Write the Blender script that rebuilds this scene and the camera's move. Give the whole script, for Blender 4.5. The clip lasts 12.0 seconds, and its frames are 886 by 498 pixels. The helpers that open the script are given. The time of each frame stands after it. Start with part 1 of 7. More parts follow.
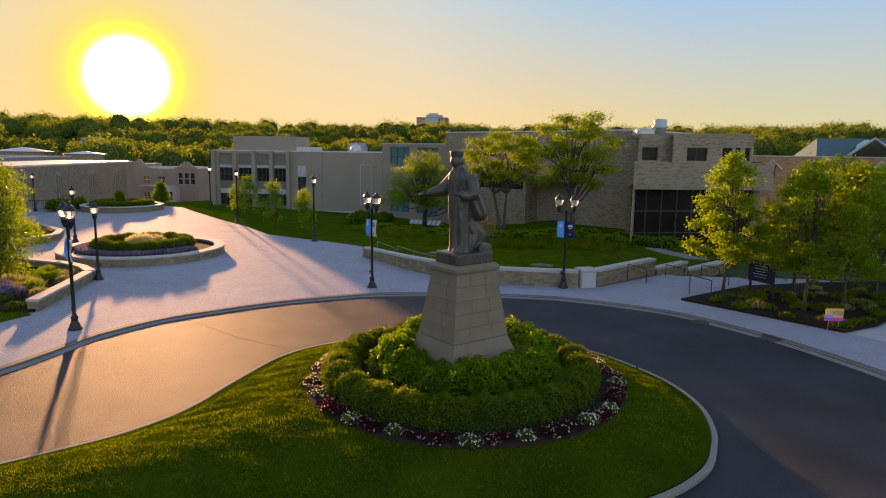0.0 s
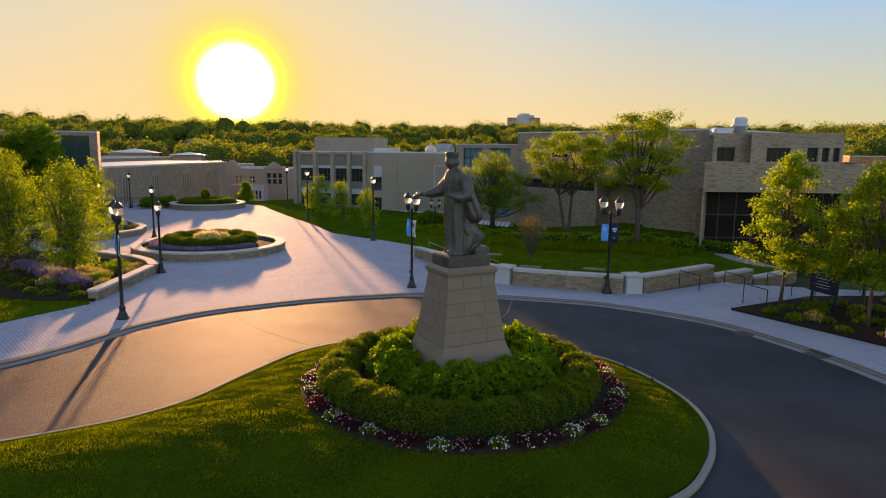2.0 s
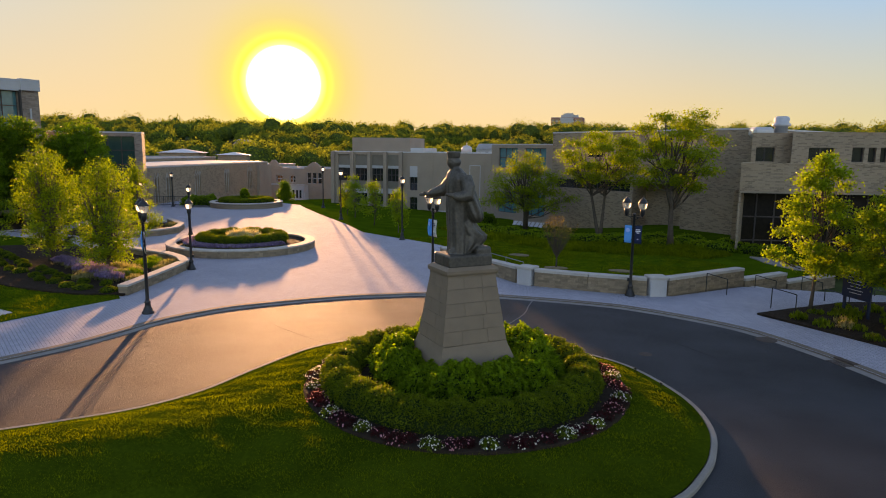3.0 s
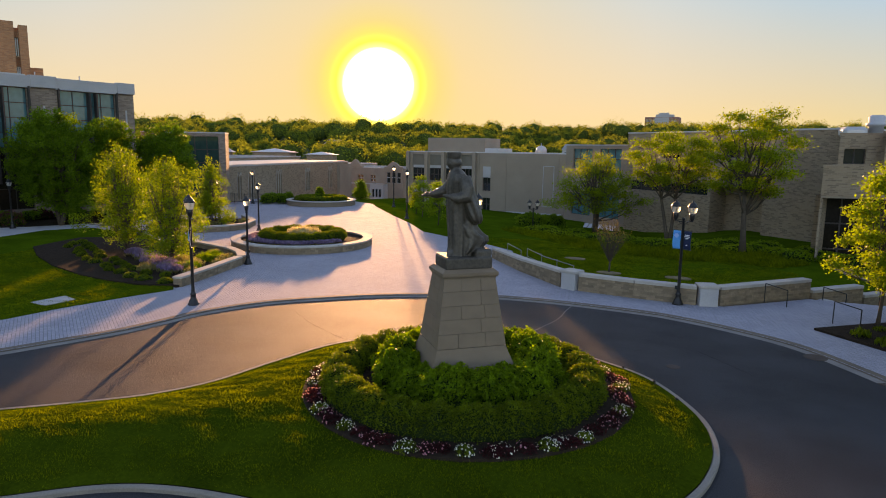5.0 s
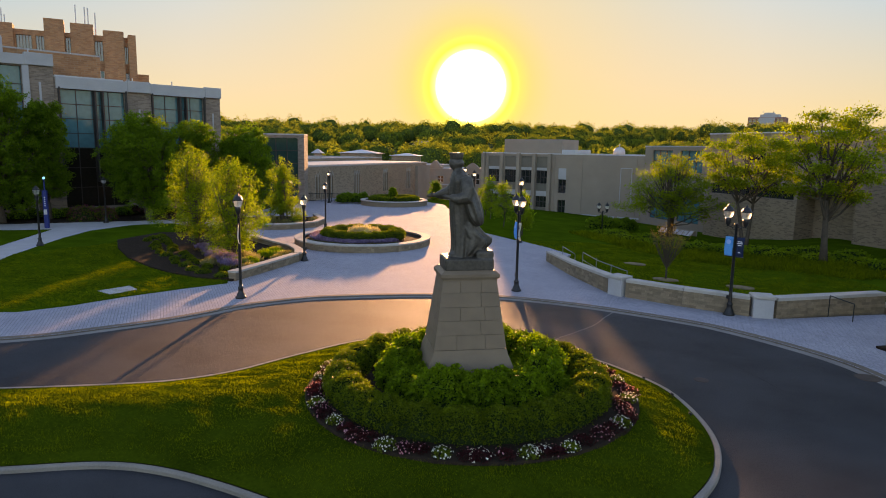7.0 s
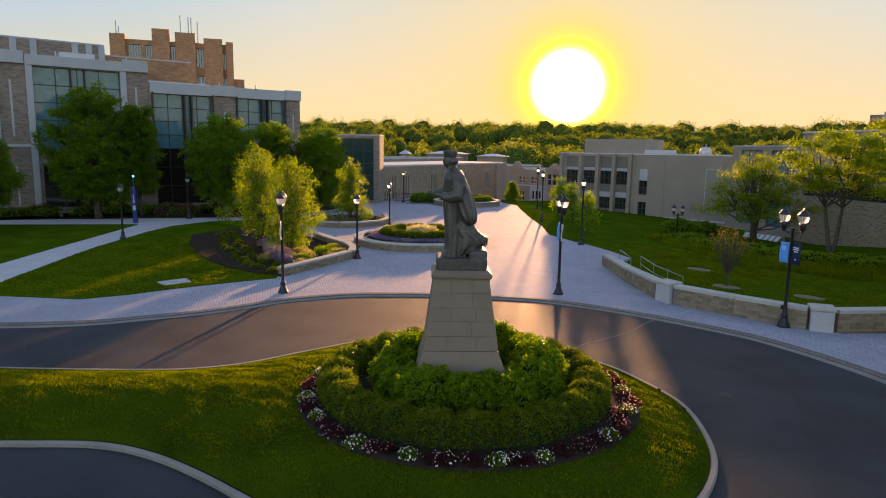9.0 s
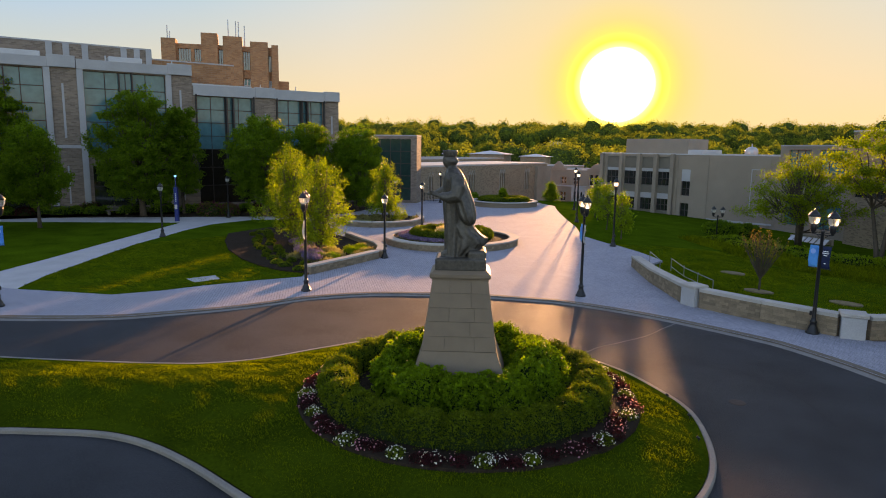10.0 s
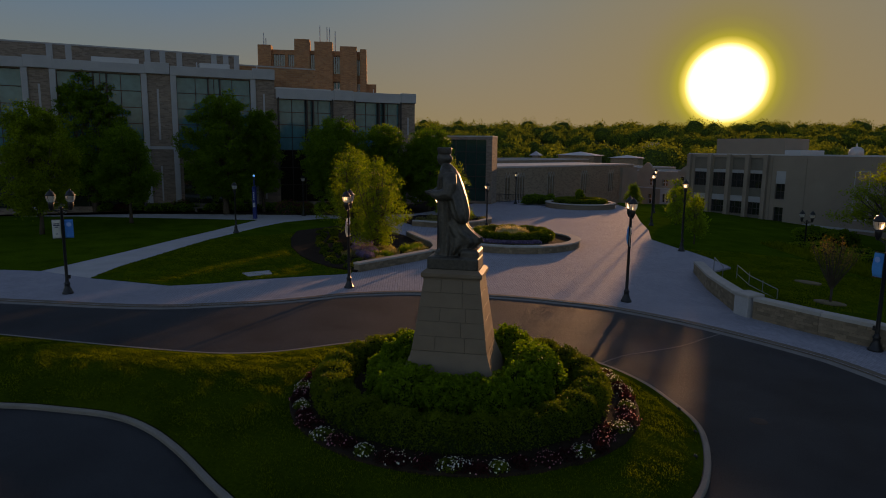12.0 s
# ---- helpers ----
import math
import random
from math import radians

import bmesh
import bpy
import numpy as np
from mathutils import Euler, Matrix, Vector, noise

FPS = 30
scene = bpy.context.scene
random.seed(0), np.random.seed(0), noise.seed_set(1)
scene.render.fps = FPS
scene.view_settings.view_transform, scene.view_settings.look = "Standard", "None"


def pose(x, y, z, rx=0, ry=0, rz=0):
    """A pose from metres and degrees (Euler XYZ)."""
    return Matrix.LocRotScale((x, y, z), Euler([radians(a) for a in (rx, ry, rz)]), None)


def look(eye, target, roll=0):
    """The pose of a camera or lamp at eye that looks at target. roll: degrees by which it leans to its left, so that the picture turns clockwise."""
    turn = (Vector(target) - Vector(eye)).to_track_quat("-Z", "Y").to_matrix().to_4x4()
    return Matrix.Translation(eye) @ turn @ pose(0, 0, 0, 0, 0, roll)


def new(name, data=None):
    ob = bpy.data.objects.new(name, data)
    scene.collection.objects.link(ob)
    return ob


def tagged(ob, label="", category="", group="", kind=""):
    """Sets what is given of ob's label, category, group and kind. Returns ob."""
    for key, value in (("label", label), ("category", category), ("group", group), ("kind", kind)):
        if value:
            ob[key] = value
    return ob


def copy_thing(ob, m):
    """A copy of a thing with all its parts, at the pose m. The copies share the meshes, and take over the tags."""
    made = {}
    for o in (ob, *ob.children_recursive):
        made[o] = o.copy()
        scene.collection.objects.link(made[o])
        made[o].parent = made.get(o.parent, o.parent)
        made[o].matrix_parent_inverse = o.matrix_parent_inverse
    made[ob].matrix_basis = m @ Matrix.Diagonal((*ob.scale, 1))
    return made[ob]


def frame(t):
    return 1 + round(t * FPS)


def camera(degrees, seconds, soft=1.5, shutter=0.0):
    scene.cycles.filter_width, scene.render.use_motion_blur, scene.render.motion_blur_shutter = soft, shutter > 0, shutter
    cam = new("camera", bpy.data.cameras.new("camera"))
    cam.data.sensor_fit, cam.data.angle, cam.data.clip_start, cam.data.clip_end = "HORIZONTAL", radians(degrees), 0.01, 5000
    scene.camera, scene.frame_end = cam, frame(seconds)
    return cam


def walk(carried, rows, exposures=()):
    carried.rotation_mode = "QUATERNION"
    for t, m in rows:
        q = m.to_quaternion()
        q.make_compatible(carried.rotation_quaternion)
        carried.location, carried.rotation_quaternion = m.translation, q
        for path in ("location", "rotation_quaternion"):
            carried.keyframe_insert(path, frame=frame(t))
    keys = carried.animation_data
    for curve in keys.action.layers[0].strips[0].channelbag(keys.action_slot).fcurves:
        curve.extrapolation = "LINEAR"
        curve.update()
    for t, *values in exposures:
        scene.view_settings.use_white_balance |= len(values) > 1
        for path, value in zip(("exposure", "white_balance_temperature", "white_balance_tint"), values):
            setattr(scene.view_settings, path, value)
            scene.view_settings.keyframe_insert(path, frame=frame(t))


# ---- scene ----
cam = camera(69.1, 12.0, soft=1.0)
PATH = [
    (0, (1.695, 1.3, 6.661), (1.476, 3.265, 6.361), 0.8),
    (0.5, (2.291, 1.406, 6.695), (2.003, 3.363, 6.395), 0.8),
    (1, (2.9, 1.536, 6.693), (2.544, 3.481, 6.392), 0.8),
    (1.5, (3.547, 1.68, 6.703), (3.118, 3.61, 6.4), 0.7),
    (2, (4.125, 1.873, 6.704), (3.63, 3.787, 6.402), 0.7),
    (2.5, (4.641, 2.053, 6.706), (4.08, 3.949, 6.403), 0.7),
    (3, (5.161, 2.153, 6.705), (4.539, 4.029, 6.402), 0.7),
    (3.2, (5.371, 2.22, 6.706), (4.726, 4.088, 6.403), 0.6),
    (5, (7.202, 3.194, 6.74), (6.328, 4.967, 6.434), 0.9),
    (5.5, (7.71, 3.512, 6.749), (6.772, 5.252, 6.444), 0.9),
    (6, (8.193, 3.75, 6.765), (7.197, 5.457, 6.459), 0.9),
    (6.5, (8.674, 4.008, 6.787), (7.617, 5.678, 6.481), 0.9),
    (7, (9.103, 4.338, 6.754), (7.992, 5.972, 6.448), 1.0),
    (9, (10.91, 6.082, 6.713), (9.575, 7.538, 6.405), 0.9),
    (9.5, (11.327, 6.452, 6.723), (9.942, 7.861, 6.414), 0.8),
    (10, (11.73, 6.89, 6.72), (10.294, 8.247, 6.411), 0.8),
    (10.5, (12.053, 7.322, 6.737), (10.571, 8.629, 6.426), 0.8),
    (11, (12.451, 7.811, 6.724), (10.922, 9.061, 6.413), 0.7),
    (11.5, (12.818, 8.391, 6.705), (11.243, 9.583, 6.395), 0.7),
    (12, (13.132, 8.945, 6.648), (11.512, 10.077, 6.34), 0.7),
]
walk(cam, [(t, look(eye, target, roll)) for t, eye, target, roll in PATH],
     [(0.0, 1.97, 8300, 42), (5.0, 2.0, 8300, 42), (9.0, 2.07, 8300, 42), (11.4, 2.07, 8300, 42), (11.5, 1.7, 8200, 42), (11.8, 0.95, 8000, 41), (12.0, 0.2, 7800, 40)])
# ---- sky and sun ----
SUN_DIR = Vector((-0.5283, 0.8438, 0.0944)).normalized()
SUN_ELEV = math.asin(SUN_DIR.z)
SUN_TURN = math.atan2(SUN_DIR.x, SUN_DIR.y)

world = bpy.data.worlds.new("evening_sky")
scene.world = world
world.use_nodes = True
wt = world.node_tree
wt.nodes.clear()


def wnode(kind, **props):
    n = wt.nodes.new(kind)
    for key, value in props.items():
        setattr(n, key, value)
    return n


def wlink(a, b):
    wt.links.new(a, b)


w_out = wnode("ShaderNodeOutputWorld")
w_sky = wnode("ShaderNodeTexSky", sky_type="NISHITA", sun_disc=False, sun_elevation=SUN_ELEV, sun_rotation=SUN_TURN,
              altitude=200.0, air_density=1.0, dust_density=0.8, ozone_density=3.0)
w_bg = wnode("ShaderNodeBackground")
w_bg.inputs["Strength"].default_value = 0.15
# evening haze by the angle from the sun: peach near the horizon, pale blue higher up, a yellow ring and a burnt-out core
def haze(r, g, b):
    """A haze colour, given as it shows at the exposure of the walk."""
    f = lambda c, k: (c / 12.92 if c <= 0.04045 else ((c + 0.055) / 1.055) ** 2.4) / k
    return f(r / 255, HAZE_GAIN[0]), f(g / 255, HAZE_GAIN[1]), f(b / 255, HAZE_GAIN[2])


HAZE_GAIN = (4.78, 3.63, 3.72)
LOW_HAZE = [(0.0, haze(250, 222, 20)), (3.4, haze(253, 230, 85)), (4.2, haze(253, 228, 122)), (5.4, haze(254, 224, 142)), (7.0, haze(254, 222, 160)), (14, haze(253, 221, 170)), (23, haze(249, 221, 171)), (35, haze(240, 215, 162)),
            (50, haze(219, 212, 168)), (90, haze(195, 205, 190))]
HIGH_HAZE = [(0.0, haze(250, 222, 40)), (3.4, haze(250, 230, 70)), (4.2, haze(248, 226, 120)), (5.4, haze(242, 222, 155)), (7.5, haze(233, 218, 182)), (15, haze(213, 215, 204)), (23, haze(196, 214, 224)), (35, haze(158, 204, 235)),
             (45, haze(140, 199, 247)), (90, haze(132, 190, 242))]
w_co = wnode("ShaderNodeTexCoord")
w_dot = wnode("ShaderNodeVectorMath", operation="DOT_PRODUCT")
w_dot.inputs[1].default_value = SUN_DIR
wlink(w_co.outputs["Generated"], w_dot.inputs[0])
w_ang = wnode("ShaderNodeMath", operation="ARCCOSINE")
wlink(w_dot.outputs["Value"], w_ang.inputs[0])


def sky_range(source, lo, hi, a=0.0, b=1.0, smooth=False):
    n = wnode("ShaderNodeMapRange", interpolation_type="SMOOTHSTEP" if smooth else "LINEAR")
    for key, value in (("From Min", lo), ("From Max", hi), ("To Min", a), ("To Max", b)):
        n.inputs[key].default_value = value
    wlink(source, n.inputs["Value"])
    return n.outputs[0]


def sky_ramp(stops, widest, blend="LINEAR"):
    n = wnode("ShaderNodeValToRGB")
    n.color_ramp.interpolation = blend
    while len(n.color_ramp.elements) < len(stops):
        n.color_ramp.elements.new(0.5)
    for el, (at, col) in zip(n.color_ramp.elements, stops):
        el.position, el.color = at / widest, (*col, 1.0)
    wlink(sky_range(w_ang.outputs[0], 0.0, radians(widest)), n.inputs[0])
    return n.outputs[0]


w_sep = wnode("ShaderNodeSeparateXYZ")
wlink(w_co.outputs["Generated"], w_sep.inputs[0])
w_haze = wnode("ShaderNodeMix", data_type="RGBA")
wlink(sky_range(w_sep.outputs["Z"], 0.04, 0.235), w_haze.inputs["Factor"])
wlink(sky_ramp(LOW_HAZE, 90), w_haze.inputs["A"])
wlink(sky_ramp(HIGH_HAZE, 90), w_haze.inputs["B"])
# the clear sky overhead and behind, away from the haze
w_mul = wnode("ShaderNodeMix", data_type="RGBA", blend_type="MULTIPLY")
w_mul.inputs["Factor"].default_value = 1.0
wlink(w_sky.outputs[0], w_mul.inputs["A"])
w_mul.inputs["B"].default_value = (1.28, 1.22, 1.06, 1.0)
wlink(w_mul.outputs["Result"], w_bg.inputs["Color"])
w_near = wnode("ShaderNodeMath", operation="MULTIPLY")
wlink(sky_range(w_sep.outputs["Z"], 0.28, 0.62, 1.0, 0.0, True), w_near.inputs[0])
wlink(sky_range(w_ang.outputs[0], radians(60), radians(110), 1.0, 0.0, True), w_near.inputs[1])
w_veil = wnode("ShaderNodeBackground")
wlink(w_haze.outputs["Result"], w_veil.inputs["Color"])
w_mix = wnode("ShaderNodeMixShader")
wlink(w_near.outputs[0], w_mix.inputs[0])
wlink(w_bg.outputs[0], w_mix.inputs[1])
wlink(w_veil.outputs[0], w_mix.inputs[2])
w_glow = wnode("ShaderNodeBackground")
w_glow.inputs["Strength"].default_value = 7.6
wlink(sky_ramp([(0.0, (1.0, 1.0, 0.95)), (2.1, (0.85, 0.85, 0.75)), (2.7, (0.3, 0.29, 0.13)), (3.1, (0.07, 0.066, 0.014)), (3.6, (0.012, 0.014, 0.001)), (4.3, (0.002, 0.003, 0.0)), (5.2, (0.0, 0.0, 0.0))], 10), w_glow.inputs["Color"])
w_sum = wnode("ShaderNodeAddShader")
wlink(w_mix.outputs[0], w_sum.inputs[0])
wlink(w_glow.outputs[0], w_sum.inputs[1])
wlink(w_sum.outputs[0], w_out.inputs["Surface"])

sun_data = bpy.data.lights.new("sun", "SUN")
sun_data.energy, sun_data.angle, sun_data.color = 2.5, radians(1.1), (1.0, 0.64, 0.28)
sun = new("sun", sun_data)
sun.matrix_world = look((0, 0, 0), -SUN_DIR)
# ---- materials ----
def material(name, color, rough=0.8, vary=0.25, scale=3.0, fine=40.0, bump=0.3, bump_size=0.01, metal=0.0, second=None, spec=0.3, by_object=0.0,
             translucent=0.0, by_island=0.0, saturation=1.0):
    """A surface with variation at two scales (stains and grain), relief, and an optional second colour in the stains."""
    m = bpy.data.materials.new(name)
    m.use_nodes = True
    t = m.node_tree
    n, l = t.nodes, t.links
    b = n["Principled BSDF"]
    b.inputs["Roughness"].default_value, b.inputs["Metallic"].default_value = rough, metal
    b.inputs["Specular IOR Level"].default_value = spec
    co = n.new("ShaderNodeTexCoord")
    big, small = n.new("ShaderNodeTexNoise"), n.new("ShaderNodeTexNoise")
    geo = n.new("ShaderNodeNewGeometry")
    for tex, s in ((big, scale), (small, fine)):
        tex.inputs["Scale"].default_value, tex.inputs["Detail"].default_value = s, 5.0
        l.new(geo.outputs["Position"], tex.inputs["Vector"])
    add = n.new("ShaderNodeMath")
    add.operation = "ADD"
    l.new(big.outputs["Fac"], add.inputs[0])
    l.new(small.outputs["Fac"], add.inputs[1])
    rng = n.new("ShaderNodeMapRange")
    rng.inputs["From Min"].default_value, rng.inputs["From Max"].default_value = 0.65, 1.35
    l.new(add.outputs[0], rng.inputs["Value"])
    mix = n.new("ShaderNodeMix")
    mix.data_type = "RGBA"
    dark = tuple(c * (1 - vary) for c in color)
    light = second if second else tuple(min(1.0, c * (1 + vary)) for c in color)
    mix.inputs["A"].default_value, mix.inputs["B"].default_value = (*dark, 1), (*light, 1)
    l.new(rng.outputs[0], mix.inputs["Factor"])
    col = mix.outputs["Result"]
    for amount, source in ((by_object, "object"), (by_island, "island")):
        if not amount:
            continue
        rnd = n.new("ShaderNodeObjectInfo").outputs["Random"] if source == "object" else geo.outputs["Random Per Island"]
        hsv = n.new("ShaderNodeHueSaturation")
        mr = n.new("ShaderNodeMapRange")
        mr.inputs["To Min"].default_value, mr.inputs["To Max"].default_value = 1 - amount, 1 + amount
        l.new(rnd, mr.inputs["Value"])
        l.new(mr.outputs[0], hsv.inputs["Value"])
        l.new(col, hsv.inputs["Color"])
        col = hsv.outputs["Color"]
    l.new(col, b.inputs["Base Color"])
    if bump:
        bp = n.new("ShaderNodeBump")
        bp.inputs["Strength"].default_value, bp.inputs["Distance"].default_value = bump, bump_size
        l.new(small.outputs["Fac"], bp.inputs["Height"])
        l.new(bp.outputs[0], b.inputs["Normal"])
    if translucent:
        tr = n.new("ShaderNodeBsdfTranslucent")
        lit = n.new("ShaderNodeMix")
        lit.data_type, lit.blend_type = "RGBA", "MULTIPLY"
        lit.inputs["Factor"].default_value = 1.0
        lit.inputs["B"].default_value = (2.2, 2.0, 1.1, 1)
        l.new(col, lit.inputs["A"])
        l.new(lit.outputs["Result"], tr.inputs["Color"])
        ms = n.new("ShaderNodeMixShader")
        ms.inputs[0].default_value = translucent
        l.new(b.outputs[0], ms.inputs[1])
        l.new(tr.outputs[0], ms.inputs[2])
        l.new(ms.outputs[0], n["Material Output"].inputs["Surface"])
    return m


def brick_material(name, a, b, mortar, w, h, gap=0.008, rough=0.85, rot=0.0, horizontal=False, bump=0.4, vary=0.2, bias=0.0):
    """Bricks laid along a wall (in its own x and z) or on the ground (x and y)."""
    m = material(name, a, rough, vary, 0.6, 30.0, 0.0)
    t = m.node_tree
    n, l = t.nodes, t.links
    bs = n["Principled BSDF"]
    co = n.new("ShaderNodeTexCoord")
    if horizontal:
        mp = n.new("ShaderNodeMapping")
        mp.inputs["Rotation"].default_value = (0, 0, radians(rot))
        l.new(co.outputs["Object"], mp.inputs["Vector"])
    else:
        # the courses run along each face, whichever way it looks
        side = n.new("ShaderNodeVectorMath")
        side.operation = "CROSS_PRODUCT"
        side.inputs[1].default_value = (0, 0, 1)
        l.new(co.outputs["Normal"], side.inputs[0])
        along = n.new("ShaderNodeVectorMath")
        along.operation = "DOT_PRODUCT"
        l.new(co.outputs["Object"], along.inputs[0])
        l.new(side.outputs[0], along.inputs[1])
        xyz = n.new("ShaderNodeSeparateXYZ")
        l.new(co.outputs["Object"], xyz.inputs[0])
        mp = n.new("ShaderNodeCombineXYZ")
        l.new(along.outputs["Value"], mp.inputs[0])
        l.new(xyz.outputs[2], mp.inputs[1])
    tex = n.new("ShaderNodeTexBrick")
    tex.inputs["Scale"].default_value, tex.inputs["Bias"].default_value = 1.0, bias
    tex.inputs["Brick Width"].default_value, tex.inputs["Row Height"].default_value = w, h
    tex.inputs["Mortar Size"].default_value, tex.inputs["Mortar Smooth"].default_value = gap, 0.2
    tex.inputs["Color1"].default_value, tex.inputs["Color2"].default_value = (*a, 1), (*b, 1)
    tex.inputs["Mortar"].default_value = (*mortar, 1)
    l.new(mp.outputs[0], tex.inputs["Vector"])
    old = bs.inputs["Base Color"].links[0].from_socket
    gray = n.new("ShaderNodeMix")
    gray.data_type, gray.blend_type = "RGBA", "MULTIPLY"
    gray.inputs["Factor"].default_value = 0.55
    hs = n.new("ShaderNodeHueSaturation")
    hs.inputs["Saturation"].default_value = 0.0
    hs.inputs["Value"].default_value = 1.0 / max(0.05, sum(a) / 3)
    l.new(old, hs.inputs["Color"])
    l.new(tex.outputs["Color"], gray.inputs["A"])
    l.new(hs.outputs[0], gray.inputs["B"])
    l.new(gray.outputs["Result"], bs.inputs["Base Color"])
    bp = n.new("ShaderNodeBump")
    bp.invert = True
    bp.inputs["Strength"].default_value, bp.inputs["Distance"].default_value = bump, 0.006
    l.new(tex.outputs["Fac"], bp.inputs["Height"])
    l.new(bp.outputs[0], bs.inputs["Normal"])
    return m


def glass_material(name, tint, rough=0.05):
    m = material(name, tint, rough, 0.2, 0.3, 2.0, 0.1, 0.004, spec=0.9)
    m.node_tree.nodes["Principled BSDF"].inputs["IOR"].default_value = 1.55
    return m


def lamp_glass():
    m = bpy.data.materials.new("frosted_lantern_glass")
    m.use_nodes = True
    b = m.node_tree.nodes["Principled BSDF"]
    b.inputs["Base Color"].default_value = (0.9, 0.88, 0.82, 1)
    b.inputs["Roughness"].default_value = 0.35
    b.inputs["Transmission Weight"].default_value = 0.75
    b.inputs["IOR"].default_value = 1.2
    return m


ASPHALT = material("asphalt", (0.03, 0.032, 0.034), 0.72, 0.5, 0.35, 36.0, 1.0, 0.02, second=(0.056, 0.059, 0.063), spec=0.14)
CONCRETE = material("kerb_concrete", (0.15, 0.115, 0.085), 0.8, 0.25, 1.2, 30.0, 0.3, 0.004)
PAVER = brick_material("concrete_pavers", (0.285, 0.285, 0.325), (0.345, 0.34, 0.38), (0.18, 0.178, 0.195), 0.24, 0.12, 0.009, rot=32, horizontal=True, bump=1.0)
GUTTER = material("gutter_concrete", (0.22, 0.2, 0.18), 0.85, 0.25, 1.2, 30.0, 0.3, 0.004)
KERB_PALE = material("pale_kerb_concrete", (0.24, 0.21, 0.175), 0.8, 0.2, 1.2, 30.0, 0.3, 0.004)
WALK = material("pale_concrete_walk", (0.45, 0.43, 0.42), 0.8, 0.15, 0.8, 30.0, 0.3, 0.004)
GRASS = material("mown_grass", (0.038, 0.082, 0.004), 0.95, 0.4, 0.5, 14.0, 0.3, 0.012, second=(0.06, 0.118, 0.005), spec=0.0)
THATCH = material("grass_thatch", (0.025, 0.048, 0.003), 0.95, 0.4, 0.6, 14.0, 0.3, 0.012, second=(0.05, 0.078, 0.004), spec=0.0)
MEADOW = material("distant_ground", (0.05, 0.07, 0.02), 0.95, 0.4, 0.02, 0.4, 0.0, spec=0.05)
MULCH = material("dark_mulch", (0.035, 0.022, 0.014), 0.95, 0.5, 6.0, 60.0, 1.0, 0.03, spec=0.1)
GRANITE = material("pedestal_granite", (0.215, 0.15, 0.098), 0.6, 0.14, 2.5, 120.0, 0.2, 0.003, by_object=0.04)
BRONZE = material("weathered_bronze", (0.07, 0.056, 0.04), 0.5, 0.4, 2.2, 14.0, 0.5, 0.02, metal=0.3, second=(0.12, 0.103, 0.08), spec=0.5)
STONE = material("limestone_coping", (0.42, 0.38, 0.33), 0.8, 0.15, 1.5, 40.0, 0.3, 0.004, by_object=0.05)
WALLSTONE = brick_material("retaining_wall_stone", (0.23, 0.165, 0.105), (0.17, 0.12, 0.08), (0.16, 0.12, 0.085), 0.42, 0.1, 0.012)
WALL_BLOCK = material("split_wall_block", (0.25, 0.18, 0.115), 0.9, 0.25, 3.0, 30.0, 0.6, 0.008, by_object=0.22)
BUFF_BRICK = brick_material("buff_brick", (0.265, 0.188, 0.122), (0.085, 0.06, 0.042), (0.27, 0.2, 0.135), 0.34, 0.11, 0.01, bias=-0.4)
GREY_BRICK = brick_material("grey_brown_brick", (0.26, 0.19, 0.14), (0.15, 0.105, 0.08), (0.24, 0.19, 0.15), 0.42, 0.13, 0.012, bias=-0.1)
RED_BRICK = brick_material("orange_brick", (0.32, 0.155, 0.07), (0.22, 0.1, 0.047), (0.25, 0.17, 0.11), 0.6, 0.2, 0.012)
PLAIN_STONE = material("buff_render", (0.31, 0.24, 0.178), 0.85, 0.16, 0.4, 12.0, 0.2, 0.004)
PALE_STONE = material("pale_limestone", (0.42, 0.41, 0.4), 0.8, 0.12, 0.8, 20.0, 0.2, 0.004)
ROOFING = material("roof_membrane", (0.3, 0.29, 0.28), 0.9, 0.2, 0.3, 5.0, 0.1)
GLASS = glass_material("tinted_window_glass", (0.022, 0.026, 0.024))
STAIR_GLASS = glass_material("dark_stair_glass", (0.022, 0.06, 0.05), 0.08)
# green tinted glass; the teal of reflected sky is held in its base colour
GREEN_GLASS = glass_material("green_glass_sky_teal", (0.05, 0.18, 0.195), 0.08)
GREEN_GLASS.node_tree.nodes["Principled BSDF"].inputs["Specular IOR Level"].default_value = 0.4
DARK_GLASS = material("dark_brown_glazing", (0.02, 0.015, 0.01), 0.15, 0.3, 0.5, 4.0, 0.0, spec=0.2)
DARK_METAL = material("black_painted_metal", (0.012, 0.011, 0.01), 0.4, 0.3, 3.0, 50.0, 0.1, 0.001, spec=0.5)
FRAME_METAL = material("bronze_window_frame", (0.05, 0.04, 0.035), 0.5, 0.2, 2.0, 30.0, 0.0)
PALE_METAL = material("pale_metal_panel", (0.5, 0.5, 0.5), 0.45, 0.1, 0.5, 10.0, 0.0, metal=0.3)
LANTERN = lamp_glass()
# ---- building helpers ----
def part(name, bm, mat, parent=None, label="", smooth=False):
    me = bpy.data.meshes.new(name)
    bm.to_mesh(me)
    bm.free()
    if mat:
        me.materials.append(mat)
    if smooth:
        me.polygons.foreach_set("use_smooth", [True] * len(me.polygons))
    ob = new(name, me)
    if parent is not None:
        ob.parent = parent
    if label:
        tagged(ob, label)
    return ob


def thing(name, at, label, category, group="", kind="", turn=0.0):
    ob = new(name)
    ob.empty_display_size = 0.2
    ob.matrix_world = pose(*at, 0, 0, turn)
    return tagged(ob, label, category, group, kind)


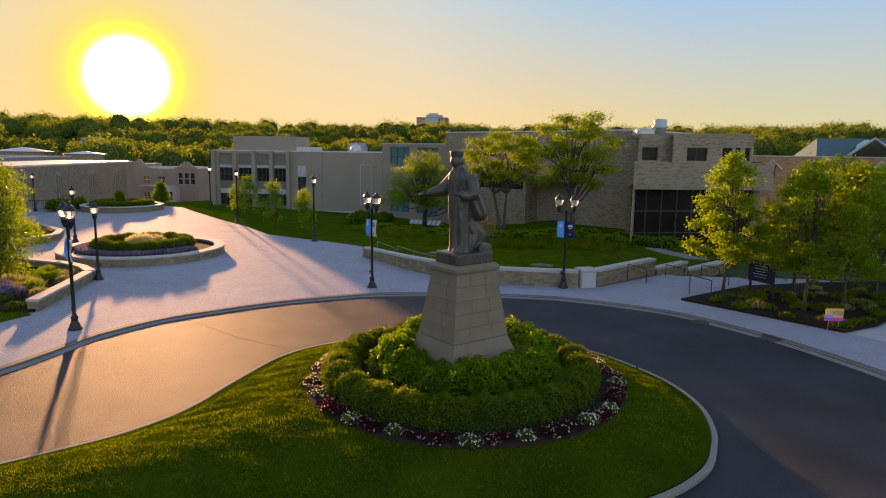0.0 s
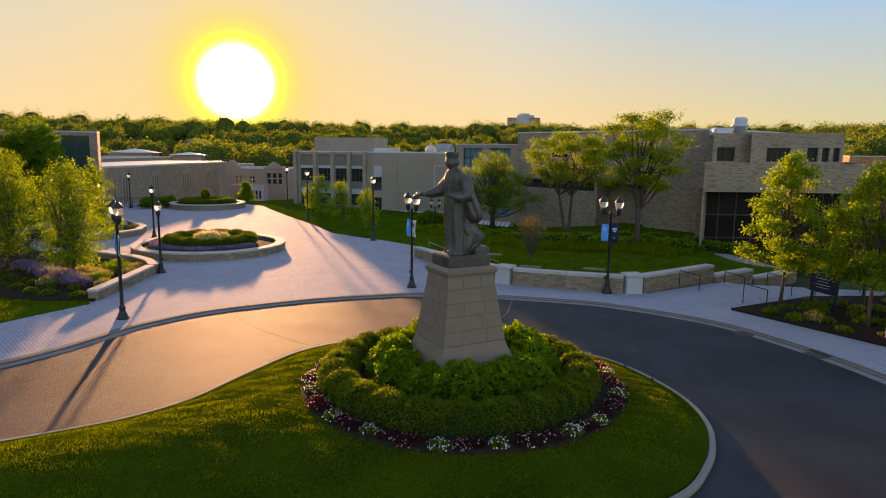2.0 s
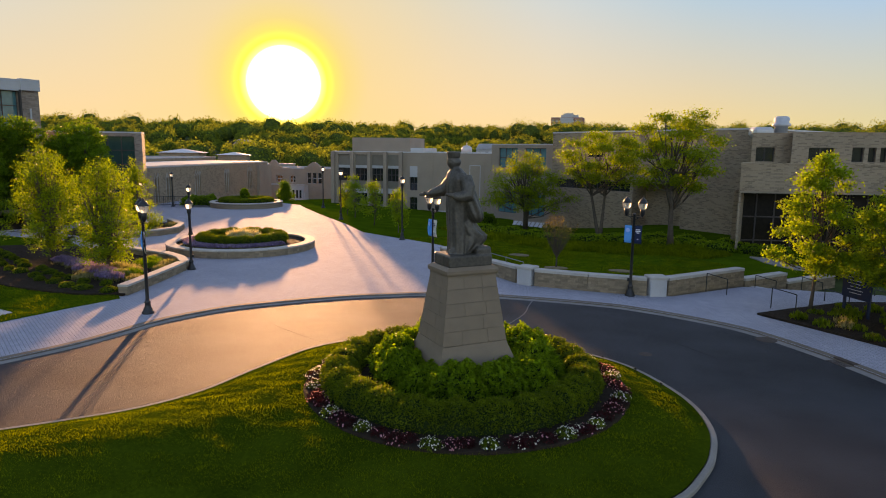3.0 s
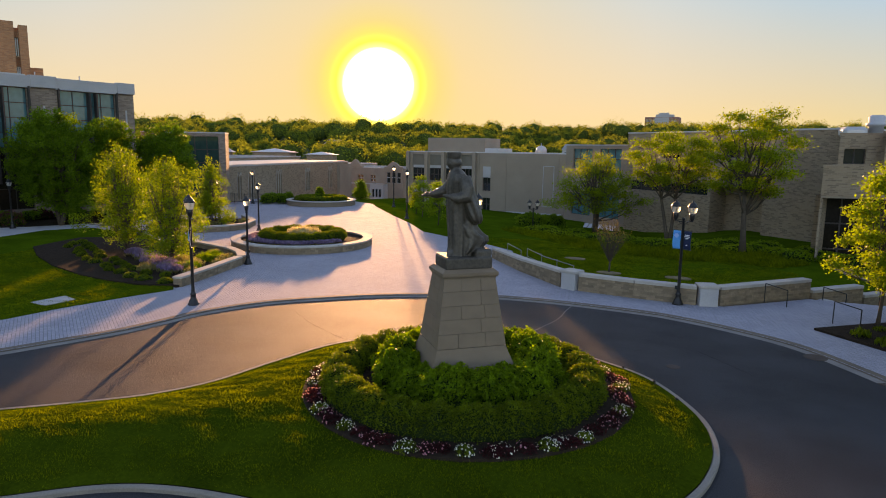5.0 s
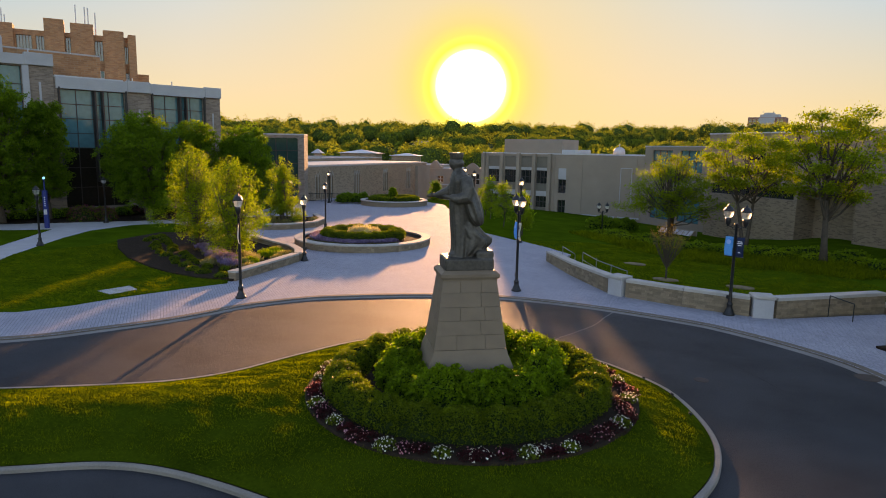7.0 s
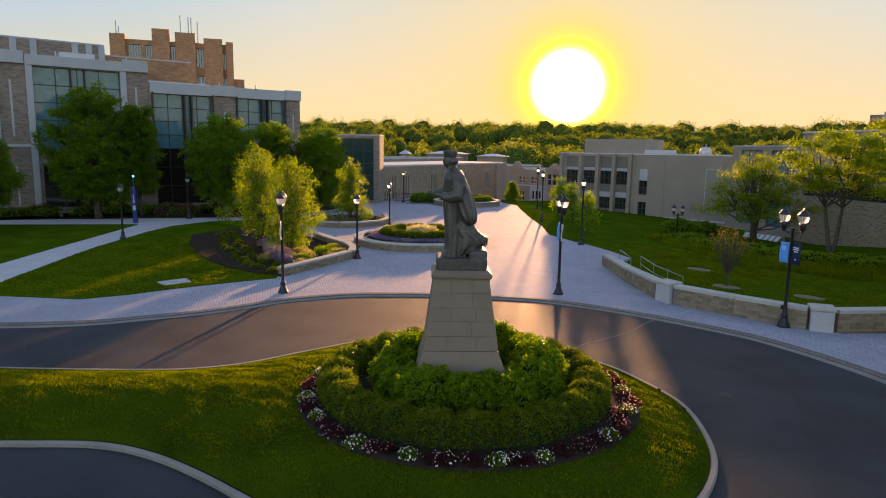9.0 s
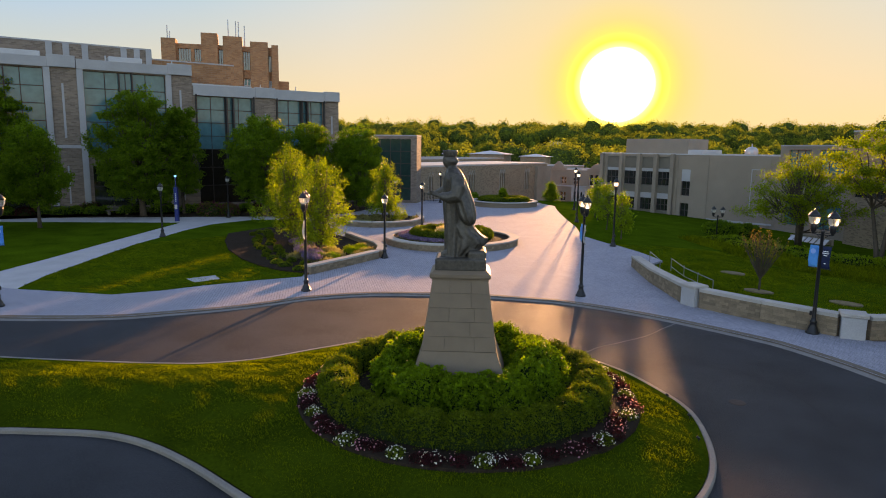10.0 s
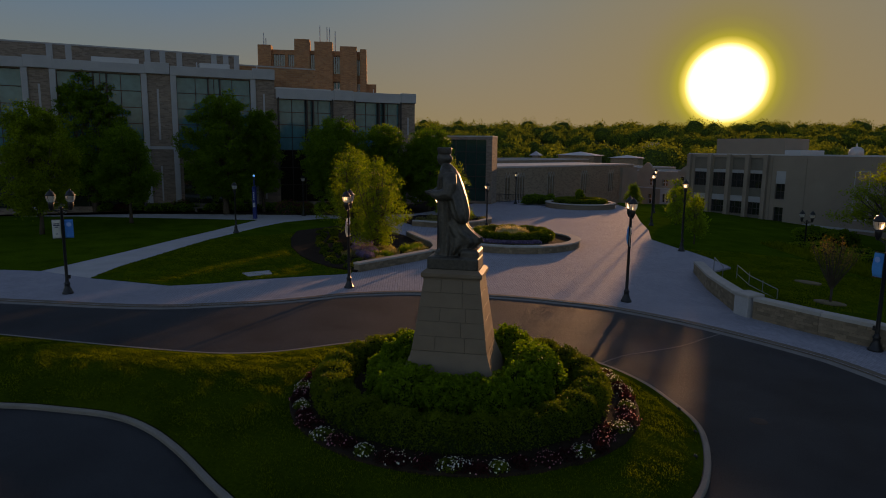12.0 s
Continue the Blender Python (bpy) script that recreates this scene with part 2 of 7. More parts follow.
def smooth_line(pts, steps=6, closed=False):
    """A smooth curve through the points."""
    pts = [Vector(p) for p in pts]
    out, n = [], len(pts)
    for i in range(n if closed else n - 1):
        p = [pts[(i + k) % n] if closed else pts[min(max(i + k, 0), n - 1)] for k in (-1, 0, 1, 2)]
        for s in range(steps):
            u = s / steps
            out.append(0.5 * ((2 * p[1]) + (p[2] - p[0]) * u + (2 * p[0] - 5 * p[1] + 4 * p[2] - p[3]) * u * u + (3 * p[1] - p[0] - 3 * p[2] + p[3]) * u ** 3))
    if not closed:
        out.append(pts[-1])
    return out


def slab(pts, z0, z1, height=None):
    """A plate with that outline. height: a function of x and y that is added to its top."""
    bm = bmesh.new()
    top = [bm.verts.new((p[0], p[1], z1 + (height(p[0], p[1]) if height else 0))) for p in pts]
    low = [bm.verts.new((p[0], p[1], z0)) for p in pts]
    bm.faces.new(top)
    for i in range(len(pts)):
        j = (i + 1) % len(pts)
        bm.faces.new((top[j], top[i], low[i], low[j]))
    bmesh.ops.recalc_face_normals(bm, faces=bm.faces)
    return bm


def sweep(path, profile, closed=False, bm=None):
    """A profile of (offset to the right, z) carried along a line on the ground."""
    bm = bm or bmesh.new()
    rings, n = [], len(path)
    for i, p in enumerate(path):
        a = path[(i - 1) % n] if closed or i > 0 else p
        b = path[(i + 1) % n] if closed or i < n - 1 else p
        d = Vector((b[0] - a[0], b[1] - a[1])).normalized()
        rings.append([bm.verts.new((p[0] + d.y * o, p[1] - d.x * o, z)) for o, z in profile])
    m = len(profile)
    for i in range(n if closed else n - 1):
        r, s = rings[i], rings[(i + 1) % n]
        for k in range(m):
            bm.faces.new((r[k], r[(k + 1) % m], s[(k + 1) % m], s[k]))
    if not closed:
        bm.faces.new(rings[0])
        bm.faces.new(rings[-1])
    bmesh.ops.recalc_face_normals(bm, faces=bm.faces)
    return bm


def box(bm, x0, y0, z0, x1, y1, z1, bevel=0.0, m=None):
    r = bmesh.ops.create_cube(bm, size=1.0)
    vs = r["verts"]
    for v in vs:
        v.co = Vector(((x0 + x1) / 2 + v.co.x * (x1 - x0), (y0 + y1) / 2 + v.co.y * (y1 - y0), (z0 + z1) / 2 + v.co.z * (z1 - z0)))
    if bevel:
        es = {e for v in vs for e in v.link_edges}
        bmesh.ops.bevel(bm, geom=list(es), offset=bevel, segments=1, affect="EDGES")
    if m is not None:
        bmesh.ops.transform(bm, matrix=m, verts=vs)
    return bm


def box_part(name, size, mat, parent, bevel=0.0, label=""):
    return part(name, box(bmesh.new(), *size, bevel=bevel), mat, parent, label)


def lathe(bm, profile, seg=12, at=(0, 0, 0), squash=1.0):
    """A turned solid from (radius, z)."""
    rings = []
    for r, z in profile:
        rings.append([bm.verts.new((at[0] + r * math.cos(2 * math.pi * k / seg), at[1] + squash * r * math.sin(2 * math.pi * k / seg), at[2] + z)) for k in range(seg)])
    for a, b in zip(rings, rings[1:]):
        for k in range(seg):
            bm.faces.new((a[k], a[(k + 1) % seg], b[(k + 1) % seg], b[k]))
    bm.faces.new(rings[0][::-1])
    bm.faces.new(rings[-1])
    return bm


def tube(bm, pts, radii, seg=7):
    """A round bar along the points."""
    rings, n = [], len(pts)
    pts = [Vector(p) for p in pts]
    for i, p in enumerate(pts):
        d = (pts[min(i + 1, n - 1)] - pts[max(i - 1, 0)]).normalized()
        side = d.cross(Vector((0.31, 0.83, 0.46))).normalized()
        up = d.cross(side)
        r = radii[i] if isinstance(radii, (list, tuple)) else radii
        rings.append([bm.verts.new(p + r * (math.cos(2 * math.pi * k / seg) * side + math.sin(2 * math.pi * k / seg) * up)) for k in range(seg)])
    for a, b in zip(rings, rings[1:]):
        for k in range(seg):
            bm.faces.new((a[k], a[(k + 1) % seg], b[(k + 1) % seg], b[k]))
    bm.faces.new(rings[0][::-1])
    bm.faces.new(rings[-1])
    return bm


def from_arrays(name, verts, faces, mat, parent=None, label="", smooth=False):
    me = bpy.data.meshes.new(name)
    me.from_pydata(verts, [], faces)
    if mat:
        me.materials.append(mat)
    if smooth:
        me.polygons.foreach_set("use_smooth", [True] * len(me.polygons))
    ob = new(name, me)
    if parent is not None:
        ob.parent = parent
    if label:
        tagged(ob, label)
    return ob
# ---- ground ----
from mathutils.geometry import delaunay_2d_cdt
CENTRE = Vector((0.43, 18.5, 0.0))
KERB = 0.06


def far_height(x, y):
    """The land beyond the campus: a shallow valley, then wooded hills."""
    r = math.hypot(x - 0, y - 20)
    if r < 60:
        return -1.0 - 3.4 * max(0.0, (r - 40) / 20)
    if r < 220:
        return -4.4
    return -4.4 + 31.0 * min(1.0, (r - 220) / 500.0)


def build_ground():
    verts, faces, seg = [], [], 96
    radii = [0.5, 10, 20, 30, 40, 50, 60, 80, 110, 150, 200, 220, 280, 350, 450, 600, 720, 1000, 1600, 2600, 4200]
    for r in radii:
        for k in range(seg):
            a = 2 * math.pi * k / seg
            x, y = r * math.cos(a), 20 + r * math.sin(a)
            verts.append((x, y, far_height(x, y)))
    for i in range(len(radii) - 1):
        for k in range(seg):
            a, b = i * seg + k, i * seg + (k + 1) % seg
            faces.append((a, b, b + seg, a + seg))
    faces.append(tuple(range(seg)))
    ob = from_arrays("ground", verts, faces, MEADOW, smooth=True)
    tagged(ob, "green land sloping into a valley and up wooded hills", "ground", kind="structure")


build_ground()

OUTER = smooth_line([(-34, -8), (-27, 1), (-22, 6.4), (-18.95, 9.8), (-16.65, 12.3), (-15.05, 14.4), (-14.25, 16.3), (-13.55, 18.3), (-13.25, 20.0), (-13.12, 21.4),
                     (-12.85, 22.5), (-11.95, 24.5), (-10.5, 26.2), (-8.55, 28.05), (-6.6, 29.35), (-4.8, 30.3), (-1.85, 30.95), (0.8, 31.1), (3.1, 31.05), (4.3, 30.85), (6.5, 30.05),
                     (8.7, 28.8), (10.4, 26.9), (11.73, 25.0), (12.75, 23.1), (13.6, 21.0), (14.2, 18.5), (14.5, 15), (14.8, 10), (15.6, 4), (17.5, -4), (20.5, -12), (24, -20)])
ISLAND = smooth_line([(1.6, 23.95), (3.05, 23.4), (4.45, 22.6), (5.58, 21.25), (6.35, 19.82), (6.68, 18.3), (6.6, 16.95), (6.34, 15.95), (5.84, 14.8), (4.75, 13.62),
                      (3.1, 12.6), (1.2, 12.2), (-1.15, 11.93), (-2.8, 11.57), (-4.04, 10.98), (-5.2, 9.93), (-6.15, 8.9), (-8.3, 6), (-11.5, 1.5), (-17, -6), (-23, -6),
                      (-19, 3.0), (-16, 6.4), (-12.6, 9.5), (-11.0, 10.9), (-9.5, 12.25), (-8.15, 13.55), (-7.15, 14.7), (-6.45, 16.2), (-6.1, 18.4),
                      (-5.55, 20.8), (-4.25, 22.45), (-2.3, 23.6), (-0.3, 24.1)], closed=True)

road = part("road", slab([(p.x, p.y) for p in OUTER] + [(24, -40), (-60, -40), (-60, -8)], -0.6, -KERB), ASPHALT)
tagged(road, "worn dark asphalt drive round the statue island", "road", kind="structure")

PLAZA_EDGE = [(24, -20), (60, -20), (60, 30), (30, 34), (18, 38), (9.6, 37.6), (6.1, 33.9), (4.9, 33.8), (-0.3, 34.3), (-1.2, 34.6), (-7.3, 40.9), (-7.6, 44.0), (-10.1, 45.8),
              (-12.7, 47.3), (-14.0, 47.8), (-17.6, 49.8), (-21.5, 54.5), (-26.4, 59.6), (-32.5, 66.4), (-35.5, 70.0), (-39.5, 72), (-50, 72), (-62, 76), (-120, 60), (-120, -8)]
plaza = part("plaza_pavement", slab([(p.x, p.y) for p in OUTER] + PLAZA_EDGE, -0.5, 0.0), PAVER)
tagged(plaza, "pale grey block-paved plaza and pavement with fine joints", "pavement", kind="structure")

kerb_outer = part("kerb", sweep(OUTER, [(-0.02, 0.008), (-0.26, 0.01), (-0.28, -0.01), (-0.28, -0.4), (0.02, -0.4), (0.02, -0.03)]), CONCRETE)
tagged(kerb_outer, "grey concrete kerb along the paved pavement", "kerb", kind="structure")
gutter = part("gutter", sweep(OUTER, [(0.02, -0.3), (0.02, -KERB + 0.006), (0.34, -KERB + 0.004), (0.34, -0.3)]), GUTTER)
tagged(gutter, "pale concrete gutter strip beside the kerb", "gutter", kind="structure")


def island_top(x, y):
    """The height of the grass: a crown that falls off to the kerb on all sides, and a mound under the flower bed."""
    x, y = np.asarray(x, float), np.asarray(y, float)
    near = np.full(x.shape, 99.0)
    for p, q in zip(ISLAND, ISLAND[1:] + ISLAND[:1]):
        d = q - p
        u = np.clip(((x - p.x) * d.x + (y - p.y) * d.y) / max(1e-9, d.length_squared), 0, 1)
        near = np.minimum(near, np.hypot(x - p.x - u * d.x, y - p.y - u * d.y))
    rise = np.clip(near - 0.2, 0, None)
    r = np.hypot(x - CENTRE.x, y - CENTRE.y)
    crown = 0.05 + 0.05 * np.clip(rise / 0.25, 0, 1) + 0.63 * (1 - np.exp(-rise / 2.5))
    bed = np.clip((r - 4.25) / 0.6, 0, 1)
    # the uneven sward: soft ridges across the slope
    swell = (np.sin(2.6 * x + 5.1 * y + 1.2 * np.sin(1.3 * x - 0.4 * y)) + 0.8 * np.sin(-1.7 * x + 7.3 * y + 1.5 * np.sin(1.9 * x + 0.7)) + 0.6 * np.sin(4.9 * x + 3.1 * y + 2 * np.sin(0.9 * y)))
    crown = crown + 0.012 * swell * np.clip(rise / 0.8, 0, 1)
    return crown * bed + np.minimum(crown, 0.42) * (1 - bed)


def build_island():
    """The grass island inside its kerb."""
    edge = [(p.x, p.y) for p in ISLAND]
    xs, ys = np.meshgrid(np.arange(-23, 7, 0.26), np.arange(-6, 25, 0.26))
    xs, ys = xs.ravel() + 0.06 * np.sin(ys.ravel() * 3), ys.ravel() + 0.06 * np.cos(xs.ravel() * 3)
    hit = np.zeros(len(xs), bool)
    for (x0, y0), (x1, y1) in zip(edge, edge[1:] + edge[:1]):
        if y0 != y1:
            hit ^= ((y0 > ys) != (y1 > ys)) & (xs < (x1 - x0) * (ys - y0) / (y1 - y0) + x0)
    hit &= island_top(xs, ys) > 0.075
    pts = [Vector(p) for p in edge] + [Vector(p) for p in zip(xs[hit], ys[hit])]
    n = len(edge)
    co, _, faces, _, _, _ = delaunay_2d_cdt(pts, [(i, (i + 1) % n) for i in range(n)], [], 1, 1e-4)
    z = island_top([p.x for p in co], [p.y for p in co])
    flat = from_arrays("lawn_island", [(p.x, p.y, float(h)) for p, h in zip(co, z)], [tuple(f) for f in faces], THATCH, smooth=True)
    tagged(flat, "mown green grass island rising gently from its kerb", "lawn", kind="structure")
    k = part("kerb", sweep(ISLAND, [(0.0, -0.4), (0.0, 0.015), (-0.03, 0.045), (-0.13, 0.045), (-0.16, 0.02), (-0.16, -0.4)], closed=True), KERB_PALE)
    tagged(k, "rounded pale concrete kerb round the grass island", "kerb", kind="structure")


build_island()
# ---- plants ----
def leaf_material(name, color, glow, second, gloss=0.45, differ=0.35):
    m = material(name, color, gloss, 0.3, 0.8, 6.0, 0.0, second=second, by_island=differ, translucent=glow, spec=0.06)
    return m


LEAF_SPRING = leaf_material("spring_leaf", (0.11, 0.2, 0.01), 0.55, (0.19, 0.28, 0.014))
LEAF_TREE = leaf_material("tree_leaf", (0.058, 0.148, 0.008), 0.5, (0.12, 0.215, 0.012))
LEAF_LOCUST = leaf_material("locust_leaf", (0.1, 0.18, 0.008), 0.58, (0.18, 0.25, 0.012))
LEAF_HEDGE = leaf_material("broad_shrub_leaf", (0.08, 0.18, 0.007), 0.5, (0.155, 0.255, 0.011))
LEAF_YEW = leaf_material("clipped_hedge_leaf", (0.068, 0.115, 0.007), 0.45, (0.12, 0.17, 0.009))
# leaf colour raised to stand for the haze over the far hills
LEAF_WOOD = leaf_material("hazy_woodland_leaf", (0.1, 0.145, 0.02), 0.5, (0.16, 0.2, 0.03), 0.95, 0.3)
LEAF_GRASSY = leaf_material("ornamental_grass_blade", (0.16, 0.16, 0.07), 0.5, (0.3, 0.28, 0.14))
LEAF_TAWNY = leaf_material("tawny_bud", (0.19, 0.135, 0.035), 0.5, (0.27, 0.19, 0.05))
LEAF_RED = leaf_material("begonia_leaf", (0.035, 0.009, 0.01), 0.25, (0.07, 0.014, 0.016))
PETAL_WHITE = leaf_material("white_petal", (0.75, 0.75, 0.78), 0.4, (0.85, 0.85, 0.85), 0.6, 0.1)
PETAL_PINK = leaf_material("pink_petal", (0.55, 0.2, 0.3), 0.4, (0.7, 0.36, 0.46), 0.6, 0.15)
LEAF_CREAM = leaf_material("cream_grass_plume", (0.4, 0.37, 0.24), 0.5, (0.55, 0.52, 0.36))
LAVENDER = leaf_material("lavender_flower", (0.17, 0.125, 0.27), 0.4, (0.3, 0.23, 0.4), 0.7)
BLADE = leaf_material("grass_blade", (0.042, 0.088, 0.003), 0.55, (0.14, 0.175, 0.005), 0.9)
# darker green that stands for the shade deep inside the far crowns
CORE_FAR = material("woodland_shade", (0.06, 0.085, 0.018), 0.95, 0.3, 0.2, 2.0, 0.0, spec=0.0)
BARK = material("tree_bark", (0.1, 0.075, 0.055), 0.9, 0.35, 4.0, 40.0, 0.8, 0.02, spec=0.1)
# the darkness between the leaves is put into the colour of inner solids
CORE = material("inner_shade_green", (0.02, 0.035, 0.01), 0.95, 0.3, 3.0, 20.0, 0.0, spec=0.0)


def unit(rng, n):
    v = rng.normal(size=(n, 3))
    return v / np.linalg.norm(v, axis=1)[:, None]


def leaf_mesh(name, points, size, rng, mat, parent=None, label="", up=None, narrow=0.6, kind=""):
    """Small four-cornered leaves, each an island of its own, at the points, turned at random (or standing up)."""
    n = len(points)
    a = unit(rng, n)
    if up is not None:
        a = a * np.array([1, 1, 0.3]) * (1 - up) + np.array([0, 0, 1.0]) * up
        a /= np.linalg.norm(a, axis=1)[:, None]
    b = np.cross(a, unit(rng, n))
    b /= np.linalg.norm(b, axis=1)[:, None]
    c = np.cross(a, b)
    s = size * rng.uniform(0.6, 1.35, n)[:, None]
    fold = c * s * 0.15
    v = np.stack([points - a * s * 0.5, points + b * s * narrow * 0.5 + fold, points + a * s * 0.5, points - b * s * narrow * 0.5 + fold], axis=1).reshape(-1, 3)
    me = bpy.data.meshes.new(name)
    me.vertices.add(4 * n)
    me.vertices.foreach_set("co", v.astype(np.float32).ravel())
    me.loops.add(4 * n)
    me.loops.foreach_set("vertex_index", np.arange(4 * n, dtype=np.int32))
    me.polygons.add(n)
    me.polygons.foreach_set("loop_start", np.arange(0, 4 * n, 4, dtype=np.int32))
    me.update(calc_edges=True)
    me.materials.append(mat)
    ob = new(name, me)
    if parent is not None:
        ob.parent = parent
    if label or kind:
        tagged(ob, label, kind=kind)
    return ob


def blob_points(blobs, n, rng, clump=14, spread=0.22, shell=0.45, upper=0.0):
    """Points in clumps over ellipsoids (x, y, z, rx, ry, rz), more of them near the surfaces."""
    blobs = np.array(blobs, float)
    weight = (blobs[:, 3] * blobs[:, 4] + blobs[:, 4] * blobs[:, 5] + blobs[:, 3] * blobs[:, 5])
    which = rng.choice(len(blobs), n // clump + 1, p=weight / weight.sum())
    d = unit(rng, len(which))
    r = 1 - shell * rng.random(len(which)) ** 1.6
    c = blobs[which, :3] + d * blobs[which, 3:] * r[:, None]
    pts = np.repeat(c, clump, axis=0)
    return pts + rng.normal(size=pts.shape) * spread * np.array([1, 1, 0.75])


def tree(name, at, height, blobs, count, leaf, leafmat, label, category="tree", group="", seed=1, trunk=0.12, fork=0.3, stems=1, clump=14, spread=0.22, shell=0.5, twigs=3):
    """A tree or tall shrub: tapered trunk, limbs that reach into each part of the crown, and a crown of small leaves."""
    rng = np.random.default_rng(seed)
    root = thing(name, at, label, category, group)
    bm = bmesh.new()
    lean = rng.normal(size=(stems, 2)) * 0.12 * (1 if stems > 1 else 0.3)
    tops = []
    for s in range(stems):
        o = (rng.normal(size=2) * 0.15 if stems > 1 else np.zeros(2))
        pts, rad = [], []
        for k in range(7):
            f = k / 6
            z = f * height * (0.8 if stems == 1 else 0.75)
            pts.append((o[0] + lean[s, 0] * z + 0.04 * math.sin(3 * f + s), o[1] + lean[s, 1] * z + 0.04 * math.cos(4 * f + s), z - 0.06))
            rad.append(trunk * (1.25 if k == 0 else 1.0) * (1 - 0.82 * f))
        tube(bm, pts, rad, 8)
        tops.append(pts)
    part("trunk", bm, BARK, root, smooth=True)
    bm = bmesh.new()
    for i, b in enumerate(blobs):
        stem = tops[i % stems]
        start = Vector(stem[min(5, max(1, int(6 * (fork + 0.35 * rng.random()))))])
        end = Vector((b[0], b[1], b[2])) + Vector(rng.normal(size=3) * 0.12)
        mid = start.lerp(end, 0.5) + Vector((0, 0, -0.08 * (end - start).length)) + Vector(rng.normal(size=3) * 0.1)
        r0 = trunk * 0.42
        tube(bm, [start, start.lerp(mid, 0.5), mid, mid.lerp(end, 0.5), end], [r0, r0 * 0.8, r0 * 0.6, r0 * 0.4, r0 * 0.2], 6)
        for k in range(twigs):
            tip = Vector((b[0] + b[3] * rng.uniform(-0.8, 0.8), b[1] + b[4] * rng.uniform(-0.8, 0.8), b[2] + b[5] * rng.uniform(-0.3, 0.9)))
            tube(bm, [mid, mid.lerp(tip, 0.5) + Vector(rng.normal(size=3) * 0.08), tip], [r0 * 0.45, r0 * 0.3, r0 * 0.12], 5)
    part("limb_work", bm, BARK, root, smooth=True)
    leaf_mesh("crown", blob_points(blobs, count, rng, clump, spread, shell), leaf, rng, leafmat, root)
    return root


def round_crown(rng, h0, h1, r, n, wide=0.5):
    """Ellipsoids that fill an egg-shaped crown between two heights."""
    out = []
    for k in range(n):
        f = (k + 0.5) / n
        z = h0 + (h1 - h0) * f
        w = r * (math.sin(math.pi * (0.16 + 0.78 * f))) ** 0.8
        a = 2.4 * k + rng.uniform(-0.5, 0.5)
        d = w * rng.uniform(0.35, 0.75)
        b = r * wide * rng.uniform(0.75, 1.2)
        out.append((d * math.cos(a), d * math.sin(a), z, b, b, b * 0.8))
    return out


def lumpy_ring(name, radius, width, z0, z1, lumps, seed, mat, parent, count, leaf, arc=(0, 360), label="", lump_size=0.25, at=(0, 0), ellipse=1.0):
    """A hedge round a ring: a lumpy solid, dark for inner shade, under small leaves."""
    rng = np.random.default_rng(seed)
    a0, a1 = radians(arc[0]), radians(arc[1])
    seg = 96
    ph = rng.uniform(0, 6.28, 4)
    hgt = lambda a: 1 + lump_size * (0.5 * math.sin(lumps * a + ph[0]) + 0.3 * math.sin(lumps * 1.7 * a + ph[1]) + 0.2 * math.sin(lumps * 3.1 * a + ph[2]))
    bm = bmesh.new()
    rings = []
    for i in range(seg + 1):
        a = a0 + (a1 - a0) * i / seg
        h = z0 + (z1 - z0) * hgt(a)
        w = width * (0.85 + 0.15 * hgt(a + 1))
        sec = []
        for k in range(9):
            u = math.pi * k / 8
            rr = radius - w * 0.44 * math.cos(u)
            zz = z0 + (h - z0) * 0.93 * math.sin(u) ** 0.55
            sec.append(bm.verts.new((at[0] + rr * math.cos(a), at[1] + ellipse * rr * math.sin(a), zz)))
        rings.append(sec)
    for r, s in zip(rings, rings[1:]):
        for k in range(8):
            bm.faces.new((r[k], r[k + 1], s[k + 1], s[k]))
    part("hedge_body", bm, CORE, parent, "dark solid core standing for shade inside the hedge")
    a = rng.uniform(a0, a1, count)
    u = rng.uniform(0.0, math.pi, count)
    H = np.array([hgt(t) for t in a])
    rr = radius - width * (0.85 + 0.15 * H) * 0.5 * np.cos(u)
    zz = z0 + (z1 - z0) * H * np.sin(u) ** 0.5
    bumps = (0.06 * np.sin(zz * 9 + a * 31) * np.sin(a * radius * 7.3 + 3 * u) + rng.normal(size=count) * 0.03) * np.where(np.cos(u) < 0, 1, -1)
    p = np.stack([at[0] + (rr + bumps) * np.cos(a), at[1] + ellipse * (rr + bumps) * np.sin(a), zz + np.abs(rng.normal(size=count)) * 0.05], axis=1)
    leaf_mesh(name, p, leaf, rng, mat, parent, label)


def lump_shrub(parent, x, y, z, rx, ry, rz, seed, mat, count, leaf, name="foliage"):
    """One rounded bush: an uneven solid, dark for inner shade, with leaves all over."""
    rng = np.random.default_rng(seed)
    bm = bmesh.new()
    bmesh.ops.create_icosphere(bm, subdivisions=3, radius=1.0)
    for v in bm.verts:
        k = 0.84 * (1 + 0.22 * noise.noise(v.co * 2.1 + Vector((seed, 0, 0))))
        v.co = Vector((x + v.co.x * rx * k, y + v.co.y * ry * k, z + max(v.co.z, -0.35) * rz * k))
    part("twig_core", bm, CORE, parent, "dark solid core standing for shade inside the bush")
    d = unit(rng, count)
    d[:, 2] = np.where(d[:, 2] < -0.3, -d[:, 2], d[:, 2])
    k = np.array([1 + 0.22 * noise.noise(Vector(q) * 2.1 + Vector((seed, 0, 0))) + 0.2 * noise.noise(Vector(q) * 5.0 + Vector((0, seed, 0))) for q in d])
    k = k + rng.normal(size=count) * 0.045 - 0.02
    p = np.array([x, y, z]) + d * k[:, None] * np.array([rx, ry, rz])
    return leaf_mesh(name, p, leaf, rng, mat, parent)
# ---- statue island ----
PC = Vector((0.385, 18.24, 0.0))
FACING = -136.0


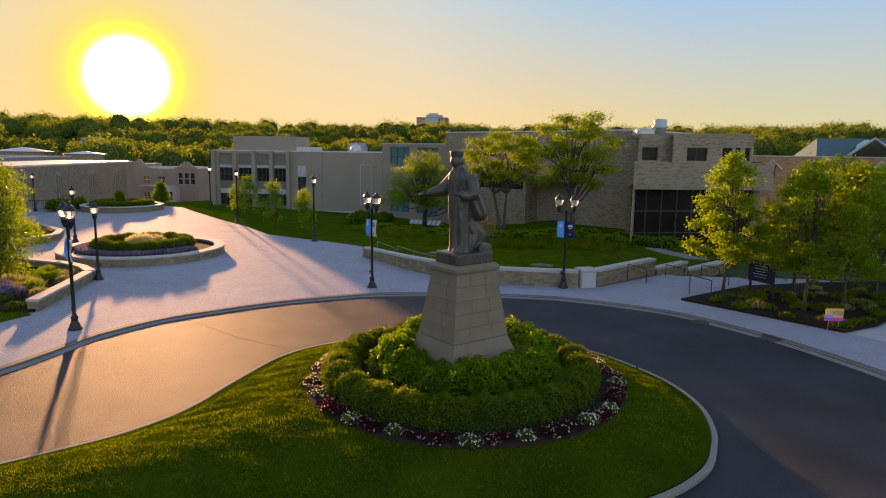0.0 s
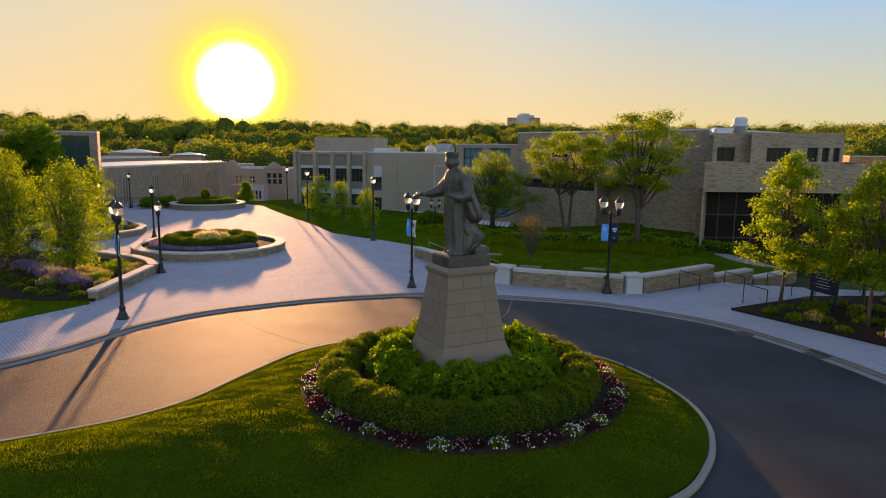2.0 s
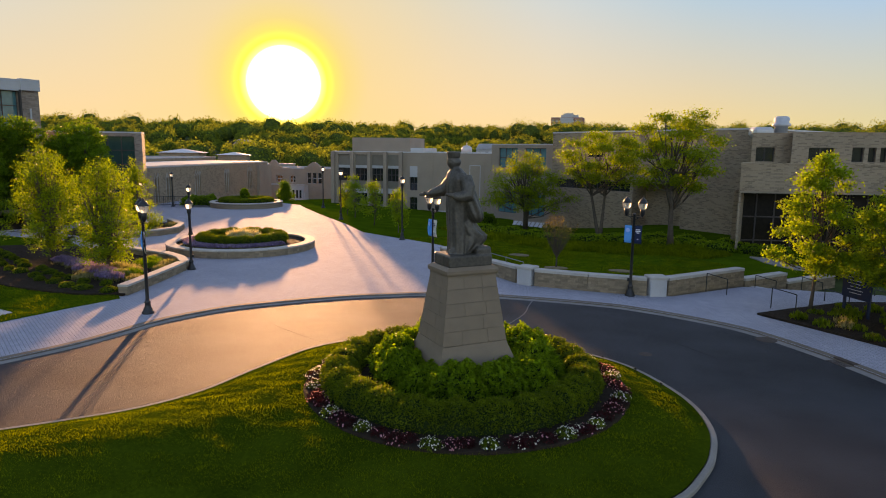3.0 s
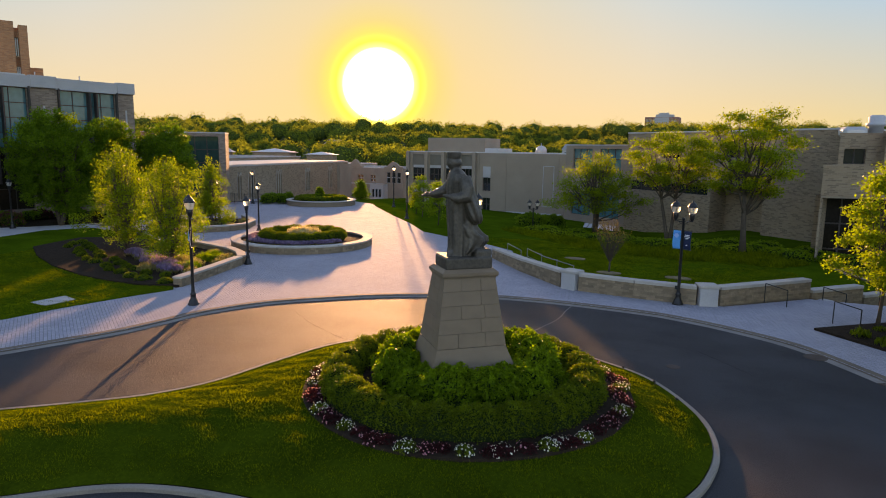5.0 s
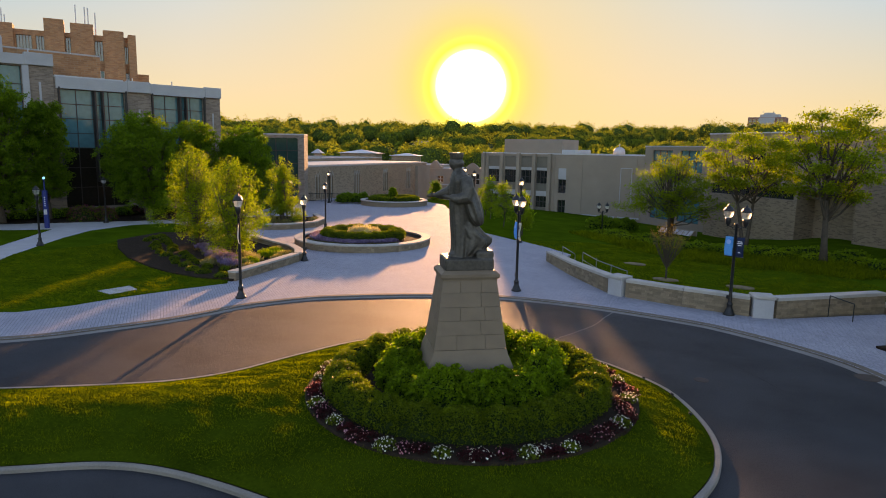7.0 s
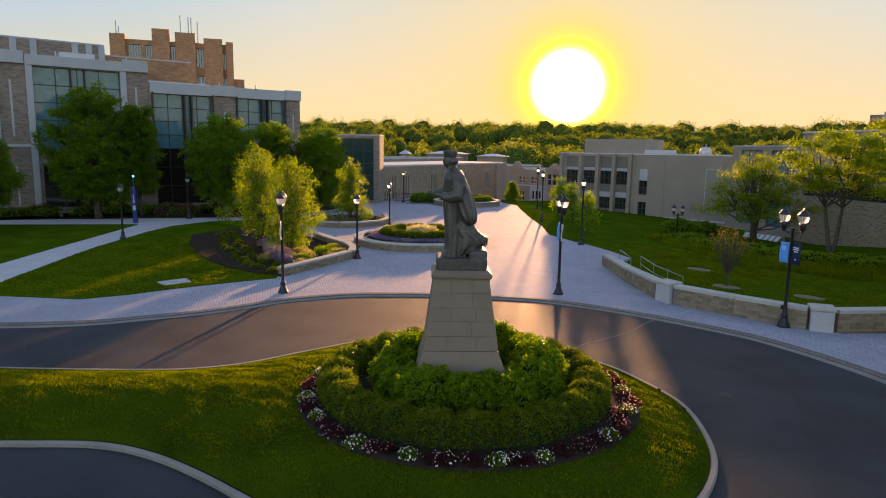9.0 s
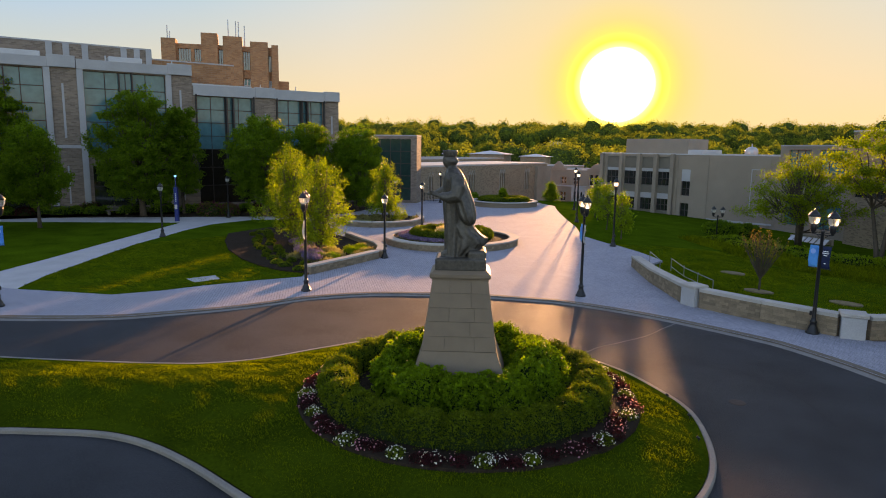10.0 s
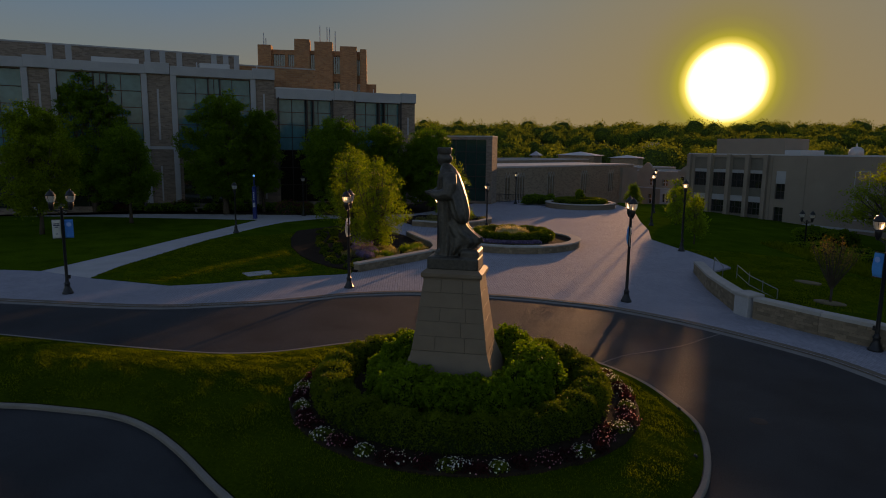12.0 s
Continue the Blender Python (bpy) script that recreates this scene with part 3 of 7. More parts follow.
def build_pedestal():
    root = thing("pedestal", (PC.x, PC.y, 0.35), "tapering pedestal of buff granite blocks in the hedge", "pedestal", turn=FACING)
    z = lambda v: v - 0.35
    half = lambda h: 0.93 + (0.69 - 0.93) * (h - 1.78) / (3.5 - 1.78)
    slim = 0.15  # it is this much shallower to each side than it is wide
    # flared foot
    bm = bmesh.new()
    prof = [(1.2, 0.3), (1.19, 1.02), (1.13, 1.22), (1.04, 1.45), (0.965, 1.65), (0.933, 1.772)]
    rings = []
    for w, h in prof:
        rings.append([bm.verts.new((sx * w, sy * (w - slim), z(h))) for sx, sy in ((1, 1), (-1, 1), (-1, -1), (1, -1))])
    for r, s in zip(rings, rings[1:]):
        for k in range(4):
            bm.faces.new((r[k], r[(k + 1) % 4], s[(k + 1) % 4], s[k]))
    bm.faces.new(rings[-1])
    part("foot", bm, GRANITE, root, "flared granite foot of the pedestal")
    # inner core, seen in the joints
    bm = bmesh.new()
    core = [[bm.verts.new((sx * (half(h) - 0.04), sy * (half(h) - slim - 0.04), z(h))) for sx, sy in ((1, 1), (-1, 1), (-1, -1), (1, -1))] for h in (1.78, 3.5)]
    for k in range(4):
        bm.faces.new((core[0][k], core[0][(k + 1) % 4], core[1][(k + 1) % 4], core[1][k]))
    part("mortar_core", bm, material("dark_mortar", (0.15, 0.115, 0.085), 0.95, 0.2, 3, 30, 0.2), root, "darker mortar in the joints")
    courses = [1.78, 2.14, 2.5, 2.84, 3.2, 3.5]
    rng = random.Random(4)
    for c, (h0, h1) in enumerate(zip(courses, courses[1:])):
        for side in range(4):
            cuts = [-1.0, -0.05 + 0.3 * (rng.random() - 0.5) + (0.35 if c % 2 else 0), 1.0] if c % 2 else [-1.0, -0.4 + 0.1 * rng.random(), 0.38 + 0.1 * rng.random(), 1.0]
            for u0, u1 in zip(cuts, cuts[1:]):
                bm = bmesh.new()
                g, d = 0.003, 0.22
                vs = []
                for depth in (0.0, d):
                    for h, u in ((h0, u0), (h0, u1), (h1, u1), (h1, u0)):
                        hh = h + (g if h == h0 else -g)
                        w = half(h) - depth - (0 if side % 2 else slim)
                        uu = u * (half(h) - (slim if side % 2 else 0))
                        if abs(u) == 1.0:
                            uu = u * (half(h) - depth - (slim if side % 2 else 0))
                        else:
                            uu += g if u == u0 else -g
                        vs.append(bm.verts.new((uu, -w, z(hh))))
                f = [(0, 1, 2, 3), (7, 6, 5, 4), (0, 4, 5, 1), (1, 5, 6, 2), (2, 6, 7, 3), (3, 7, 4, 0)]
                for q in f:
                    bm.faces.new([vs[i] for i in q])
                bmesh.ops.recalc_face_normals(bm, faces=bm.faces)
                es = [e for e in bm.edges if all(v in vs[:4] for v in e.verts)]
                bmesh.ops.bevel(bm, geom=es, offset=0.003, segments=1, affect="EDGES")
                bmesh.ops.rotate(bm, verts=bm.verts, cent=(0, 0, 0), matrix=Matrix.Rotation(radians(90 * side), 3, "Z"))
                part("granite_block", bm, GRANITE, root)
    # moulded cap
    bm = bmesh.new()
    prof = [(0.70, 3.5), (0.70, 3.545), (0.735, 3.56), (0.75, 3.60), (0.75, 3.67), (0.65, 3.75)]
    rings = []
    for w, h in prof:
        rings.append([bm.verts.new((sx * w, sy * (w - slim), z(h))) for sx, sy in ((1, 1), (-1, 1), (-1, -1), (1, -1))])
    for r, s in zip(rings, rings[1:]):
        for k in range(4):
            bm.faces.new((r[k], r[(k + 1) % 4], s[(k + 1) % 4], s[k]))
    bm.faces.new(rings[-1])
    bm.faces.new(rings[0][::-1])
    part("cap", bm, GRANITE, root, "moulded granite cap stone")


def build_statue():
    """A robed figure striding out with one arm stretched forward: one bronze casting on a rough plinth."""
    bm = bmesh.new()
    Z0 = 3.74

    def loft(sections, seg=28, folds=0.0, phase=0.0, twist=0.0):
        rings = []
        for i, (zz, cx, cy, rx, ry) in enumerate(sections):
            ring = []
            for k in range(seg):
                a = 2 * math.pi * k / seg
                low = max(0.0, 1 - i / max(1, len(sections) - 1))
                w = 1 + folds * (0.35 + low) * math.sin(9 * a + phase + twist * i) + 0.5 * folds * math.sin(5 * a + 1.3 * i)
                ring.append(bm.verts.new((cx + rx * w * math.cos(a), cy + ry * w * math.sin(a), zz)))
            rings.append(ring)
        for r, s in zip(rings, rings[1:]):
            for k in range(seg):
                bm.faces.new((r[k], r[(k + 1) % seg], s[(k + 1) % seg], s[k]))
        bm.faces.new(rings[0][::-1])
        bm.faces.new(rings[-1])

    # plinth
    box(bm, -0.63, -0.48, Z0 - 0.02, 0.63, 0.48, Z0 + 0.31, bevel=0.04)
    box(bm, -0.63, -0.44, Z0 + 0.28, -0.18, 0.44, Z0 + 0.5, bevel=0.05)
    # robe, chest and shoulders
    loft([(Z0 + 0.28, 0.19, 0.0, 0.25, 0.33), (Z0 + 0.5, 0.17, 0.0, 0.24, 0.32), (Z0 + 0.8, 0.16, 0.0, 0.25, 0.31), (Z0 + 1.2, 0.17, 0.0, 0.27, 0.31), (Z0 + 1.6, 0.19, 0.0, 0.28, 0.31),
          (Z0 + 1.8, 0.2, 0.0, 0.27, 0.31), (Z0 + 2.05, 0.21, 0.0, 0.265, 0.34), (Z0 + 2.25, 0.21, 0.0, 0.245, 0.37), (Z0 + 2.4, 0.22, 0.0, 0.2, 0.32), (Z0 + 2.48, 0.25, 0.0, 0.14, 0.17),
          (Z0 + 2.56, 0.28, 0.0, 0.11, 0.115)], 40, folds=0.065)
    # robe trailing behind, blown out at the knee and drawn in underneath
    loft([(Z0 + 0.3, 0.04, 0.02, 0.17, 0.24), (Z0 + 0.42, -0.03, 0.03, 0.24, 0.28), (Z0 + 0.54, -0.15, 0.04, 0.36, 0.3), (Z0 + 0.66, -0.21, 0.05, 0.43, 0.3), (Z0 + 0.78, -0.21, 0.05, 0.43, 0.29), (Z0 + 0.9, -0.11, 0.05, 0.36, 0.28),
          (Z0 + 1.05, -0.03, 0.04, 0.31, 0.28), (Z0 + 1.25, 0.04, 0.02, 0.27, 0.27), (Z0 + 1.45, 0.1, 0.0, 0.22, 0.25)], 48, folds=0.1, phase=1.0, twist=0.5)
    # forward foot and rear foot
    tube(bm, [(0.2, 0.12, Z0 + 0.36), (0.38, 0.13, Z0 + 0.38), (0.5, 0.13, Z0 + 0.36)], [0.09, 0.085, 0.05], 10)
    tube(bm, [(-0.3, -0.1, Z0 + 0.5), (-0.2, -0.1, Z0 + 0.44)], [0.1, 0.08], 10)
    # arms
    tube(bm, [(0.13, -0.26, Z0 + 2.3), (0.22, -0.4, Z0 + 2.1), (0.36, -0.52, Z0 + 1.92), (0.58, -0.64, Z0 + 1.84), (0.7, -0.69, Z0 + 1.82)], [0.18, 0.19, 0.17, 0.125, 0.075], 12)
    tube(bm, [(0.68, -0.68, Z0 + 1.82), (0.8, -0.74, Z0 + 1.82), (0.93, -0.79, Z0 + 1.79)], [0.055, 0.06, 0.03], 10)
    tube(bm, [(0.76, -0.7, Z0 + 1.85), (0.85, -0.68, Z0 + 1.88)], [0.03, 0.018], 8)
    tube(bm, [(0.12, 0.3, Z0 + 2.3), (0.1, 0.42, Z0 + 2.05), (0.14, 0.46, Z0 + 1.84), (0.34, 0.44, Z0 + 1.8), (0.52, 0.42, Z0 + 1.84)], [0.17, 0.18, 0.18, 0.14, 0.085], 12)
    tube(bm, [(0.5, 0.42, Z0 + 1.84), (0.62, 0.4, Z0 + 1.86), (0.72, 0.37, Z0 + 1.88)], [0.055, 0.06, 0.025], 10)
    # one long cape, flaring back from the shoulders to a hanging tip
    loft([(Z0 + 1.13, -0.22, 0.3, 0.06, 0.11), (Z0 + 1.18, -0.21, 0.28, 0.13, 0.24), (Z0 + 1.26, -0.18, 0.26, 0.18, 0.33), (Z0 + 1.36, -0.15, 0.24, 0.21, 0.37), (Z0 + 1.5, -0.11, 0.2, 0.23, 0.39), (Z0 + 1.7, -0.05, 0.15, 0.24, 0.39),
          (Z0 + 1.9, 0.02, 0.1, 0.24, 0.39), (Z0 + 2.1, 0.09, 0.05, 0.23, 0.38), (Z0 + 2.28, 0.15, 0.02, 0.21, 0.34), (Z0 + 2.42, 0.2, 0.0, 0.17, 0.26), (Z0 + 2.52, 0.24, 0.0, 0.12, 0.16)], 48, folds=0.06, phase=0.4)
    # the fall of the sleeve on the far side
    loft([(Z0 + 1.45, 0.12, -0.3, 0.12, 0.12), (Z0 + 1.6, 0.12, -0.32, 0.16, 0.16), (Z0 + 1.9, 0.13, -0.28, 0.18, 0.18), (Z0 + 2.3, 0.17, -0.18, 0.14, 0.18)], folds=0.04)
    # head, collar and square-topped cap
    s = bmesh.ops.create_icosphere(bm, subdivisions=3, radius=1.0)
    for v in s["verts"]:
        v.co = Vector((0.33 + v.co.x * 0.17, v.co.y * 0.145, Z0 + 2.68 + v.co.z * 0.19))
    # hair over the ears and the nape
    s = bmesh.ops.create_icosphere(bm, subdivisions=3, radius=1.0)
    for v in s["verts"]:
        v.co = Vector((0.26 + v.co.x * 0.15, v.co.y * 0.165, Z0 + 2.67 + v.co.z * 0.12))
    tube(bm, [(0.44, 0, Z0 + 2.68), (0.48, 0, Z0 + 2.65)], [0.03, 0.02], 8)
    loft([(Z0 + 2.795, 0.31, 0.0, 0.165, 0.15), (Z0 + 2.84, 0.31, 0.0, 0.175, 0.16), (Z0 + 2.94, 0.315, 0.0, 0.188, 0.174)], 16)
    bmesh.ops.recalc_face_normals(bm, faces=bm.faces)
    ob = part("statue", bm, BRONZE, None, smooth=True)
    tagged(ob, "dark bronze statue of a robed striding figure, arm outstretched", "statue")
    ob.matrix_world = pose(PC.x, PC.y, 0, 0, 0, FACING)
    mod = ob.modifiers.new("fuse", "REMESH")
    mod.mode, mod.voxel_size, mod.use_smooth_shade = "VOXEL", 0.017, True
    sm = ob.modifiers.new("soften", "SMOOTH")
    sm.iterations, sm.factor = 3, 0.5


def build_hedges():
    root = thing("hedge", (CENTRE.x, CENTRE.y, 0.4), "low clipped dark evergreen hedge ring round the statue", "hedge")
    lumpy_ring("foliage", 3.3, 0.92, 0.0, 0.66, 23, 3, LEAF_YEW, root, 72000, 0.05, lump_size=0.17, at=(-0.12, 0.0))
    rng = random.Random(8)
    n = 12
    for k in range(n):
        a = 2 * math.pi * (k + 0.4) / n
        r = 1.9 + rng.uniform(-0.12, 0.12)
        s = rng.uniform(0.66, 0.82)
        sh = thing("shrub", (CENTRE.x + r * math.cos(a), CENTRE.y + r * math.sin(a), 0.5), "rounded bright green shrub at the foot of the pedestal", "shrub", "shrubs round the pedestal")
        tall = 0.98 + 0.12 * math.sin(2.2 * k) + 0.16 * math.sin(a)
        lump_shrub(sh, 0, 0, 0.25, s, s, tall * 0.84, 20 + k, LEAF_HEDGE, 5200, 0.085)


def build_flower_bed():
    bed = part("flower_bed", lathe(bmesh.new(), [(4.42, 0.2), (4.39, 0.40), (4.34, 0.475), (3.9, 0.5), (1.2, 0.62)], 64), MULCH)
    bed.matrix_world = pose(CENTRE.x, CENTRE.y, 0)
    tagged(bed, "ring of dark brown mulch round the hedge", "mulch", kind="structure")
    rng = np.random.default_rng(11)
    n = 60
    for k in range(n):
        a = 2 * math.pi * k / n + rng.normal() * 0.02
        r = 4.1 + rng.normal() * 0.05
        kind = (0, 1, 2, 1, 0, 2, 1)[k % 7]
        label = ("clump of white bedding flowers over dark leaves", "clump of dark red-leaved bedding plants", "clump of pale pink bedding flowers")[kind]
        root = thing("bedding_plant", (CENTRE.x + r * math.cos(a), CENTRE.y + r * math.sin(a), 0.46), label, "flowers", "bedding flowers round the hedge")
        w = rng.uniform(0.2, 0.27)
        m = 300
        p = unit(rng, m) * np.array([w, w, 0.15]) * rng.uniform(0.6, 1.1, (m, 1))
        p[:, 2] = np.abs(p[:, 2]) + 0.01
        leaf_mesh("foliage", p, 0.05, rng, (LEAF_YEW, LEAF_RED, LEAF_RED)[kind], root)
        # single blossoms, facing up and outwards, well apart
        m = (46, 9, 34)[kind]
        d = unit(rng, m)
        d[:, 2] = np.abs(d[:, 2])
        d /= np.linalg.norm(d, axis=1)[:, None]
        c = d * np.array([w, w, 0.17]) * rng.uniform(0.95, 1.2, (m, 1)) + np.array([0, 0, 0.03])
        verts, faces = [], []
        for q, nrm in zip(c, d):
            nrm = Vector(nrm).normalized()
            u = nrm.orthogonal().normalized()
            v = nrm.cross(u)
            size = rng.uniform(0.016, 0.028)
            base = len(verts)
            verts.append(tuple(Vector(q) - nrm * size * 0.35))
            for i in range(10):
                e = size * (1.0 if i % 2 == 0 else 0.62)
                verts.append(tuple(Vector(q) + u * e * math.cos(0.628 * i) + v * e * math.sin(0.628 * i)))
            faces += [(base, base + 1 + i, base + 1 + (i + 1) % 10) for i in range(10)]
        from_arrays("blossom", verts, faces, (PETAL_WHITE, PETAL_PINK, PETAL_PINK if k % 3 else PETAL_WHITE)[kind], root)


def inside(poly, x, y):
    hit = False
    j = len(poly) - 1
    for i in range(len(poly)):
        xi, yi, xj, yj = poly[i][0], poly[i][1], poly[j][0], poly[j][1]
        if (yi > y) != (yj > y) and x < (xj - xi) * (y - yi) / (yj - yi) + xi:
            hit = not hit
        j = i
    return hit


def inside_many(poly, x, y):
    hit = np.zeros(len(x), bool)
    j = len(poly) - 1
    for i in range(len(poly)):
        xi, yi, xj, yj = poly[i][0], poly[i][1], poly[j][0], poly[j][1]
        if yi != yj:
            cross = ((yi > y) != (yj > y)) & (x < (xj - xi) * (y - yi) / (yj - yi) + xi)
            hit ^= cross
        j = i
    return hit


def grass_blades(name, poly, count, tall, height, seed, label, keep=None):
    """Grass blades, three-cornered, standing in tufts over a lawn."""
    rng = np.random.default_rng(seed)
    xs = [p[0] for p in poly]
    ys = [p[1] for p in poly]
    x, y = rng.uniform(min(xs), max(xs), count * 2), rng.uniform(min(ys), max(ys), count * 2)
    ok = inside_many(poly, x, y)
    if keep is not None:
        ok &= keep(x, y)
    x, y = x[ok][:count], y[ok][:count]
    n = len(x)
    patch = np.array([0.85 + 0.95 * noise.noise(Vector((a * 1.1 + b * 0.5, b * 2.6 - a * 0.9, 3.1))) for a, b in zip(x, y)])
    z = height(x, y)
    a = rng.uniform(0, 6.283, n)
    w = tall * 0.11
    h = tall * rng.uniform(0.55, 1.2, n) * patch
    bend = rng.normal(size=(n, 2)) * tall * 0.45
    v = np.zeros((n, 3, 3))
    v[:, 0] = np.stack([x - w * np.cos(a), y - w * np.sin(a), z], 1)
    v[:, 1] = np.stack([x + w * np.cos(a), y + w * np.sin(a), z], 1)
    v[:, 2] = np.stack([x + bend[:, 0], y + bend[:, 1], z + h], 1)
    me = bpy.data.meshes.new(name)
    me.vertices.add(3 * n)
    me.vertices.foreach_set("co", v.astype(np.float32).ravel())
    me.loops.add(3 * n)
    me.loops.foreach_set("vertex_index", np.arange(3 * n, dtype=np.int32))
    me.polygons.add(n)
    me.polygons.foreach_set("loop_start", np.arange(0, 3 * n, 3, dtype=np.int32))
    me.update(calc_edges=True)
    me.materials.append(BLADE)
    ob = new(name, me)
    return tagged(ob, label, "grass", kind="stuff")


def island_z(x, y):
    return island_top(x, y) - 0.01


build_pedestal()
build_statue()
build_hedges()
build_flower_bed()
grass_blades("island_grass", [(p.x * 0.985 + 0.015 * CENTRE.x, p.y * 0.985 + 0.015 * CENTRE.y) for p in ISLAND], 400000, 0.058, island_z, 5, "short blades of mown grass on the island",
             keep=lambda x, y: (np.hypot(x - CENTRE.x, y - CENTRE.y) > 4.3) & (y > 4.0))
# ---- street lamps ----
BLUE_CLOTH = material("blue_banner_cloth", (0.02, 0.3, 0.75), 0.7, 0.1, 2.0, 20.0, 0.1, translucent=0.25)
NAVY_CLOTH = material("navy_banner_cloth", (0.015, 0.03, 0.08), 0.7, 0.1, 2.0, 20.0, 0.1, translucent=0.2)
WHITE_CLOTH = material("white_banner_cloth", (0.55, 0.56, 0.58), 0.7, 0.08, 2.0, 20.0, 0.1, translucent=0.25)
PRINT_WHITE = material("white_print", (0.75, 0.77, 0.8), 0.7, 0.05, 2.0, 20.0, 0.0)
PRINT_BLUE = material("pale_blue_print", (0.25, 0.5, 0.85), 0.7, 0.05, 2.0, 20.0, 0.0)
PRINT_DARK = material("dark_print", (0.04, 0.05, 0.09), 0.7, 0.05, 2.0, 20.0, 0.0)


def lantern(parent, x, y, z):
    g = part("globe", lathe(bmesh.new(), [(0.11, 0.0), (0.16, 0.06), (0.19, 0.16), (0.205, 0.27), (0.2, 0.3)], 14, (x, y, z)), LANTERN, parent, "frosted glass lantern globe", True)
    part("holder", lathe(bmesh.new(), [(0.045, -0.36), (0.06, -0.3), (0.1, -0.24), (0.115, -0.1), (0.12, 0.0), (0.09, 0.02)], 12, (x, y, z)), DARK_METAL, parent, smooth=True)
    part("cap", lathe(bmesh.new(), [(0.215, 0.28), (0.22, 0.31), (0.16, 0.38), (0.15, 0.42), (0.1, 0.47), (0.05, 0.5), (0.045, 0.53), (0.02, 0.57), (0.01, 0.6)], 14, (x, y, z)), DARK_METAL, parent, "black ribbed lantern cap", True)
    ribs = bmesh.new()
    for k in range(6):
        a = 2 * math.pi * k / 6
        tube(ribs, [(x + 0.115 * math.cos(a), y + 0.115 * math.sin(a), z), (x + 0.198 * math.cos(a), y + 0.198 * math.sin(a), z + 0.16), (x + 0.212 * math.cos(a), y + 0.212 * math.sin(a), z + 0.29)], 0.007, 4)
    part("cage", ribs, DARK_METAL, parent)
    return g


def post_parts(root, top):
    part("base", lathe(bmesh.new(), [(0.24, -0.01), (0.24, 0.06), (0.19, 0.1), (0.17, 0.2), (0.12, 0.28), (0.11, 0.42), (0.14, 0.46), (0.09, 0.52), (0.075, 0.6)], 16), DARK_METAL, root, "flared cast base", True)
    part("post", lathe(bmesh.new(), [(0.075, 0.58), (0.07, 0.62), (0.055, top - 0.1), (0.075, top - 0.08), (0.075, top - 0.03), (0.05, top)], 12), DARK_METAL, root, smooth=True)
    box_part("socket_box", (0.06, -0.05, 0.68, 0.16, 0.05, 0.84), DARK_METAL, root, 0.008, "small weatherproof socket box")


def banner(root, side, mat, printed, kind):
    """A cloth banner hung between two short arms, bellied by the wind."""
    z0, z1, w = 2.52, 3.34, 0.34
    bm = bmesh.new()
    grid = []
    for i in range(7):
        row = []
        for k in range(9):
            u, v = i / 6, k / 8
            belly = 0.05 * math.sin(math.pi * v) * (0.3 + u)
            row.append(bm.verts.new((side * (0.07 + w * u), belly + 0.01 * math.sin(7 * v), z0 + (z1 - z0) * v)))
        grid.append(row)
    for i in range(6):
        for k in range(8):
            bm.faces.new((grid[i][k], grid[i + 1][k], grid[i + 1][k + 1], grid[i][k + 1]))
    geom = bmesh.ops.extrude_face_region(bm, geom=bm.faces[:])
    bmesh.ops.translate(bm, verts=[v for v in geom["geom"] if isinstance(v, bmesh.types.BMVert)], vec=(0, 0.008, 0))
    bmesh.ops.recalc_face_normals(bm, faces=bm.faces)
    b = part("banner", bm, mat, root, kind, True)
    for zz in (z0 - 0.02, z1 + 0.02):
        part("banner_arm", tube(bmesh.new(), [(side * 0.04, 0, zz), (side * 0.44, 0, zz)], 0.012, 6), DARK_METAL, root)
    for y in (-0.012, 0.075):
        if mat is BLUE_CLOTH:
            bm = bmesh.new()
            bmesh.ops.create_circle(bm, cap_ends=True, segments=20, radius=0.1)
            bmesh.ops.transform(bm, matrix=Matrix.Translation((side * 0.24, y, 3.12)) @ Matrix.Rotation(radians(90), 4, "X"), verts=bm.verts)
            part("emblem", bm, printed, b, "pale round emblem")
        else:
            for zz, ww in ((3.15, 0.2), (3.08, 0.24), (3.0, 0.14), (2.7, 0.07)):
                box_part("text_bar", (side * 0.24 - ww / 2, y - 0.002, zz, side * 0.24 + ww / 2, y + 0.002, zz + 0.035), printed, b, 0.0, "printed line on the cloth")


def twin_lamp(cloths, label, group="twin lamps round the drive"):
    root = thing("street_lamp", (0, 0, 0), label, "street lamp", group)
    post_parts(root, 3.92)
    bm = bmesh.new()
    for s in (-1, 1):
        tube(bm, [(0, 0, 3.78), (s * 0.15, 0, 3.74), (s * 0.3, 0, 3.77), (s * 0.375, 0, 3.82)], 0.022, 7)
        tube(bm, [(0, 0, 3.62), (s * 0.12, 0, 3.66), (s * 0.22, 0, 3.75)], 0.014, 6)
    tube(bm, [(-0.375, 0, 3.83), (0.375, 0, 3.83)], 0.012, 6)
    part("crossarm", bm, DARK_METAL, root, "curved double crossarm", True)
    for s in (-1, 1):
        lantern(root, s * 0.375, 0, 4.12)
    for side, cloth, printed, kind in cloths:
        banner(root, side, cloth, printed, kind)
    return root


def single_lamp(top, label, group="single lamps along the plaza"):
    root = thing("street_lamp", (0, 0, 0), label, "street lamp", group)
    post_parts(root, top - 0.9)
    lantern(root, 0, 0, top - 0.6)
    return root


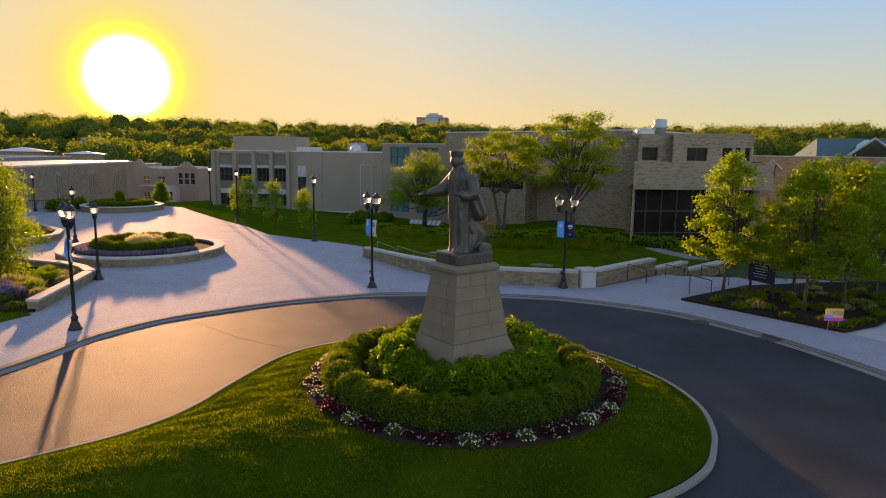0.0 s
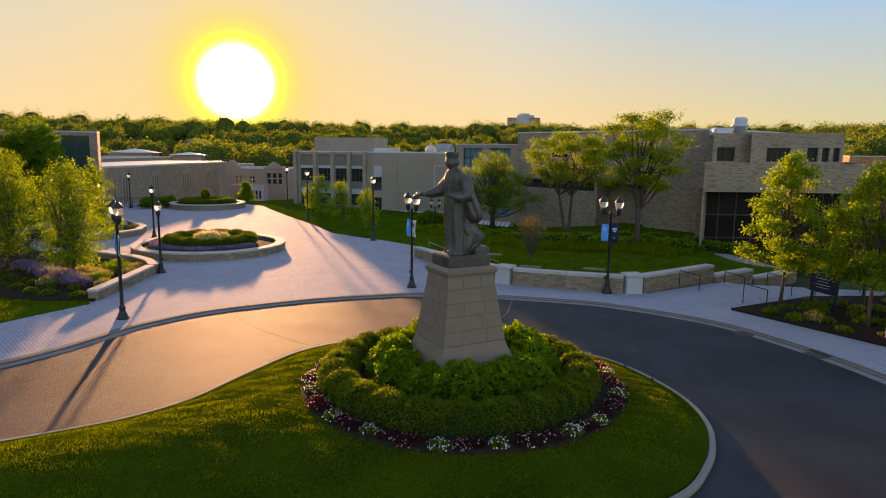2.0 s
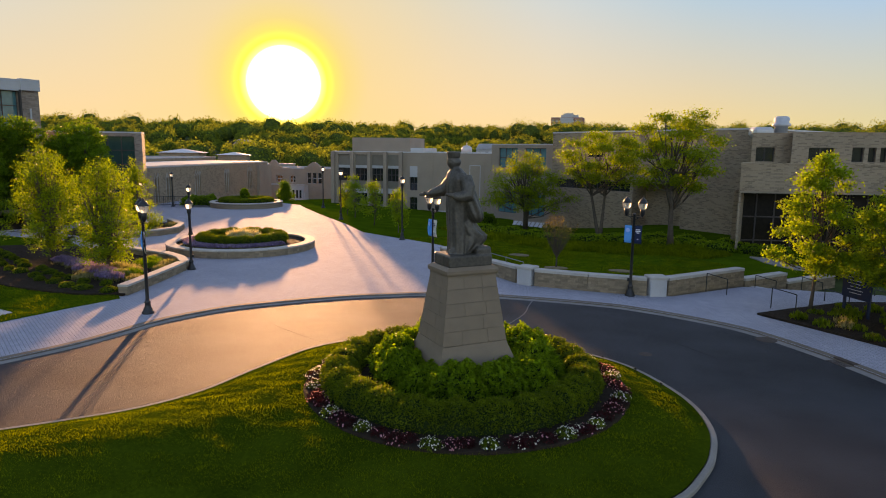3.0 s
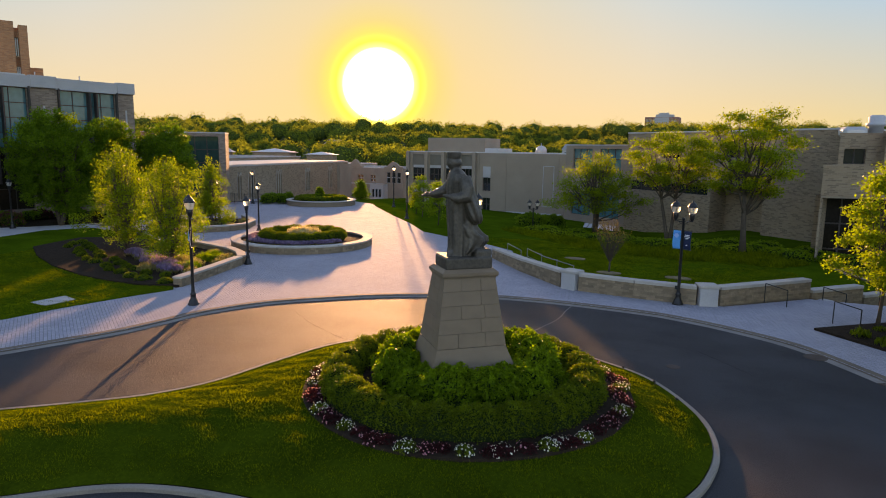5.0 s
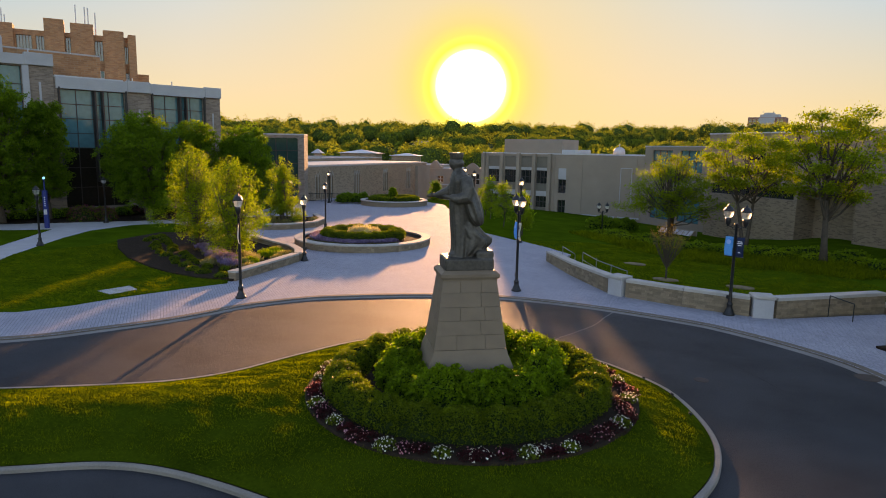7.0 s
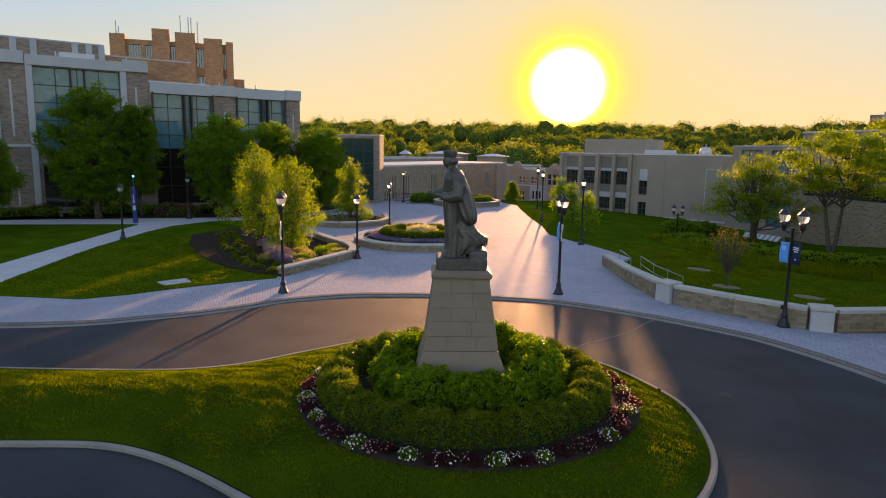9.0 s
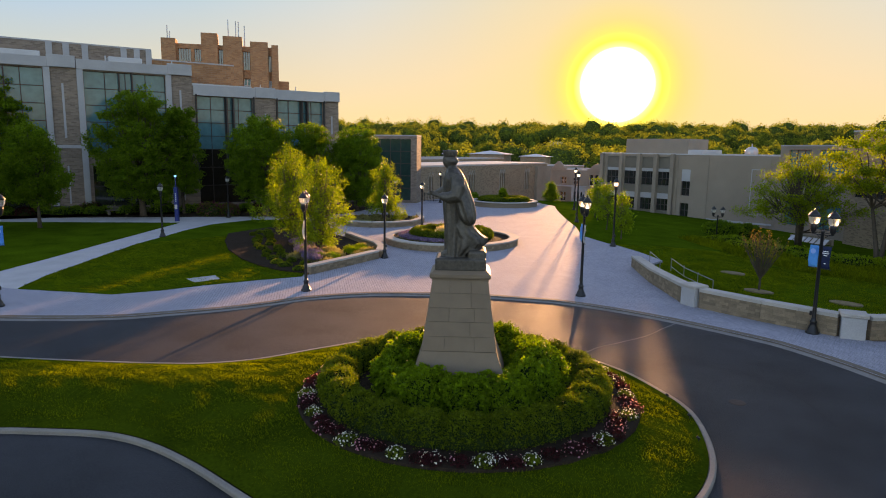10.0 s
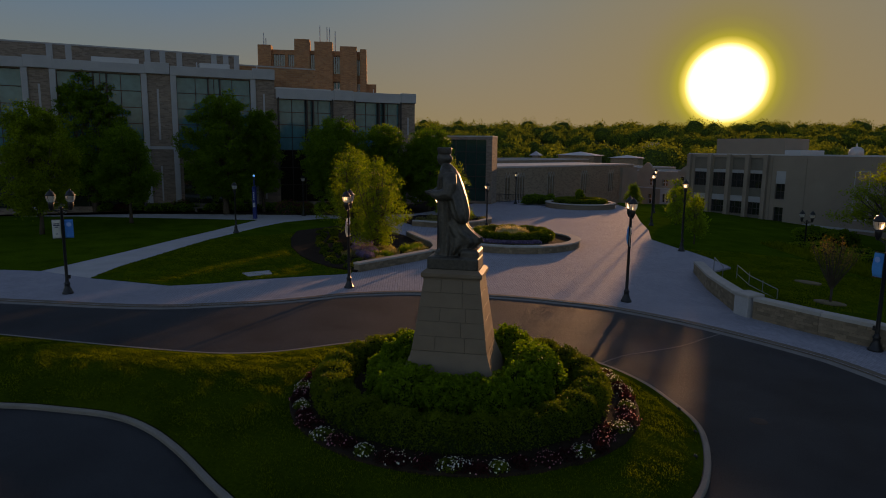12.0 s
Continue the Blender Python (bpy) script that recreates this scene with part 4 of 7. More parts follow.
BLUE_B = (1, BLUE_CLOTH, PRINT_BLUE, "bright blue cloth banner")
for (x, y), turn, other, flip in (((-14.25, 22.6), 141, (WHITE_CLOTH, PRINT_DARK, "pale grey cloth banner"), 1), ((-5.19, 31.77), 139, (WHITE_CLOTH, PRINT_DARK, "pale grey cloth banner"), 1),
                                  ((4.2, 33.3), 163, (NAVY_CLOTH, PRINT_WHITE, "navy blue cloth banner"), 1), ((-19.75, 11.33), 86, (WHITE_CLOTH, PRINT_DARK, "pale grey cloth banner"), 1)):
    lamp = twin_lamp([BLUE_B, (-1, *other)], "black twin-lantern lamp post with two cloth banners")
    lamp.matrix_world = pose(x, y, 0, 0, 0, turn)

one = single_lamp(3.97, "black lamp post with one glass lantern")
one.matrix_world = pose(-19.15, 31.13, 0)
for x, y, z in ((-28.74, 42.64, 0), (-36.4, 24.05, 0.03), (-36.6, 46.2, 0), (-47.2, 62.0, 0), (-46.0, 33.6, 0), (16.3, 47.5, -0.75)):
    copy_thing(one, pose(x, y, z, 0, 0, 20 * x))
tall = single_lamp(4.85, "tall black lamp post with one glass lantern", "lamps along the lawn edge")
tall.matrix_world = pose(-12.9, 46.8, 0)
for x, y in ((-23.6, 57.6), (-31.2, 67.9)):
    copy_thing(tall, pose(x, y, 0, 0, 0, 20 * x))
low_twin = twin_lamp([], "black twin-lantern lamp post on the lower walk", "twin lamps on the lower walk")
low_twin.matrix_world = pose(-12.4, 62.5, -2.6, 0, 0, 10)
# ---- lawns, walks, planters and walls ----
def flat_thing(name, pts, z0, z1, mat, label, category, kind="structure"):
    return tagged(part(name, slab(pts, z0, z1), mat), label, category, kind=kind)


LAWN_CORNER = [(-23.0, 12.6), (-20.9, 14.2), (-19.1, 15.5), (-18.55, 17.4), (-18.4, 19.4), (-17.85, 22.1), (-17.3, 24.2), (-17.9, 24.7), (-20.5, 25.2), (-23, 26), (-26, 28), (-28.5, 31), (-30, 34.2), (-34, 36.4), (-41.3, 37.0),
               (-42.7, 34.1), (-41.6, 30.0), (-39.1, 26.8), (-36.5, 24.1), (-33.7, 21.2), (-30.2, 18.2), (-27.6, 16.0), (-25.6, 14.3)]
flat_thing("lawn_corner", LAWN_CORNER, -0.1, 0.03, GRASS, "mown lawn between the plaza and the path", "lawn")
LAWN_LEFT = [(-26.4, 10.7), (-31.1, 15.5), (-35.4, 19.6), (-38.0, 22.2), (-44.4, 28.4), (-54.8, 15.4), (-62, 3), (-70, -14), (-42, -14), (-33, 3)]
flat_thing("lawn_left", LAWN_LEFT, -0.1, 0.03, GRASS, "mown lawn in the shade of the long building", "lawn")
LAWN_BACK = [(-59.0, 14.4), (-52, 25.5), (-45.4, 35.8), (-43.6, 40.0), (-42.5, 44), (-46, 51), (-50, 57.5), (-56, 52), (-53.4, 50.5), (-56.2, 34.6), (-60, 12), (-64, -10), (-72, -14)]
flat_thing("bed_back", LAWN_BACK, -0.1, 0.035, MULCH, "planted strip of dark mulch along the long building", "flower bed")
WALK_PATH = [(-23.0, 12.6), (-25.6, 14.3), (-27.6, 16.0), (-30.2, 18.2), (-33.7, 21.2), (-36.5, 24.1), (-39.1, 26.8), (-41.6, 30.0), (-42.7, 34.1), (-41.3, 37.0), (-43.6, 40.0), (-45.4, 35.8), (-52, 25.5), (-59, 14.4), (-72, -14), (-70, -14),
             (-62, 3), (-54.8, 15.4), (-44.4, 28.4), (-38.0, 22.2), (-35.4, 19.6), (-31.1, 15.5), (-26.4, 10.7)]
flat_thing("footpath", WALK_PATH, -0.1, 0.008, WALK, "pale concrete footpath across the lawn", "path")

# lower lawn beyond the retaining wall
def low_z(x, y):
    d = max(0.0, (x + 7.3) * 0.62 + (y - 40.9) * 0.78)
    w = min(1.0, max(0.0, (x + 4) / 10))
    steep = 0.062 * (1 - w) + 0.012 * w
    return -0.06 - min(3.1, steep * d * min(1.0, 0.35 + d / 16))


def build_low_lawn():
    edge = [(-45, 78), (-36.5, 70.6), (-32.6, 66.2), (-26.5, 59.4), (-21.6, 54.3), (-17.7, 49.7), (-14.1, 47.65), (-10.2, 45.6), (-7.6, 43.8), (-7.2, 40.9), (-1.1, 34.55), (-0.2, 34.25), (5.0, 33.95), (6.0, 34.1), (9.8, 38.9)]
    line = []
    for a, b in zip(edge, edge[1:]):
        for k in range(4):
            line.append((a[0] + (b[0] - a[0]) * k / 4, a[1] + (b[1] - a[1]) * k / 4))
    line.append(edge[-1])
    far = [(-45 + 75 * i / (len(line) - 1), 95 - 30 * i / (len(line) - 1)) for i in range(len(line))]
    verts, faces, n, rows = [], [], len(line), 16
    for r in range(rows + 1):
        f = (r / rows) ** 1.3
        for p, q in zip(line, far):
            x, y = p[0] + (q[0] - p[0]) * f, p[1] + (q[1] - p[1]) * f
            verts.append((x, y, low_z(x, y) + (0.05 * noise.noise(Vector((x * 0.3, y * 0.3, 0))) if r > 1 else 0)))
    for r in range(rows):
        for i in range(n - 1):
            a = r * n + i
            faces.append((a, a + 1, a + n + 1, a + n))
    ob = from_arrays("lawn_low", verts, faces, GRASS, smooth=True)
    tagged(ob, "green lawn sloping down from the plaza to the buildings", "lawn", kind="structure")


build_low_lawn()


UNIT_BLOCK = None


def wall_stones(root, a, b, side, z0, z1, seed, course=0.12, bulge=0.02):
    """Split stone blocks in courses on one face of a straight piece of wall."""
    global UNIT_BLOCK
    if UNIT_BLOCK is None:
        bm = box(bmesh.new(), 0, -0.5, 0, 1, 0.5, 1)
        UNIT_BLOCK = bpy.data.meshes.new("stone_block")
        bm.to_mesh(UNIT_BLOCK)
        bm.free()
        UNIT_BLOCK.materials.append(WALL_BLOCK)
    rng = random.Random(seed)
    d = b - a
    L, turn = d.length, math.degrees(math.atan2(d.y, d.x))
    u = d.normalized()
    n = max(1, round((z1 - z0) / course))
    h = (z1 - z0) / n
    for k in range(n):
        s = 0.0
        while s < L - 0.02:
            w = min(rng.choice((0.3, 0.38, 0.46)) * (0.6 if s == 0 and k % 2 else 1.0), L - s)
            if L - s - w < 0.12:
                w = L - s
            p = a + u * (s + 0.005) + Vector((u.y, -u.x)) * (side + rng.uniform(-0.006, 0.006))
            ob = new("stone_block", UNIT_BLOCK)
            ob.parent = root
            ob.matrix_local = pose(p.x, p.y, z0 + k * h + 0.004, 0, 0, turn) @ Matrix.Diagonal((w - 0.01, bulge * 2, h - 0.008, 1.0))
            s += w


def wall_run(name, pts, z0, z1, thick, label, cap=0.14, over=0.05, group="", course=None, low=0.0, drop=0.0):
    """A retaining wall along a line: body and coping stones laid end to end. drop: how much lower its top is where it begins."""
    root = thing(name, (pts[0][0], pts[0][1], 0), label, "wall", group, "structure")
    local = [Vector((p[0] - pts[0][0], p[1] - pts[0][1])) for p in pts]
    h = thick / 2
    part("body", sweep(local, [(-h, z0), (-h, z1 - cap), (h, z1 - cap), (h, z0)]), course or WALLSTONE, root, "coursed buff stone face")
    for k, (a, b) in enumerate(zip(local, local[1:])):
        wall_stones(root, a, b, h + 0.004, max(z0, low), z1 - cap, 50 + k + int(10 * abs(pts[0][0])))
    total = sum((b - a).length for a, b in zip(local, local[1:]))
    n = max(1, round(total / 1.25))
    # points along the line at equal steps
    def at(s):
        for a, b in zip(local, local[1:]):
            l = (b - a).length
            if s <= l + 1e-6:
                return a.lerp(b, s / l)
            s -= l
        return local[-1]
    for k in range(n):
        s0, s1 = total * k / n + 0.006, total * (k + 1) / n - 0.006
        line = [at(s0 + (s1 - s0) * u / 4) for u in range(5)]
        bm = sweep(line, [(-h - over, z1 - cap + 0.002), (-h - over, z1 - 0.015), (-h - over + 0.015, z1), (h + over - 0.015, z1), (h + over, z1 - 0.015), (h + over, z1 - cap + 0.002)])
        part("coping_stone", bm, STONE, root)
    if drop:
        way = local[-1].normalized()
        ease = lambda x, y: 1 - drop / z1 * max(0.0, 1 - (x * way.x + y * way.y) / local[-1].length)
        for ob in root.children:
            if ob.data is UNIT_BLOCK:
                f = ease(ob.location.x, ob.location.y)
                ob.location.z *= f
                ob.scale.z *= f
            else:
                for v in ob.data.vertices:
                    if v.co.z > 0:
                        v.co.z *= ease(v.co.x, v.co.y)
    return root


def pillar(x, y, turn):
    root = thing("wall_pillar", (x, y, 0), "squat pale limestone pier in the retaining wall", "pillar", "piers of the retaining wall", turn=turn)
    box_part("shaft", (-0.4, -0.36, -0.3, 0.4, 0.36, 0.8), PALE_STONE, root, 0.02)
    bm = box(bmesh.new(), -0.45, -0.41, 0.802, 0.45, 0.41, 0.95, bevel=0.03)
    part("cap", bm, STONE, root, "bevelled cap stone")


wall_run("retaining_wall", [(-7.6, 40.75), (-4.6, 37.4), (-1.35, 34.35)], -1.6, 0.86, 0.42, "low buff stone retaining wall with pale coping", group="retaining walls", drop=0.22)
wall_run("retaining_wall", [(-0.45, 34.0), (2.2, 33.75), (4.95, 33.72)], -1.6, 0.86, 0.42, "low buff stone retaining wall with pale coping", group="retaining walls")
wall_run("retaining_wall", [(5.75, 34.1), (9.5, 38.4)], -1.6, 0.86, 0.42, "low buff stone wall beside the steps", group="retaining walls")
wall_run("retaining_wall", [(9.6, 38.5), (12.0, 41.2)], -2.2, 0.3, 0.42, "stepped-down buff stone wall beside the steps", group="retaining walls", low=-0.7)
wall_run("retaining_wall", [(12.1, 41.3), (15.2, 44.8)], -2.6, -0.2, 0.42, "stepped-down buff stone wall beside the steps", group="retaining walls", low=-1.2)
pillar(-0.9, 34.15, -20)
pillar(5.35, 33.85, 22)


GALVANISED = material("galvanised_rail", (0.3, 0.29, 0.27), 0.4, 0.15, 3.0, 40.0, 0.0, metal=0.5)


def handrail(pts, label, height=0.9, posts=3, mid=True, mat=DARK_METAL):
    root = thing("handrail", (pts[0][0], pts[0][1], pts[0][2]), label, "handrail", "handrails by the steps")
    o = Vector(pts[0])
    line = [Vector(p) - o for p in pts]
    part("rail", tube(bmesh.new(), [p + Vector((0, 0, height)) for p in line], 0.022, 8), mat, root, smooth=True)
    if mid:
        part("lower_rail", tube(bmesh.new(), [p + Vector((0, 0, height * 0.5)) for p in line], 0.016, 6), mat, root, smooth=True)
    a, b = line[0], line[-1]
    for k in range(posts):
        p = a.lerp(b, k / (posts - 1))
        part("post", tube(bmesh.new(), [p + Vector((0, 0, -0.12)), p + Vector((0, 0, height))], 0.022, 8), mat, root)


handrail([(-5.75, 41.5, -0.3), (-4.2, 40.0, -0.45), (-2.0, 38.6, -0.6)], "slim galvanised handrail on the slope behind the wall", 0.95, 4, True, GALVANISED)
handrail([(-7.0, 41.3, -0.05), (-5.6, 39.9, -0.2)], "slim galvanised handrail beside the wall", 0.95, 2, False, GALVANISED)
for x, y, z in ((7.7, 35.6, 0.0), (10.2, 38.0, -0.35), (12.8, 40.4, -0.7), (10.2, 33.0, 0.0), (12.8, 35.45, -0.35), (15.4, 37.6, -0.6)):
    handrail([(x, y, z), (x + 0.9, y - 0.4, z - 0.16)], "black metal handrail at the head of the steps", 0.92, 2, False)


def build_steps():
    root = thing("steps", (9.9, 38.8, 0.0), "pale concrete steps down beside the wall", "steps", turn=-38)
    for k in range(8):
        box_part("step", (0.1, k * 0.36, -0.16 * (k + 1) - 0.4, 5.2, (k + 1) * 0.36 + 0.03, -0.16 * (k + 1)), WALK, root, 0.012)


build_steps()
flat_thing("lower_walk", [(13.0, 40.5), (17.5, 37), (40, 50), (30, 60), (18, 52)], -1.8, -1.3, WALK, "pale concrete walk at the foot of the steps", "path")


flat_thing("upper_walk", [(11.4, 50.0), (12.0, 47.6), (13.2, 45.6), (14.6, 45.0), (13.6, 47.5), (12.4, 49.8)], -0.6, -0.2, GUTTER, "grey concrete walk before the glazed entrance", "path")


def ring_planter(x, y, r, wall_h, wide, label, stones, ellipse=1.0):
    root = thing("planter", (x, y, 0), label, "planter", "round stone planters on the plaza")
    bm = bmesh.new()
    line = [(r * math.cos(2 * math.pi * k / 72), ellipse * r * math.sin(2 * math.pi * k / 72)) for k in range(72)]
    line = [Vector(p) for p in line]
    part("wall", sweep(line, [(0, -0.05), (0, wall_h - 0.09), (-wide + 0.06, wall_h - 0.09), (-wide + 0.06, -0.05)], closed=True), WALLSTONE, root, "curved buff stone wall")
    if r > 4.6:
        for k in range(0, 72, 2):
            if 0.35 < line[k].y / r:
                continue
            wall_stones(root, line[k], line[(k + 2) % 72], 0.004, 0.0, wall_h - 0.09, k, 0.135, 0.014)
    for k in range(stones):
        a0, a1 = 2 * math.pi * k / stones + 0.003, 2 * math.pi * (k + 1) / stones - 0.003
        arc = [Vector((r * math.cos(a0 + (a1 - a0) * u / 4), ellipse * r * math.sin(a0 + (a1 - a0) * u / 4))) for u in range(5)]
        part("coping_stone", sweep(arc, [(0.05, wall_h - 0.088), (0.05, wall_h - 0.012), (0.038, wall_h), (-wide + 0.012, wall_h), (-wide, wall_h - 0.012), (-wide, wall_h - 0.088)]), STONE, root)
    part("soil", lathe(bmesh.new(), [(r - wide + 0.1, 0.0), (r - wide + 0.1, wall_h - 0.16), (0.1, wall_h - 0.1)], 48, squash=ellipse), MULCH, root, "dark mulch")
    return root


def tuft(parent, x, y, z, r, h, mat, count, seed, name="grass_tuft", wide=0.12):
    rng = np.random.default_rng(seed)
    a, d = rng.uniform(0, 6.283, count), np.sqrt(rng.random(count)) * r
    top = (1 - 0.7 * (d / r) ** 2) * rng.uniform(0.5, 1.1, count)
    p = np.stack([x + d * np.cos(a), y + d * np.sin(a), z + h * (0.1 + 0.55 * top)], 1)
    return leaf_mesh(name, p, h * 0.7, rng, mat, parent, up=0.62, narrow=wide)


p1 = ring_planter(-21.55, 39.15, 4.82, 0.5, 0.62, "large round planter with buff stone wall and pale coping", 30)
hedge1 = thing("hedge", (-21.55, 39.15, 0.35), "clipped ring hedge in the round planter", "hedge")
lumpy_ring("foliage", 2.4, 1.25, 0.0, 0.62, 11, 31, LEAF_YEW, hedge1, 24000, 0.075, lump_size=0.14)
g1 = thing("ornamental_grass", (-21.55, 39.15, 0.38), "pale ornamental grasses inside the hedge ring", "grass")
for k in range(9):
    tuft(g1, 1.0 * math.cos(k * 2.4) * (k / 9), 1.0 * math.sin(k * 2.4) * (k / 9), 0, 0.4, 0.95, LEAF_CREAM, 300, 60 + k, wide=0.06)
rngl = np.random.default_rng(3)
for k in range(20):
    a = radians(180 + 8.8 * k)
    x, y = -21.55 + 3.4 * math.cos(a), 39.15 + 3.4 * math.sin(a)
    lv = thing("lavender", (x, y, 0.33), "clump of purple flowering lavender", "lavender", "lavender in the round planter")
    tuft(lv, 0, 0, 0, 0.42, 0.3, LEAF_GRASSY, 150, 90 + k, "stalk_tuft")
    tuft(lv, 0, 0, 0.16, 0.44, 0.24, LAVENDER, 230, 120 + k, "blossom", 0.35)

p2 = ring_planter(-40.1, 65.9, 4.05, 0.62, 0.55, "second round stone planter near the hall", 26)
hedge2 = thing("hedge", (-40.1, 65.9, 0.45), "clipped hedge in the far planter", "hedge")
lumpy_ring("foliage", 2.3, 1.6, 0.0, 0.55, 8, 33, LEAF_YEW, hedge2, 9000, 0.12, lump_size=0.1)
sh2 = thing("shrub", (-40.7, 66.4, 0.5), "small upright shrub in the far planter", "shrub")
lump_shrub(sh2, 0, 0, 0.65, 0.5, 0.5, 0.85, 35, LEAF_HEDGE, 1800, 0.12)

# the planted corner bed with its seat wall
BED = [(-17.5, 24.6), (-18.6, 28.2), (-19.35, 30.75), (-20.6, 32.0), (-22.2, 32.9), (-25.0, 33.5), (-27.8, 34.3), (-31, 34.6), (-34.4, 34.4), (-36.4, 32.6), (-34.9, 28.4), (-31.4, 26.5), (-27.6, 25.0), (-23.9, 24.1), (-21.4, 23.85), (-19.2, 24.0), (-18.0, 24.55)]
flat_thing("mulch_bed", BED, -0.1, 0.1, MULCH, "dark mulch bed under the young trees", "flower bed")
wall_run("seat_wall", [(-17.65, 24.75), (-18.55, 27.9), (-19.45, 30.7)], -0.05, 0.5, 0.42, "low stone seat wall with pale coping round the bed", 0.1, 0.04, "seat walls")
wall_run("seat_wall", [(-19.45, 30.95), (-20.7, 32.1), (-22.3, 32.95), (-25.0, 33.6), (-27.8, 34.4)], -0.05, 0.5, 0.42, "low stone seat wall curving round the bed", 0.1, 0.04, "seat walls")
BED2 = [(-31.2, 40.6), (-30.9, 43.4), (-32.2, 45.6), (-35.6, 48.2), (-38.5, 47), (-40.5, 43.5), (-38, 39.5), (-34, 38.8)]
flat_thing("mulch_bed", BED2, -0.1, 0.12, MULCH, "dark mulch bed beyond the first seat wall", "flower bed")
wall_run("seat_wall", [(-34.0, 38.7), (-31.9, 39.8), (-30.9, 41.5), (-30.8, 43.4), (-32.1, 45.6), (-35.6, 48.2)], -0.05, 0.5, 0.42, "curved low stone seat wall with pale coping", 0.1, 0.04, "seat walls")

rngb = random.Random(5)
# low mounds in two loose rows along the lawn, lavender behind them, tawny grasses by the seat wall
for k in range(26):
    f = (k // 2) / 12
    x = -18.6 - 15.2 * f + rngb.uniform(-0.25, 0.25)
    y = 24.75 + 0.3 * (1 - math.cos(f * 3.14)) * 2 + 4.2 * f ** 1.8 + (0.95 if k % 2 else 0.0) + rngb.uniform(-0.15, 0.15)
    w = rngb.uniform(0.26, 0.42)
    sh = thing("shrub", (x, y, 0.08), "low mounded green shrub in dark mulch", "shrub", "small shrubs in the corner bed")
    lump_shrub(sh, 0, 0, 0.04, w, w, 0.22, 300 + k, LEAF_YEW, 600, 0.06)
for k in range(44):
    x = rngb.uniform(-22.6, -18.4)
    y = rngb.uniform(26.2, 32.2)
    if not inside(BED, x + 0.6, y + 0.2) or not inside(BED, x, y + 0.6):
        continue
    gr = thing("ornamental_grass", (x, y, 0.08), "tuft of tawny feathery grass in the bed", "grass", "grasses in the corner bed")
    tuft(gr, 0, 0, 0, 0.5, 0.5, LEAF_GRASSY if k % 3 else LEAF_HEDGE, 300, 200 + k, wide=0.07)
for k in range(22):
    x, y = -26.8 + 6.8 * (k / 21) + rngb.uniform(-0.3, 0.3), 29.1 - 2.1 * (k / 21) + rngb.uniform(-0.5, 0.7)
    lv = thing("lavender", (x, y, 0.08), "clump of pale purple lavender in the bed", "lavender", "lavender in the corner bed")
    tuft(lv, 0, 0, 0, 0.45, 0.4, LEAF_GRASSY, 140, 400 + k, "stalk_tuft", 0.08)
    tuft(lv, 0, 0, 0.2, 0.45, 0.32, LAVENDER, 240, 430 + k, "blossom", 0.2)
for k in range(14):
    x, y = -31.8 - 6.5 * rngb.random(), 40 + 6.5 * rngb.random()
    if inside(BED2, x, y):
        gr = thing("ornamental_grass", (x, y, 0.1), "tuft of pale feathery grass in the far bed", "grass", "grasses in the far bed")
        tuft(gr, 0, 0, 0, 0.5, 0.5, LEAF_GRASSY, 240, 450 + k)

# bed on the other side of the steps
BED_R = [(9.45, 31.45), (11.25, 29.75), (14.35, 26.75), (16.2, 28.0), (18.6, 30.6), (23, 33.5), (22, 38), (17.5, 36.6), (13.6, 35.2), (11.0, 32.9)]
bed_r = flat_thing("mulch_bed", BED_R, -0.1, 0.09, MULCH, "dark mulch bed under the young trees by the steps", "flower bed")
for k in range(150):
    x, y = rngb.uniform(9.6, 22), rngb.uniform(27, 37.5)
    if inside([(p[0] * 0.94 + 0.9, p[1] * 0.95 + 1.6) for p in BED_R], x, y):
        sh = thing("shrub", (x, y, 0.07), "low leafy perennial in dark mulch", "shrub", "perennials in the bed by the steps")
        tuft(sh, 0, 0, 0, 0.34, 0.24 + 0.08 * (k % 3), LEAF_YEW if k % 4 else LEAF_GRASSY, 90, 500 + k, "foliage", 0.25)
# paved approach at the end of the bed
flat_thing("approach_slab", [(14.45, 26.65), (15.6, 25.5), (24, 31.2), (23.2, 33.2), (18.7, 30.4), (16.3, 27.9)], -0.05, 0.012, WALK, "pale concrete approach slab beside the bed", "path")
flat_thing("access_cover", [(-20.24, 19.35), (-20.16, 20.8), (-19.18, 20.6), (-19.2, 19.32)], 0.0, 0.06, WALK, "flat pale concrete cover in the lawn", "cover")
# ---- trees ----
def crown(seed, h0, h1, r, n, wide=0.5):
    return round_crown(np.random.default_rng(seed), h0, h1, r, n, wide)


def spire(seed, h0, h1, r, n):
    """A narrow crown that ends in a point."""
    rng = np.random.default_rng(seed)
    out = []
    for k in range(n):
        f = k / (n - 1)
        w = r * (1 - 0.8 * f) * (0.75 + 0.25 * math.sin(7 * f))
        a = 2.4 * k
        out.append((0.55 * w * math.cos(a), 0.55 * w * math.sin(a), h0 + (h1 - h0) * f, 0.3 * r + 0.45 * w, 0.3 * r + 0.45 * w, 0.45 * r))
    return out


